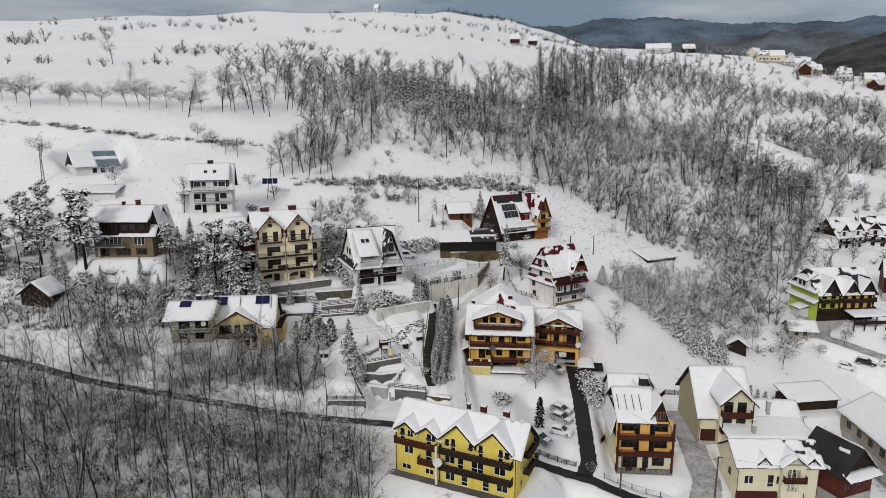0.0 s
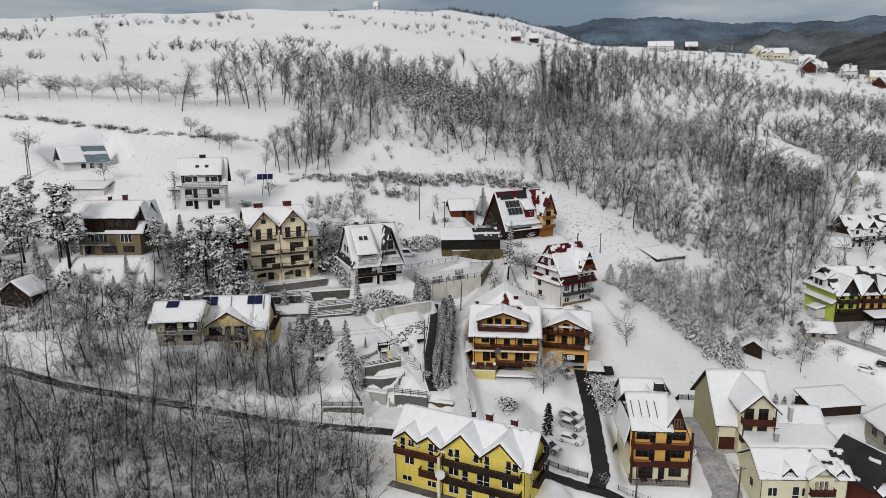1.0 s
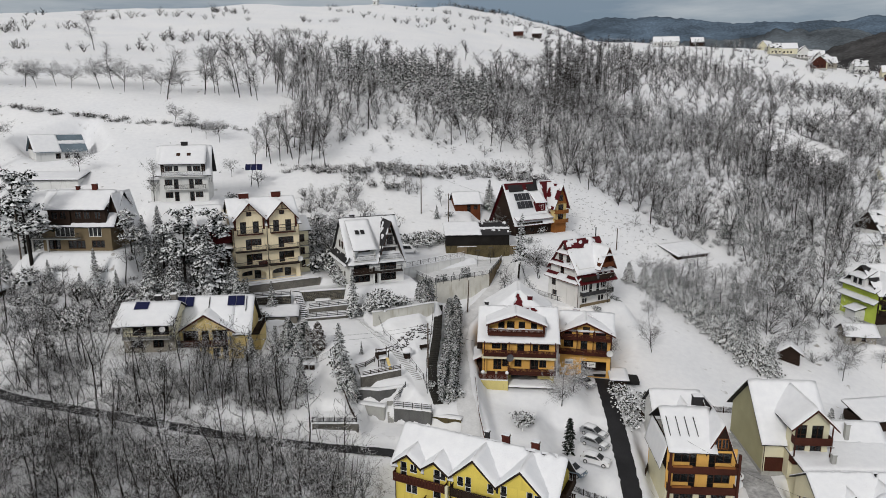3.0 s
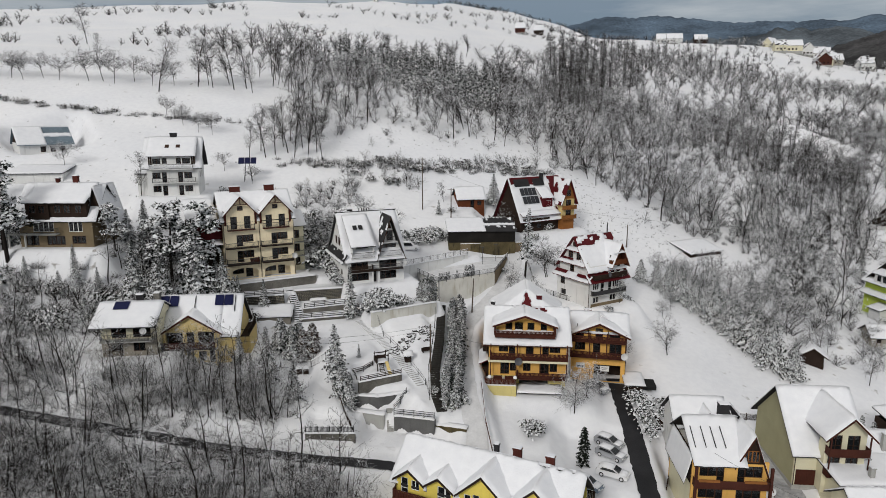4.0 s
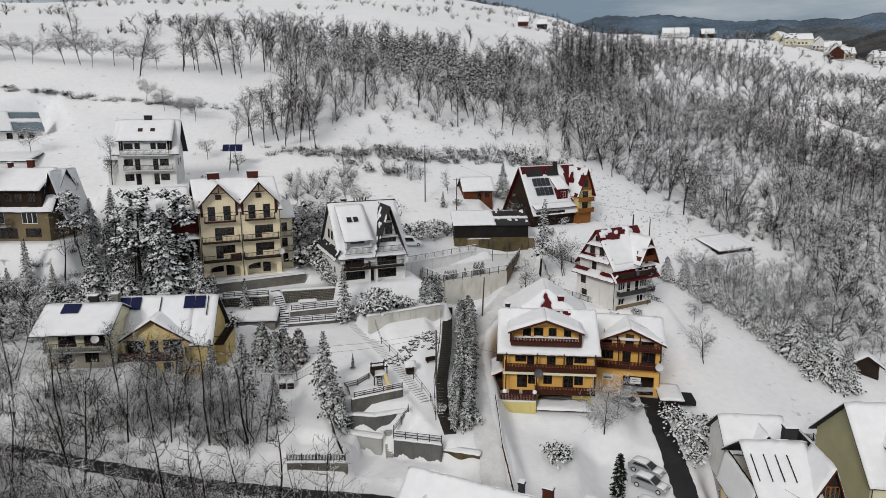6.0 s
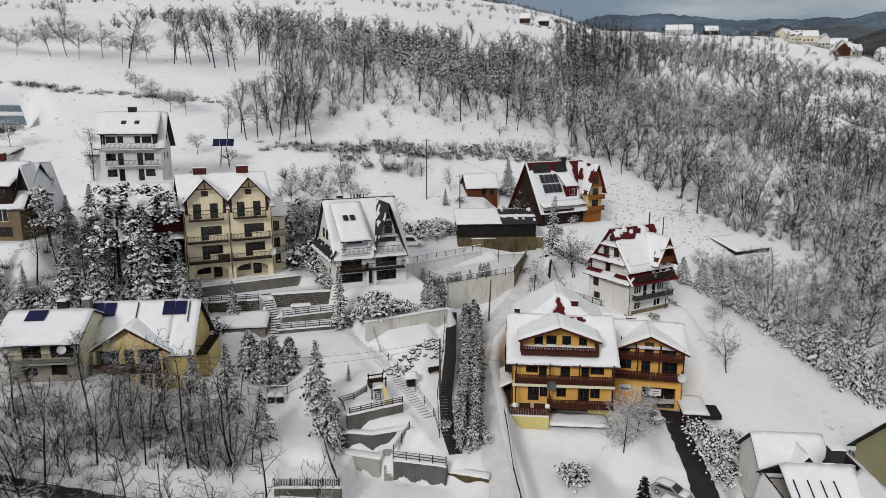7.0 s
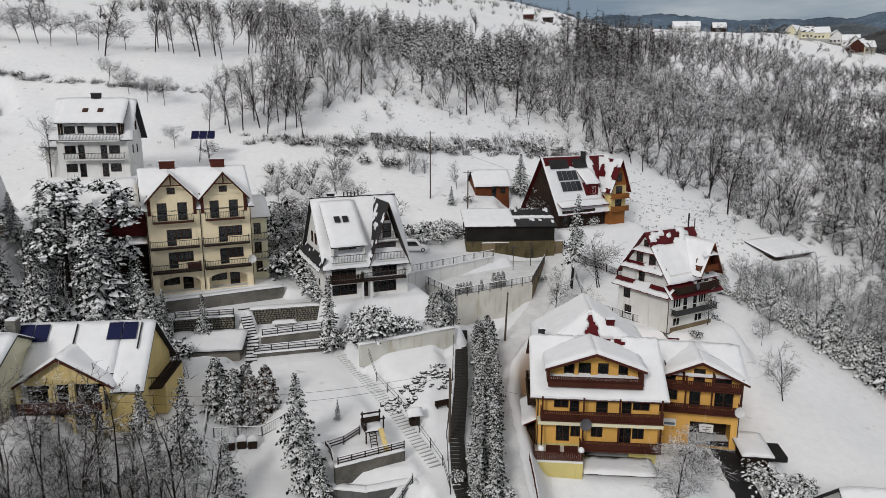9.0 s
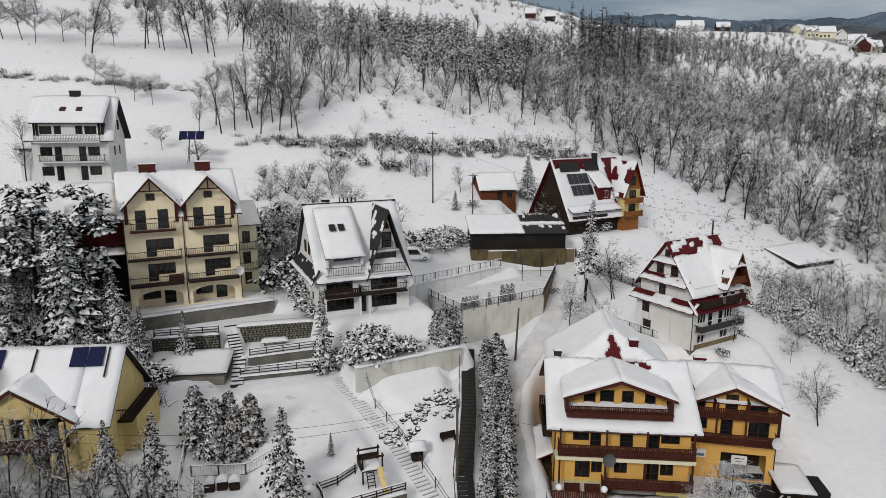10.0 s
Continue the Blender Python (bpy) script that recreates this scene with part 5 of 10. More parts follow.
def pale_yellow_house():
    m, w, d = plot("pale_yellow")
    h = thing("gabled_house", m, "pale yellow house with a broad front gable and roof panels", "house")
    he, hr = 4.6, 9.1
    d2 = d + 1.6
    footing(h, w, d2, 4.0)
    x0, x1 = 0.9, 9.0
    storey(h, "F", w, d2, 0, 2.6, PALE_YELLOW, [(2.2, 0.1, 2.6, 2.0, "door", 2), (5.6, 0.4, 1.4, 1.5), (7.4, 0.1, 1.0, 2.1, "door", 0)], FRAME_BROWN)
    wall(h, "F", w, d2, 2.6, 5.0, PALE_YELLOW, [(1.3, 2.7, 2.5, 2.15), (4.3, 2.7, 1.1, 2.15), (5.9, 2.7, 2.6, 2.15)], at=x0, length=x1 - x0)
    part("loggia_back", boxes((x0 + 0.3, 1.4, 2.6, x1 - 0.3, 1.5, 5.0)), WOOD_DARK, h)
    for a, ww in ((1.5, 2.0), (4.4, 0.9), (6.2, 2.0)):
        window(h, Matrix.Identity(4), a, 2.7, ww, 2.1, FRAME_BROWN, "door", 1 if ww > 1 else 0, inset=1.2)
    wall(h, "F", w, d2, 2.6, he, PALE_YELLOW, at=x1, length=w - x1)
    for side in "LB":
        wall(h, side, w, d2, 0, he, PALE_YELLOW)
    storey(h, "R", w, d2, 0, he, PALE_YELLOW, [(5.0, 1.0, 1.2, 1.4)], FRAME_BROWN)
    ym, kz = d2 / 2, (hr - he) / (d2 / 2)
    for a, b, y, n in ((-0.5, x0 - 0.1, -0.45, 91), (x0 - 0.1, x1 + 0.1, 0.9, 92), (x1 + 0.1, w + 0.5, -0.45, 94)):
        roof_slope(h, (a, y, he + y * kz), (b, y, he + y * kz), (b, ym, hr), (a, ym, hr), ROOF_DARK, seed=n)
    roof_slope(h, (w + 0.5, d2 + 0.9, he - 0.9 * kz), (-0.5, d2 + 0.9, he - 0.9 * kz), (-0.5, ym, hr), (w + 0.5, ym, hr), ROOF_DARK, seed=97)
    for a in (0, w - 0.25):
        bm = bmesh.new()
        prism(bm, ((0.05, he - 0.02), (d2 - 0.05, he - 0.02), (ym, hr - 0.2)), a, a + 0.25, "x")
        part("gable_wall", bm, PALE_YELLOW, h)
    ridge_v(h, x0, x1, -0.1, 4.2, 5.0, 7.6, 0.5, 0.5, ROOF_DARK, 93, gable=PALE_YELLOW, trim=WOOD_RED, back=False)
    balcony(h, Matrix.Identity(4), x0 + 0.5, x1 - 0.3, 2.65, 1.2, WOOD_RED, WOOD_DARK, "slats", 1.0)
    for x in (x0 + 0.6, 4.2, 5.9, x1 - 0.5):
        part("pillar", boxes((x, -1.1, 0, x + 0.25, -0.85, 4.9)), PALE_YELLOW, h)
    k = math.degrees(math.atan2(hr - he, d2 / 2))
    for x in (0.0, 1.35, 7.9, 9.25):
        p = part("solar_panel", boxes((0, -2.5 if x < 1 else -1.9, 0.27, 1.25, -0.15, 0.34)), SOLAR, h)
        p.matrix_local = pose(x, d2 / 2, hr, k, 0, 0)
    for x, y0 in ((5.0, -3.2), (10.8, -2.9)):
        p = part("snow_guard", boxes((0, y0, 0.2, 0.06, -0.2, 0.4)), ROOF_DARK, h)
        p.matrix_local = pose(x, d2 / 2, hr, k, 0, 0)
    chimney(h, -0.35, d2 / 2 - 1.0, 5.5, 10.0, 0.8, 0.9, STONE)
    part("side_bay", boxes((w + 0.01, 3.2, 0.2, w + 1.2, d2, 3.2)), PALE_YELLOW, h)
    balcony(h, face("R", w, d2), 2.2, d2, 3.3, 1.2, WOOD_DARK, WOOD_DARK, "bars", 1.0)
    dish(h, 8.3, -0.6, 3.7, 0.6, DISH_DARK)
    dish(h, 1.1, -1.2, 3.2, 0.5, DISH_DARK)

    m, w, d = plot("grey_flat")
    g = thing("terraced_house", m, "grey-beige two-storey house with low snowy roof", "house")
    footing(g, w, d, 3.0)
    storey(g, "F", w, d, 0, 2.5, GREY, [(1.2, 0.7, 1.6, 1.3), (4.2, 0.7, 1.6, 1.3)], FRAME_BROWN)
    storey(g, "F", w, d, 2.5, 5.0, LIGHT_CREAM, [(1.4, 2.7, 2.0, 2.0, "door", 1), (4.3, 2.7, 2.4, 2.0, "door", 1)], FRAME_BROWN)
    for side in "LRB":
        wall(g, side, w, d, 0, 5.0, LIGHT_CREAM)
    ridge_u(g, -0.6, w + 0.3, -0.8, d, 5.1, 7.0, 0.8, 0.3, ROOF_DARK, 95, gable=LIGHT_CREAM)
    balcony(g, Matrix.Identity(4), 0.2, w - 0.2, 2.55, 1.3, METAL, CONCRETE, "bars", 1.0)
    k = math.degrees(math.atan2(1.9, (d + 0.8) / 2))
    p = part("solar_panel", boxes((0, -1.8, 0.26, 2.0, -0.2, 0.33)), SOLAR, g)
    p.matrix_local = pose(1.4, d / 2 - 0.4, 7.0, k, 0, 0)
    chimney(g, 4.4, d / 2 + 0.3, 6.2, 7.9, 0.9, 0.7, ROOF_DARK)
    dish(g, 6.2, -1.5, 4.1, 0.45)


def tan_house():
    m, w, d = plot("tan_house")
    h = thing("detached_house", m, "weathered tan house with dark dormers and snowy roof", "house")
    he, hr = 5.0, 10.6
    footing(h, w, d, 3.0, STONE)
    storey(h, "F", w, d, 0, 2.5, TAN, [(1.0, 0.3, 2.2, 1.9, "door", 1), (4.6, 0.4, 3.2, 1.6, "window", 3), (9.0, 0.6, 2.4, 1.4, "window", 2)], FRAME_BROWN)
    storey(h, "F", w, d, 2.5, he, TAN, [(2.4, 2.7, 3.6, 1.9, "window", 3), (8.6, 2.7, 2.4, 1.8, "window", 2)], FRAME_WHITE)
    for side in "LRB":
        wall(h, side, w, d, 0, he, TAN)
    ridge_u(h, 0, w, 0, d, he, hr, 0.35, 0.9, ROOF_DARK, 101, gable=WOOD_DARK)
    part("dormer", boxes((1.6, -0.25, he - 0.15, 5.6, 4.0, 8.0)), WOOD_DARK, h)
    part("dormer", boxes((5.62, 0.05, he + 0.1, 12.0, 4.0, 8.0)), WOOD_DARK, h)
    for x in (2.2, 3.8, 6.4, 8.0, 10.0):
        window(h, Matrix.Identity(4), x, he + 1.0, 1.2, 1.4, FRAME_BROWN, inset=-0.41 if x < 5 else -0.11)
    roof_slope(h, (1.2, -0.7, 7.85), (12.3, -0.7, 7.85), (12.3, d / 2, hr + 0.15), (1.2, d / 2, hr + 0.15), ROOF_DARK, seed=103)
    balcony(h, Matrix.Identity(4), -1.6, 7.0, 2.5, 1.4, METAL, CONCRETE, "bars", 1.0)
    for x in (-1.4, 1.4):
        part("pillar", boxes((x, -1.3, 0, x + 0.25, -1.05, 2.34)), CONCRETE, h)
    chimney(h, 5.0, d / 2, 10.0, 11.6, 0.6, 0.6)
    chimney(h, 8.2, d / 2, 10.0, 12.0, 0.9, 0.6)
    ridge_v(h, 11.2, 14.6, 1.5, 8.0, 4.2, 10.4, 0.3, 0.6, ROOF_DARK, 105, gable=WOOD_DARK, back=True)


# ---------------------------------------------------------------- houses by the valley road
def yellow_long_house():
    m, w, d = plot("yellow_long")
    h = thing("apartment_house", m, "long bright yellow house with four front gables and balconies", "house")
    he, hr = 6.4, 10.1
    footing(h, w, d, 4.0, CONCRETE)
    storey(h, "F", w, d, 0, 2.6, YELLOW, [(1.0, 0.5, 1.6, 0.9), (5.0, 0.5, 1.5, 1.0), (8.4, 0.4, 1.6, 1.5), (11.0, 0.1, 1.1, 2.1, "door", 0), (14.4, 0.1, 1.1, 2.1, "door", 0), (16.6, 0.6, 1.8, 1.4)], FRAME_WHITE)
    storey(h, "F", w, d, 2.6, 5.3, YELLOW, [(1.4, 3.2, 1.6, 1.4), (5.1, 2.8, 1.1, 2.1, "door", 0), (8.3, 3.2, 1.7, 1.5), (10.4, 2.75, 1.0, 2.1, "door", 0), (12.6, 2.75, 2.0, 2.1, "door", 1), (16.2, 3.2, 1.8, 1.5)], FRAME_WHITE)
    for a, ln in ((0.0, 0.3), (3.5, 0.5), (7.0, 0.8), (13.1, 0.4), (18.8, w - 18.8)):
        wall(h, "F", w, d, 5.3, he, YELLOW, at=a, length=ln)
    # flat dark strip on the ground along the front
    part("front_strip", boxes((-0.6, -1.6, -1.6, w + 0.6, -0.07, 0.04)), DARK_CONCRETE, h, "dark strip along the house front")
    storey(h, "R", w, d, 0, he, YELLOW, [(2.0, 3.2, 1.2, 1.4), (5.2, 3.2, 1.2, 1.4), (2.0, 0.7, 1.2, 1.2)], FRAME_WHITE)
    wall(h, "L", w, d, 0, he, YELLOW)
    wall(h, "B", w, d, 0, he, YELLOW)
    spans = ((0.2, 3.6, 8.7, [(2.0, 6.0, 1.0, 1.2), (0.7, 5.4, 0.9, 1.9, "door", 0)]), (3.9, 7.1, 8.6, [(5.2, 5.4, 0.9, 1.9, "door", 0), (6.1, 6.0, 0.7, 1.2, "window", 0)]), (7.7, 13.2, 10.0, [(8.3, 5.9, 0.8, 1.3, "window", 0), (9.3, 5.4, 0.8, 2.0, "door", 0), (12.1, 5.9, 0.8, 1.3, "window", 0)]), (13.4, 18.9, 10.0, [(13.7, 5.4, 0.8, 2.0, "door", 0), (16.8, 5.4, 0.8, 2.0, "door", 0), (17.7, 5.9, 0.9, 1.3, "window", 0)]))

    def snow_left(s, t):
        if t < 0.3 and any(x0 < s * (w + 1.6) - 0.8 < x1 for x0, x1, *_ in spans):
            return False
        return not (t > 0.9 and 0.75 < s < 0.98 and noise.noise(Vector((s * 20, t * 4, 1))) > 0.0)
    ridge_u(h, 0, w, 0, d, he, hr, 0.02, 0.8, ROOF_DARK, 111, gable=YELLOW, snow=0.35, keep_front=snow_left)
    for x0, x1, za, doors in spans:
        storey(h, "F", w, d, 5.3, 7.4, YELLOW, doors, FRAME_WHITE, at=x0 + 0.05, length=x1 - x0 - 0.1, inset=-0.03)
        ridge_v(h, x0, x1, -0.03, 4.2, 7.4, za, 0.25, 0.6, ROOF_DARK, int(x0 * 5), gable=YELLOW, trim=WOOD_DARK, back=False, snow=0.3)
    balcony(h, Matrix.Identity(4), 0.2, 7.2, 5.3, 1.1, WOOD_RED, WOOD_RED, "slats", 0.95)
    balcony(h, Matrix.Identity(4), 7.8, 19.2, 5.3, 1.2, WOOD_DARK, WOOD_DARK, "slats", 0.95)
    balcony(h, Matrix.Identity(4), 7.8, 19.2, 2.65, 1.2, WOOD_DARK, WOOD_DARK, "slats", 0.95)
    balcony(h, Matrix.Identity(4), 4.2, 7.4, 2.65, 1.1, WOOD_RED, WOOD_RED, "slats", 0.95)
    part("pillar", boxes((7.3, -1.3, 0, 7.65, -0.9, 6.2)), LIGHT_CREAM, h)
    dish(h, 7.9, -1.6, 4.0, 0.72)
    for x in (0.05, 7.5, w - 0.1):
        downpipe(h, x, -0.1, 0, he - 0.2)
    chimney(h, 12.5, d / 2 + 1.0, 9.0, 11.0, 0.9, 0.6)
    chimney(h, 16.2, d / 2 + 1.0, 9.0, 10.9, 0.9, 0.6)
    chimney(h, 10.0, d / 2 + 1.2, 9.0, 10.8, 0.5, 0.5, ROOF_DARK)
    balcony(h, face("R", w, d), 3.0, d - 0.3, 2.65, 1.0, WOOD_DARK, WOOD_DARK, "slats", 0.95)
    balcony(h, face("R", w, d), 3.0, d - 0.3, 5.3, 1.0, WOOD_DARK, WOOD_DARK, "slats", 0.95)


def timber_tall_house():
    m, w, d = plot("timber_tall")
    h = thing("chalet", m, "orange and timber three-storey chalet with brown balcony bands", "house")
    he = 5.4
    footing(h, w, d, 4.0)
    storey(h, "F", w, d, 0, 3.0, LIGHT_CREAM, [(1.2, 0.2, 2.6, 2.2, "door", 2), (4.6, 0.2, 1.0, 2.2, "door", 0), (6.2, 0.7, 2.0, 1.5, "window", 1)], FRAME_BROWN)
    for z in (3.0, 6.0):
        storey(h, "F", w, d, z, z + 3.0, ORANGE, [(0.9, z + 0.95, 2.1, 1.5, "window", 1), (3.0, z + 0.2, 0.9, 2.2, "door", 0), (5.5, z + 0.2, 0.9, 2.2, "door", 0), (6.4, z + 0.95, 2.1, 1.5, "window", 1)], FRAME_BROWN)
    wall(h, "L", w, d, 0, he, LIGHT_CREAM)
    storey(h, "R", w, d, 0, he, ORANGE, [(2.0, 3.2, 1.2, 1.3)], FRAME_BROWN)
    wall(h, "B", w, d, 0, he, ORANGE)
# saltbox roof: steep to the yard, a broad shed dormer to the road
    roof_slope(h, (w + 0.7, -0.7, 5.2), (w + 0.7, 9.0, 5.2), (7.0, 9.0, 12.8), (7.0, -0.7, 12.8), ROOF_DARK, seed=121, snow=0.3)
    roof_slope(h, (5.0, 4.6, 8.9), (5.0, -0.7, 8.9), (7.0, -0.7, 12.8), (7.0, 4.6, 12.8), ROOF_DARK, seed=122, snow=0.25)
    roof_slope(h, (-0.2, -1.2, 9.0), (6.2, -1.2, 9.0), (6.9, 5.4, 12.4), (-0.2, 5.4, 12.4), ROOF_DARK, seed=123, snow=0.3)
    roof_slope(h, (9.0, d + 0.5, 8.9), (-0.2, d + 0.5, 8.9), (-0.2, 5.4, 12.4), (7.0, 5.4, 12.4), ROOF_DARK, seed=124, snow=0.3)
    roof_slope(h, (-0.75, 9.5, 5.6), (-0.75, 0.4, 5.6), (0.05, 0.4, 9.2), (0.05, 9.5, 9.2), ROOF_DARK, seed=126, snow=0.22)
    part("dormer_wall", boxes((0.12, 0.31, 5.4, 0.4, d - 0.4, 9.2)), WOOD_DARK, h)
    for v0 in (0.0, d - 0.3):
        bm = bmesh.new()
        prism(bm, ((5.1, 8.8), (8.6, 8.8), (7.0, 12.4)), v0 - 0.04, v0 + 0.2)
        part("gable_wall", bm, WOOD_DARK, h)
    bm = bmesh.new()
    for xa, za in ((4.85, 8.6), (w + 0.72, 5.1)):
        prism(bm, ((xa, za), (xa, za - 0.3), (7.0, 12.5), (7.0, 12.8)), -0.78, -0.70)
    part("barge_board", bm, WOOD_RED, h)
    k = math.degrees(math.atan2(3.4, 6.6))
    for x in (0.4, 1.7, 2.9, 4.1):
        p = part("snow_guard", boxes((0, 2.4, 0.25, 0.07, 5.6, 0.42)), ROOF_DARK, h)
        p.matrix_local = pose(x, -1.2, 9.0, k, 0, 0)
    for a, hh in ((6.1, 1.5), (7.0, 1.5)):
        window(h, Matrix.Identity(4), a, 9.1, 0.9, hh, WOOD_HONEY, "window", 1, inset=-0.2)
    for z in (3.0, 6.0):
        balcony(h, Matrix.Identity(4), 0.1, w - 0.1, z, 1.1, WOOD_RED, WOOD_RED, "solid", 0.95)
        part("flower_box", boxes((0.5, -1.3, z + 0.85, 3.0, -1.12, z + 1.15)), WOOD_HONEY, h)
    part("flower_box", boxes((6.0, -1.3, z + 0.85, 8.6, -1.12, z + 1.15)), WOOD_HONEY, h)
    balcony(h, Matrix.Identity(4), 0.0, w, 0.15, 1.8, METAL, CONCRETE, "bars", 0.95)
    for x in (0.3, 2.6):
        part("garden_table", boxes((x + 1.4, -1.4, 0.6, x + 2.4, -0.7, 0.68), (x + 1.5, -1.3, 0.17, x + 1.6, -1.2, 0.6), (x + 2.2, -0.9, 0.17, x + 2.3, -0.8, 0.6)), RED_WALL, h)
    for x in (0.0, 9.0):
        part("pillar", boxes((x, -1.3, 0.15, x + 0.3, -0.95, 8.9)), WOOD_RED, h)
    dish(h, 9.5, -0.8, 4.4, 0.5)
    dish(h, 9.5, -0.8, 5.6, 0.5)
    chimney(h, 5.4, 6.2, 11.5, 13.9, 1.3, 1.0, ROOF_DARK)
    # rear annex
    g = thing("annex_house", pose(31.0, 112.6, -16.4, 0, 0, -4), "low pale annex with snow-covered gable roof", "house")
    W, D = 6.8, 6.4
    footing(g, W, D, 4)
    for side in "FLRB":
        wall(g, side, W, D, 0, 5.4, WHITE)
    ridge_u(g, 0, W, 0, D, 5.4, 8.2, 0.5, 0.5, ROOF_DARK, 127, gable=WHITE)
    ridge_v(g, 2.6, 5.8, -0.3, 3.0, 5.6, 7.5, 0.3, 0.4, ROOF_DARK, 128, gable=WOOD_DARK, back=False)


def olive_house():
    m, w, d = plot("olive")
    h = thing("gabled_house", m, "olive-green house with snowy roof and brown balconies", "house")
    he, hr = 5.4, 11.6
    footing(h, w, d, 4)
    wall(h, "L", w, d, 0, he, OLIVE)
    storey(h, "F", w, d, 0, 2.6, LIGHT_CREAM, [(4.6, 0.2, 1.0, 2.1, "door", 0)], FRAME_BROWN)
    part("garage_door", boxes((0.3, -0.06, 0.05, 3.2, -0.005, 2.3)), WOOD_RED, h, "dark red-brown garage door")
    storey(h, "F", w, d, 2.6, he, LIGHT_CREAM, [], FRAME_BROWN)
    storey(h, "R", w, d, 0, he, OLIVE, [(3.0, 3.2, 1.2, 1.4)], FRAME_BROWN)
    wall(h, "B", w, d, 0, he, OLIVE)
    ridge_u(h, 0, w, 0, d, he, hr, 0.8, 0.7, ROOF_DARK, 131, gable=OLIVE, snow=0.32)
    x0, x1 = 2.7, 8.3
    bay = 1.6
    for z0, z1 in ((0.0, 2.9), (2.9, 5.9), (5.9, 8.7)):
        items = [(4.2, z0 + 0.3, 1.0, 2.1, "door", 0)] if z0 == 0 else [(3.4, z0 + 0.25, 1.6, 2.2, "door", 1), (5.7, z0 + 0.25, 1.6, 2.2, "door", 1)]
        storey(h, "F", w, d, z0, z1, LIGHT_CREAM, items, FRAME_BROWN, at=x0 + 0.2, length=x1 - x0 - 0.4, inset=-bay)
    for x in (x0 + 0.2, x1 - 0.5):
        part("bay_side", boxes((x, -bay + 0.31, 0, x + 0.3, -0.005, 8.7)), LIGHT_CREAM, h)
    ridge_v(h, x0, x1, -bay, 6.2, 8.7, 11.4, 0.5, 1.5, ROOF_DARK, 133, gable=LIGHT_CREAM, trim=WOOD_RED, back=False, snow=0.3)
    for z in (3.0, 6.0):
        balcony(h, pose(0, -bay, 0), x0 + 0.2, x1 - 0.2, z, 1.3, WOOD_RED, WOOD_RED, "solid", 1.0)
        for x in (x0 + 0.25, x1 - 0.4):
            part("post", boxes((x, -bay - 1.25, z + 0.0, x + 0.15, -bay - 1.1, z + 2.7)), WOOD_RED, h)
    downpipe(h, 0.05, -0.1, 0, he)
    # lower side house behind
    g = thing("side_house", m @ pose(w + 0.3, 0.5, -1.0), "olive side house with broad snowy roof", "house")
    W, D = 8.5, 8.5
    footing(g, W, D, 4)
    for side in "FLRB":
        storey(g, side, W, D, 0, 4.2, OLIVE if side == "L" else LIGHT_CREAM, [(2.0, 1.2, 1.2, 1.3)] if side == "F" else [], FRAME_BROWN)
    ridge_u(g, 0, W, -1.0, D, 4.2, 7.4, 0.5, 0.6, ROOF_DARK, 135, gable=OLIVE)
    chimney(g, 3.2, 1.2, 5.6, 8.2, 0.6, 0.6, CONCRETE)


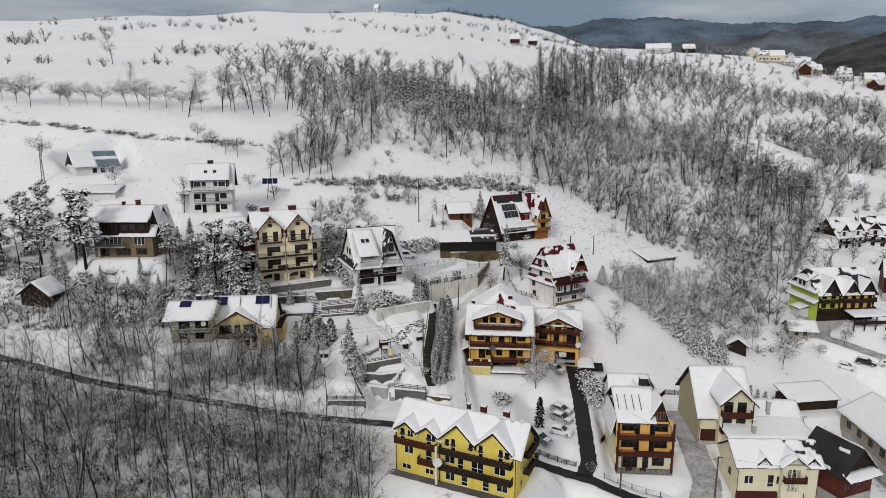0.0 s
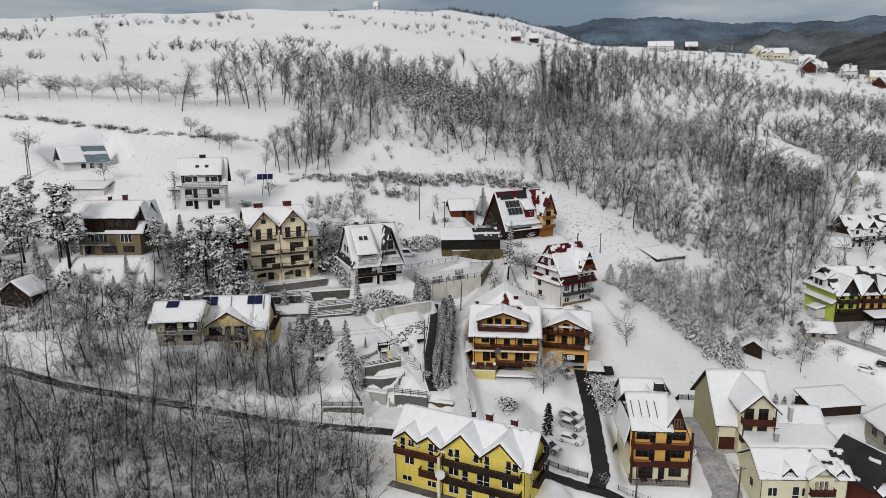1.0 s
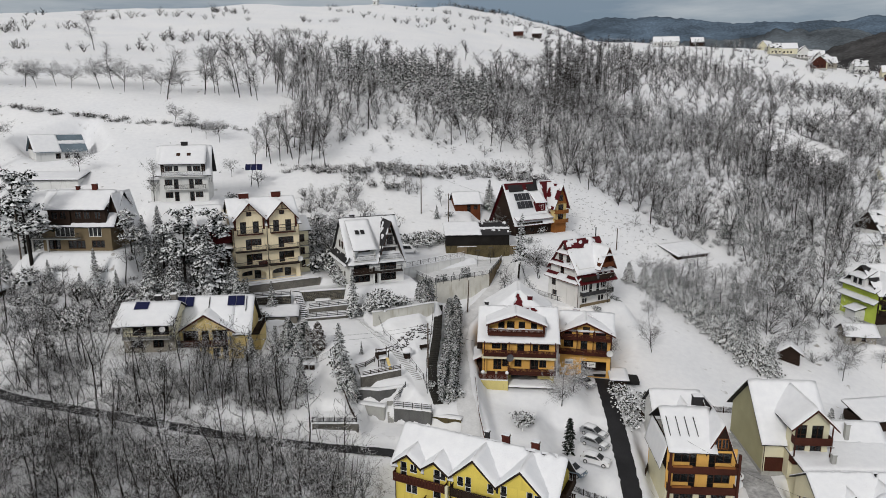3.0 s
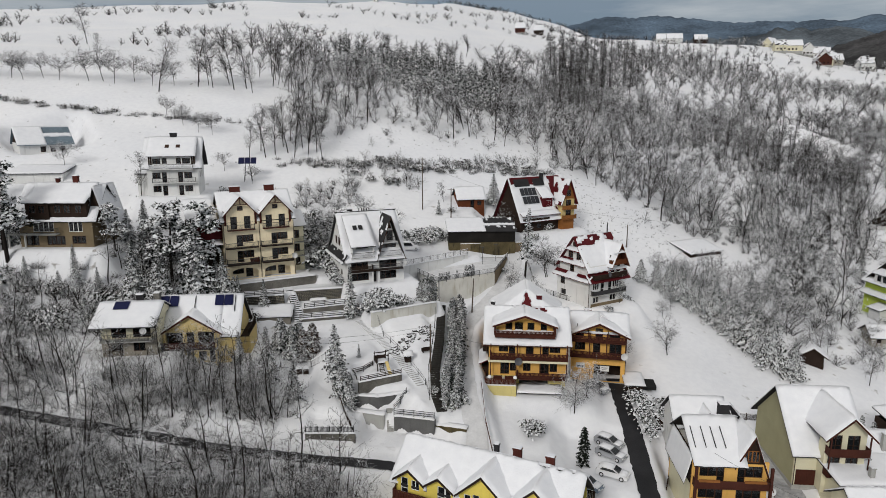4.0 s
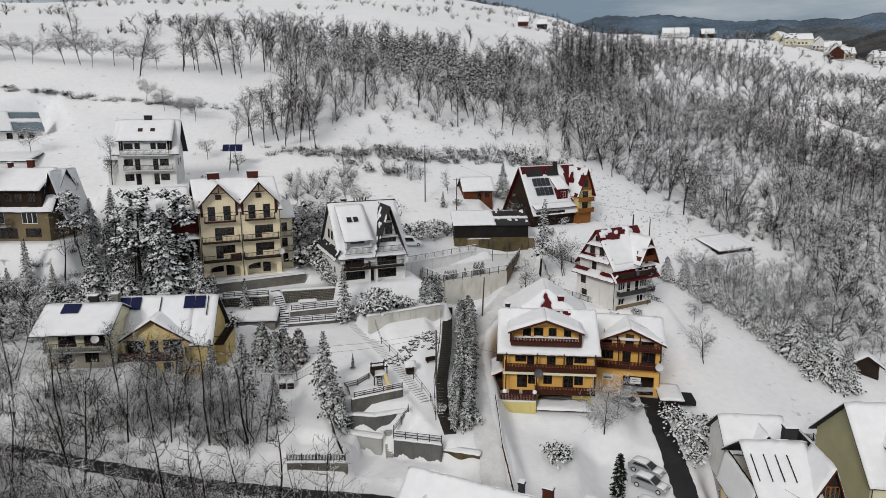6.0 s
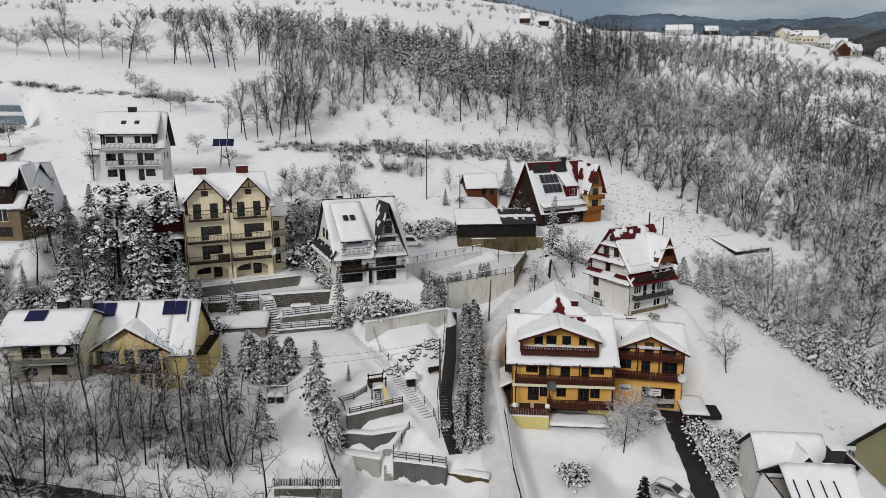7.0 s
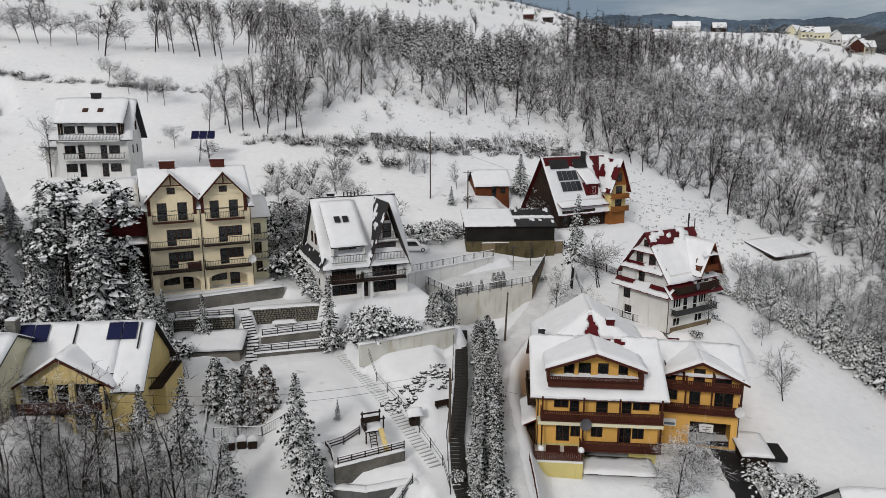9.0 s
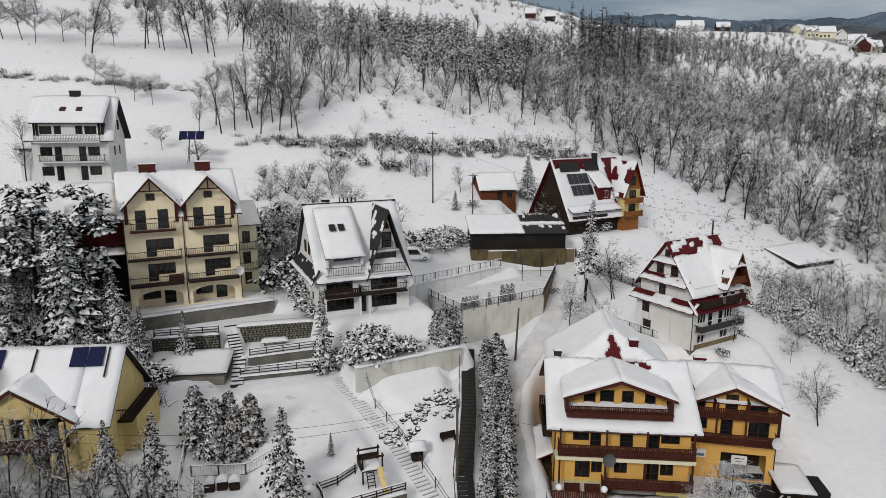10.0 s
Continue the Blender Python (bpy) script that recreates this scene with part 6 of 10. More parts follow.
def cream_low_house():
    m, w, d = plot("cream_low")
    h = thing("detached_house", m, "light cream house with snowy roof and three small gables", "house")
    he, hr = 7.4, 9.7
    footing(h, w, d, 4)
    it = [(1.2, 3.6, 1.5, 1.5), (4.9, 3.1, 1.1, 2.2, "door", 0), (6.3, 3.6, 1.5, 1.5), (9.8, 3.6, 1.5, 1.5)]
    storey(h, "F", w, d, 0, 2.8, LIGHT_CREAM, [(1.2, 0.8, 1.4, 1.3), (6.3, 0.8, 1.4, 1.3), (9.8, 0.8, 1.4, 1.3)], FRAME_WHITE)
    storey(h, "F", w, d, 2.8, he, LIGHT_CREAM, it, FRAME_WHITE)
    for side in "LRB":
        storey(h, side, w, d, 0, he, LIGHT_CREAM, [(3.0, 3.6, 1.2, 1.4)] if side == "L" else [], FRAME_BROWN)
    ridge_u(h, 0, w, 0, d, he, hr, 0.7, 0.6, ROOF_DARK, 141, gable=LIGHT_CREAM, snow=0.3, keep_front=lambda s, t: not (s > 0.6 and t > 0.45 and noise.noise(Vector((s * 9, t * 3, 8))) > 0.12))
    for x0, x1, zb, za in ((3.0, 4.9, 7.6, 8.7), (6.6, 10.4, 7.6, 9.3), (10.8, 12.6, 7.6, 8.6)):
        ridge_v(h, x0, x1, -0.05, 3.5, zb, za, 0.3, 0.5, ROOF_DARK, int(x0 * 9), gable=LIGHT_CREAM, trim=WOOD_DARK, back=False)
        wall(h, "F", w, d, he - 0.3, zb, LIGHT_CREAM, at=x0 + 0.1, length=x1 - x0 - 0.2, inset=-0.05)
        window(h, Matrix.Identity(4), (x0 + x1) / 2 - 0.5, he - 0.2, 1.0, 0.9, FRAME_WHITE, inset=-0.2)
    part("bay", boxes((6.7, -1.0, 0, 10.3, -0.02, 7.5)), LIGHT_CREAM, h)
    for z_, h_ in ((5.4, 1.6), (2.9, 2.0)):
        window(h, Matrix.Identity(4), 7.4, z_, 2.2, h_, FRAME_WHITE, "window", 2, inset=-1.12)
    roof_slope(h, (6.2, -1.6, 7.3), (8.5, -1.6, 9.3), (8.5, 0.2, 9.3), (6.2, 0.2, 7.3), ROOF_DARK, seed=146)
    roof_slope(h, (8.5, -1.6, 9.3), (10.8, -1.6, 7.3), (10.8, 0.2, 7.3), (8.5, 0.2, 9.3), ROOF_DARK, seed=147)
    balcony(h, Matrix.Identity(4) @ pose(0, -1.0, 0), 6.7, 10.3, 5.0, 0.9, WOOD_RED, WOOD_DARK, "slats", 0.95)
    part("plinth_boards", boxes((0.0, -0.06, 0, 6.6, -0.005, 2.4)), WOOD_RED, h, "dark red-brown ground floor cladding")
    for x in (0.1, w - 0.1):
        downpipe(h, x, -0.1, 0, he)
    # flat-roofed part and neighbours with low roofs
    g = thing("side_house", m @ pose(1.5, d + 0.4, 0), "low house part with a snow-laden flat roof", "house")
    part("wall", boxes((0, 0, -3, 14.0, 6.0, 8.0)), LIGHT_CREAM, g)
    roof_slope(g, (-0.6, -0.5, 8.1), (14.6, -0.5, 8.1), (14.6, 6.4, 8.9), (-0.6, 6.4, 8.9), ROOF_DARK, seed=145, snow=0.3)
    chimney(g, 4.2, 1.0, 8.0, 9.9, 0.6, 0.6, CONCRETE)


def plain_house(name, label, m, w, d, he, hr, mat, roof, axis, windows_f=(), windows_l=(), windows_r=(), seed=0, frame_mat=None, balc=(), gable=None, keep=None, snow=0.25, dormers=(), base=None):
    """A smaller or farther house with its walls, roof, windows and balconies."""
    h = thing(name, m, label, "house" if "house" in name or "cottage" in name else "shed")
    footing(h, w, d, 3.0, base or (mat if mat in (WOOD_DARK, WOOD_HONEY) else None))
    fm = frame_mat or FRAME_BROWN
    for side, it in (("F", windows_f), ("L", windows_l), ("R", windows_r), ("B", ())):
        storey(h, side, w, d, 0, he, mat, list(it), fm)
    if axis == "u":
        ridge_u(h, 0, w, 0, d, he, hr, 0.6, 0.5, roof, seed, gable=gable or mat, keep_front=keep, snow=snow)
    elif axis == "v":
        ridge_v(h, 0, w, 0, d, he, hr, 0.6, 0.6, roof, seed, gable=gable or mat, keep_left=keep, snow=snow, trim=WOOD_DARK)
    else:
        roof_slope(h, (-0.4, -0.5, he), (w + 0.4, -0.5, he), (w + 0.4, d + 0.4, hr), (-0.4, d + 0.4, hr), roof, seed=seed, keep=keep, snow=snow)
    for side, a, b, z, rail in balc:
        balcony(h, face(side, w, d), a, b, z, 1.1, rail, WOOD_DARK, "slats", 0.95)
    for x0, x1, zb, za in dormers:
        ridge_v(h, x0, x1, -0.05, d * 0.4, zb, za, 0.3, 0.5, roof, seed + int(x0), gable=gable or mat, trim=WOOD_DARK, back=False)
        wall(h, "F", w, d, he, zb, mat, at=x0 + 0.1, length=x1 - x0 - 0.2, inset=-0.05)
        window(h, Matrix.Identity(4), (x0 + x1) / 2 - 0.6, he + 0.1, 1.2, 1.5, fm, inset=-0.2)
    return h


def row(a, step, n, z, w, h, kind="window"):
    return [(a + k * step, z, w, h, kind, 1) for k in range(n)]


cream_twin_house()
a_frame_house()
red_white_house()
orange_guest_house()
white_block_house()
chalet_house()
pale_yellow_house()
tan_house()
yellow_long_house()
timber_tall_house()
olive_house()
cream_low_house()



def green_house():
    m, w, d = plot("green")
    m, w, d = m @ face("R", w, d), d, w
    h = thing("guest_house", m, "lime green and ochre house with dark timber gables and balconies", "house")
    he, hr = 7.4, 12.4
    footing(h, w, d, 4)
    part("plinth", boxes((0.1, -0.05, 0, w - 0.1, -0.004, 2.4)), WOOD_DARK, h, "dark timber-clad ground floor")
    for z0, z1 in ((0, 2.6), (2.6, 5.0), (5.0, he)):
        storey(h, "F", w, d, z0, z1, GREEN, [(1.0, z0 + 0.7, 1.3, 1.4), (3.4, z0 + 0.7, 1.3, 1.4)], FRAME_BROWN, at=0.0, length=5.8)
        storey(h, "F", w, d, z0, z1, ORANGE, [(6.8 + 2.2 * k, z0 + 0.5, 1.2, 1.7) for k in range(4)], FRAME_BROWN, at=5.8, length=w - 5.8)
        part("corner_boards", boxes((0.0, -0.12, z0, 0.35, -0.06, z1), (5.5, -0.12, z0, 6.1, -0.06, z1), (w - 0.4, -0.12, z0, w, -0.06, z1)), WOOD_DARK, h)
    storey(h, "L", w, d, 0, he, GREEN, [(2.0, 4.0, 1.2, 1.4)], FRAME_BROWN)
    for side in "RB":
        wall(h, side, w, d, 0, he, GREEN)
    ridge_u(h, 0, w, 0, d, he, hr, 0.7, 0.6, ROOF_DARK, 151, keep_front=patchy(4, 0.2), gable=WOOD_DARK, snow=0.28)
    for x0, x1, za, g in ((0.6, 5.2, 11.2, WOOD_DARK), (6.4, 10.4, 10.6, WOOD_DARK), (10.9, 14.9, 10.6, WOOD_DARK)):
        ridge_v(h, x0, x1, -0.3, d * 0.45, he, za, 0.4, 0.8, ROOF_DARK, int(x0 * 7), gable=g, trim=WOOD_DARK, back=False)
        window(h, Matrix.Identity(4), (x0 + x1) / 2 - 0.7, he + 0.1, 1.4, 1.5, FRAME_BROWN, inset=-0.46)
    for z in (2.6, 5.0):
        balcony(h, Matrix.Identity(4), 0.3, 5.6, z, 1.1, WOOD_DARK, WOOD_DARK, "slats", 0.95)
        balcony(h, Matrix.Identity(4), 6.2, w, z, 1.1, WOOD_DARK, WOOD_DARK, "slats", 0.95)
    # skirts of snow along the gable end, its white dormer and glazed porch
    for z in (4.6, 7.3):
        roof_slope(h, (-1.1, d + 0.3, z), (-1.1, -0.3, z), (0.0, -0.3, z + 0.8), (0.0, d + 0.3, z + 0.8), ROOF_DARK, seed=int(z * 9), snow=0.25)
    part("dormer_wall", boxes((-0.9, 3.4, 7.7, -0.02, 7.8, 10.0)), WHITE, h)
    for y in (4.3, 5.9):
        part("dormer_window", boxes((-0.96, y, 8.1, -0.91, y + 1.0, 9.6)), GLASS, h)
    roof_slope(h, (-1.4, 8.2, 9.7), (-1.4, 3.0, 9.7), (1.5, 3.0, 11.6), (1.5, 8.2, 11.6), ROOF_DARK, seed=158, snow=0.25)
    part("porch", boxes((-2.4, 3.2, 0, -0.05, 6.4, 2.4)), DISH, h, "pale glazed entrance porch")
    roof_slope(h, (-2.8, 6.8, 2.4), (-2.8, 2.8, 2.4), (-0.05, 2.8, 3.2), (-0.05, 6.8, 3.2), ROOF_DARK, seed=159, snow=0.22)
    v = thing("veranda", m @ pose(7.0, -4.4, 0), "dark timber veranda with a snow-covered roof", "shelter")
    for x in (0.1, 3.0, 6.0, 8.8):
        part("post", boxes((x, 0, -1.5, x + 0.2, 0.2, 2.3)), WOOD_DARK, v)
    part("railing_board", boxes((0.1, 0.05, 0.1, 9.0, 0.15, 1.0)), WOOD_DARK, v)
    roof_slope(v, (-0.4, -0.4, 2.3), (9.4, -0.4, 2.3), (9.4, 3.6, 3.0), (-0.4, 3.6, 3.0), ROOF_DARK, seed=160, snow=0.22)


green_house()
m, w, d = plot("white_far")
plain_house("white_house", "white gabled house with dark timber gables and a steep snowy roof", m @ face("R", w, d), d, w, 5.2, 11.0, WHITE, ROOF_DARK, "u", row(1.0, 3.0, 4, 0.8, 1.3, 1.4) + row(1.0, 3.0, 4, 3.1, 1.3, 1.6), row(2, 3.4, 2, 1.0, 1.4, 1.4), (), 155, gable=WOOD_DARK, keep=patchy(3, 0.3), balc=(("F", 0.3, d - 0.3, 2.7, WOOD_DARK),), dormers=((0.8, 4.6, 7.2, 9.6), (7.0, 11.2, 7.2, 9.6)))
m, w, d = plot("upper_far")
plain_house("small_house", "pale house with steep snowy roof among trees", m, w, d, 4.0, 10.2, LIGHT_CREAM, ROOF_DARK, "u", row(1.0, 2.6, 2, 1.0, 1.3, 1.4), row(3, 3, 2, 1.0, 1.2, 1.3), (), 157)
m, w, d = plot("blue_roof")
plain_house("cottage", "low white cottage with blue-grey metal roof partly bare", m @ pose(-2.5, 0, 0), w + 2.5, d, 2.9, 6.6, WHITE, ROOF_BLUE, "u", row(4.5, 2.2, 3, 0.6, 1.2, 1.4), (), row(3, 3, 2, 0.8, 1.2, 1.2), 159, gable=WOOD_DARK, keep=lambda s, t: s < 0.5 or (0.45 < t < 0.6))


def at_ground(x, y, yaw, dz=0.0):
    return pose(x, y, gz(x, y) + dz, 0, 0, yaw)


plain_house("garden_shed", "shed below the cottage with a broad snowy roof", at_ground(-101, 176, 8), 12, 7, 2.4, 3.6, WHITE, ROOF_DARK, "m", (), (), (), 161)
plain_house("white_house", "white house with steep roof and dark gable beside the road", pose(152, 236, -9, 0, 0, -30), 10, 11, 5.0, 11, WHITE, ROOF_DARK, "u", row(1, 3, 3, 0.8, 1.3, 1.4) + row(1, 3, 3, 3.0, 1.3, 1.4), (), (), 163, gable=WOOD_DARK, balc=(("F", 0.3, 9.7, 2.7, WOOD_DARK),), dormers=((3.0, 7.0, 7.0, 9.4),), keep=patchy(6, 0.25))
plain_house("cottage", "low white cottage with a snow-covered roof", pose(126, 226, -9.5, 0, 0, -20), 11, 7, 3.0, 5.4, WHITE, ROOF_DARK, "u", row(1, 3, 3, 0.8, 1.3, 1.2), (), (), 165)
plain_house("red_house", "dark red house with a snowy gable roof", pose(132, 190, -13.5, 0, 0, -25), 9, 9, 5.4, 9.5, RED_WALL, ROOF_DARK, "u", row(1, 3, 3, 0.8, 1.3, 1.4) + row(1, 3, 3, 3.2, 1.3, 1.4), (), (), 167, balc=(("F", 0.2, 8.8, 2.8, WOOD_DARK),))
plain_house("timber_shed", "dark open-fronted timber shed with a thick snow roof", pose(69.3, 121.4, -18.7, 0, 0, 8), 10.2, 5.0, 2.2, 3.6, WOOD_DARK, ROOF_DARK, "m", (), (), (), 169)
plain_house("long_house", "long grey outbuilding with a broad snowy roof", pose(76.4, 101.0, -20.0, 0, 0, -3), 11, 17, 3.6, 7.0, GREY, ROOF_DARK, "v", (), row(2, 3.5, 4, 0.9, 1.6, 1.5), (), 171)
h_ = plain_house("barn_house", "brick-red and dark timber cottage with a bare dark roof", pose(63.4, 94.4, -20.6, 0, 0, 21), 7.0, 7.6, 4.4, 8.2, BRICK_RED, ROOF_DARK, "v", row(1, 2.6, 2, 0.9, 1.3, 1.3), (), (), 173, gable=WOOD_DARK, keep=lambda s, t: noise.noise(Vector((s * 3, t * 5, 2))) > 0.42)
roof_slope(h_, (-0.2, -1.6, 3.6), (7.2, -1.6, 3.6), (7.2, -0.05, 4.3), (-0.2, -0.05, 4.3), ROOF_DARK, seed=174, snow=0.25)
plain_house("timber_cabin", "red-brown log cabin with snow on its roof", pose(1.9, 192.0, gz(4, 191.4) - 0.1, 0, 0, 12), 6.8, 5.4, 3.0, 5.3, LOG_RED, ROOF_DARK, "u", [(3.2, 0.2, 1.0, 2.1, "door", 0), (5.0, 0.9, 1.1, 1.1, "window", 1)], (), (), 177, base=LOG_RED)
plain_house("open_timber_shed", "long dark timber shed with snow and bare panels on its roof", pose(-0.6, 171.5, 3.2, 0, 0, 4.5), 15.0, 6.0, 2.6, 4.4, WOOD_BLACK, ROOF_DARK, "m", (), (), (), 179, base=DAMP_WALL, keep=lambda s, t: s < 0.54 or abs(t - 0.5) < 0.05 or noise.noise(Vector((s * 14, t * 8, 1))) > 0.42)
plain_house("garden_shed", "open shed under a flat blanket of snow", pose(60.3, 188.3, -5.4, 0, 0, 27), 11.1, 6.5, 2.3, 4.2, WOOD_DARK, ROOF_DARK, "m", (), (), (), 181)
plain_house("timber_shed", "weathered timber hut with a snowy gable roof", pose(-84.9, 127.2, gz(-82, 129), 0, 0, -7.7), 6.2, 4.8, 1.9, 4.2, WOOD_DARK, ROOF_DARK, "v", (), (), (), 183)
plain_house("garden_shed", "pale garden shed with a snowy roof", pose(87.0, 156.5, gz(89, 158), 0, 0, -10), 6.0, 5.0, 2.4, 4.0, GREY, ROOF_DARK, "u", row(1, 2, 2, 0.8, 0.9, 0.9), (), (), 185)
plain_house("timber_shed", "small dark hut with snow on its roof", pose(67.6, 147.6, gz(69, 148), 0, 0, -20), 4.0, 3.4, 1.9, 3.3, WOOD_DARK, ROOF_DARK, "v", (), (), (), 187)
plain_house("garden_shed", "flat-roofed garden shed below the cream house", pose(-36.0, 134.2, -3.95, 0, 0, 8), 7.8, 4.0, 1.6, 2.3, GREY, ROOF_DARK, "m", (), (), (), 189)
plain_house("car_port", "small car port with a snowy roof beside the drive", pose(28.4, 128.6, gz(29.5, 130) - 0.1, 0, 0, -8), 2.6, 4.0, 1.7, 2.0, WOOD_DARK, ROOF_DARK, "m", (), (), (), 191)


# ---------------------------------------------------------------- roads, walls, fences, steps
def strip(name, pts, half, material, label, up=0.10, n=4, step=0.8, ragged=0.12, seed=0):
    """A road surface along the points, a little above the ground it follows."""
    rng = random.Random(seed)
    P = []
    for a, b in zip(pts, pts[1:]):
        k = max(1, int(math.hypot(b[0] - a[0], b[1] - a[1]) / step))
        P += [(a[0] + (b[0] - a[0]) * i / k, a[1] + (b[1] - a[1]) * i / k) for i in range(k)]
    P.append(pts[-1][:2])
    P = [P[0]] + [((P[i - 1][0] + P[i][0] * 2 + P[i + 1][0]) / 4, (P[i - 1][1] + P[i][1] * 2 + P[i + 1][1]) / 4) for i in range(1, len(P) - 1)] + [P[-1]]
    V = []
    for i, (x, y) in enumerate(P):
        a, b = P[max(i - 1, 0)], P[min(i + 1, len(P) - 1)]
        L = math.hypot(b[0] - a[0], b[1] - a[1])
        sx, sy = -(b[1] - a[1]) / L, (b[0] - a[0]) / L
        for k in range(n + 1):
            h = half * (2 * k / n - 1) + (rng.uniform(-ragged, ragged) if k in (0, n) else 0)
            V.append((x + sx * h, y + sy * h, gz(x + sx * h, y + sy * h) + up))
    me = np_mesh(name, V, grid_faces(n + 1, len(P)), [material], smooth=True)
    return tagged(new(name, me), label, name.split("_")[-1] if name != "drive" else "drive", kind="structure")


for k, (name, mat_, half, label) in enumerate((("valley_road", ASPHALT, 1.1, "narrow wet asphalt road cleared between snow banks"), ("drive", ASPHALT, 1.35, "steep black asphalt drive cleared of snow"), ("lane", TRODDEN, 1.5, "lane under trodden snow"), ("yard", SLUSH, 2.3, "yard with wheel tracks in grey slush"), ("side_road", SLUSH, 2.0, "village side road under slush"))):
    strip(name, PATHS[name][0], half, mat_, label, seed=k)


def run_wall(name, a, b, top, high, material, label, th=0.35, cap=True, top_b=None, category="wall"):
    """A free-standing or retaining wall from a to b with a cap of snow."""
    L = math.hypot(b[0] - a[0], b[1] - a[1])
    t2 = top if top_b is None else top_b
    e = thing(name, pose(a[0], a[1], 0, 0, 0, math.degrees(math.atan2(b[1] - a[1], b[0] - a[0]))), label, category)
    bm = bmesh.new()
    prism(bm, ((0, top - high), (L, t2 - high), (L, t2), (0, top)), 0, th)
    part("wall_body", bm, material, e)
    if cap:
        part("snow", slab((-0.05, -0.08, top), (L + 0.05, -0.08, t2), (L + 0.05, th + 0.1, t2), (-0.05, th + 0.1, top), 0.16, cell=0.5, seed=int(abs(a[0]) * 7)), SNOW, e)
    return e


def stone_wall(a, b, top, high, label, courses=5):
    """A field-stone wall of single stones."""
    e = run_wall("stone_wall", a, b, top, high, MORTAR, label, th=1.2)
    L = math.hypot(b[0] - a[0], b[1] - a[1])
    rng = random.Random(int(L * 100))
    shapes = []
    for k in range(5):
        bm = bmesh.new()
        bmesh.ops.create_icosphere(bm, subdivisions=1, radius=0.5)
        for v in bm.verts:
            v.co *= rng.uniform(0.75, 1.1)
            v.co.y *= 0.35
        shapes.append(finish(bm, "stone", PALE_STONE if k % 3 else STONE))
    for c in range(courses):
        x = rng.uniform(0, 0.2)
        while x < L - 0.3:
            w = rng.uniform(0.26, 0.5)
            o = new("stone", shapes[rng.randrange(5)])
            o.parent = e
            o.matrix_local = pose(x + w / 2, 0.02, top - high + (c + 0.5) * high / courses, rng.uniform(-10, 10), rng.uniform(-25, 25), 0) @ Matrix.Diagonal((w * 1.05, 0.5, high / courses * 1.05, 1))
            x += w
    return e


POST = {}


def fence(name, pts, high, material, label, style="bars", gap=2.0, base=None, snow=True):
    """A fence along points: single posts, rails and infill, on the ground or at a given height."""
    e = thing(name, pose(pts[0][0], pts[0][1], 0), label, "fence")
    ox, oy = pts[0][:2]
    fill, runs = bmesh.new(), []
    key = (high, material.name)
    if key not in POST:
        POST[key] = finish(boxes((-0.05, -0.05, -0.3, 0.05, 0.05, high + 0.04)), "post", material)
    for a, b in zip(pts, pts[1:]):
        L = math.hypot(b[0] - a[0], b[1] - a[1])
        n = max(1, round(L / gap))
        q = []
        for i in range(n + 1):
            x, y = a[0] + (b[0] - a[0]) * i / n, a[1] + (b[1] - a[1]) * i / n
            z = gz(x, y) if base is None else base + (b[2] - base) * i / n if len(b) > 2 else base
            q.append(Vector((x - ox, y - oy, z)))
            o = new("post", POST[key])
            o.parent = e
            o.matrix_local = Matrix.Translation(q[-1])
        runs += q if not runs else q[1:]
        up = Vector((0, 0, 1))
        for p, r in zip(q, q[1:]):
            heights = {"bars": (0.12, 0.97), "boards": (0.3, 0.62, 0.95), "slats": (0.2, 0.85), "mesh": (0.05, 0.98), "tube": (0.5, 0.97)}[style]
            if style in ("bars", "slats", "mesh"):
                m_ = max(2, int((r - p).length / (0.16 if style == "slats" else 0.22)))
                for j in range(m_):
                    c = p.lerp(r, (j + 0.5) / m_)
                    rod(fill, c + up * 0.05, c + up * high * 0.97, {"slats": 0.05, "bars": 0.014, "mesh": 0.009}[style], 3)
    for hh in heights:
        bm = bmesh.new()
        pipe(bm, [p + up * high * hh for p in runs], 0.06 if style == "boards" else 0.028)
        part("rail", bm, material, e)
    if len(fill.verts):
        tagged(part("infill", fill, material, e), kind="stuff")
    else:
        fill.free()
    if snow:
        bm = bmesh.new()
        pipe(bm, [p + up * (high * heights[-1] + 0.06) for p in runs], 0.055)
        part("snow", bm, SNOW, e)
    return e


STEP = {}


def steps(name, a, b, n, width, material, label, snow=0.0, follow=False):
    """A flight of single treads from a down to b."""
    e = thing(name, pose(*a, 0, 0, math.degrees(math.atan2(b[1] - a[1], b[0] - a[0]))), label, "steps")
    L, dz = math.hypot(b[0] - a[0], b[1] - a[1]), b[2] - a[2]
    run = L / n
    key = (round(run, 2), width, material.name)
    if key not in STEP:
        STEP[key] = finish(boxes((0, -width / 2, -0.7, run - 0.04, width / 2, 0.0)), "tread", material), finish(boxes((-0.02, -width / 2 + 0.01, 0.003, run - 0.09, width / 2 - 0.01, snow or 0.01)), "snow", SNOW)
    for i in range(n):
        o = new("tread", STEP[key][0])
        o.parent = e
        f = (i + 0.5) / n
        o.matrix_local = pose(i * run, 0, (gz(a[0] + (b[0] - a[0]) * f, a[1] + (b[1] - a[1]) * f) - a[2] + 0.05) if follow else dz * f + 0.1)
        if snow:
            s = new("snow", STEP[key][1])
            s.parent = o
    return e


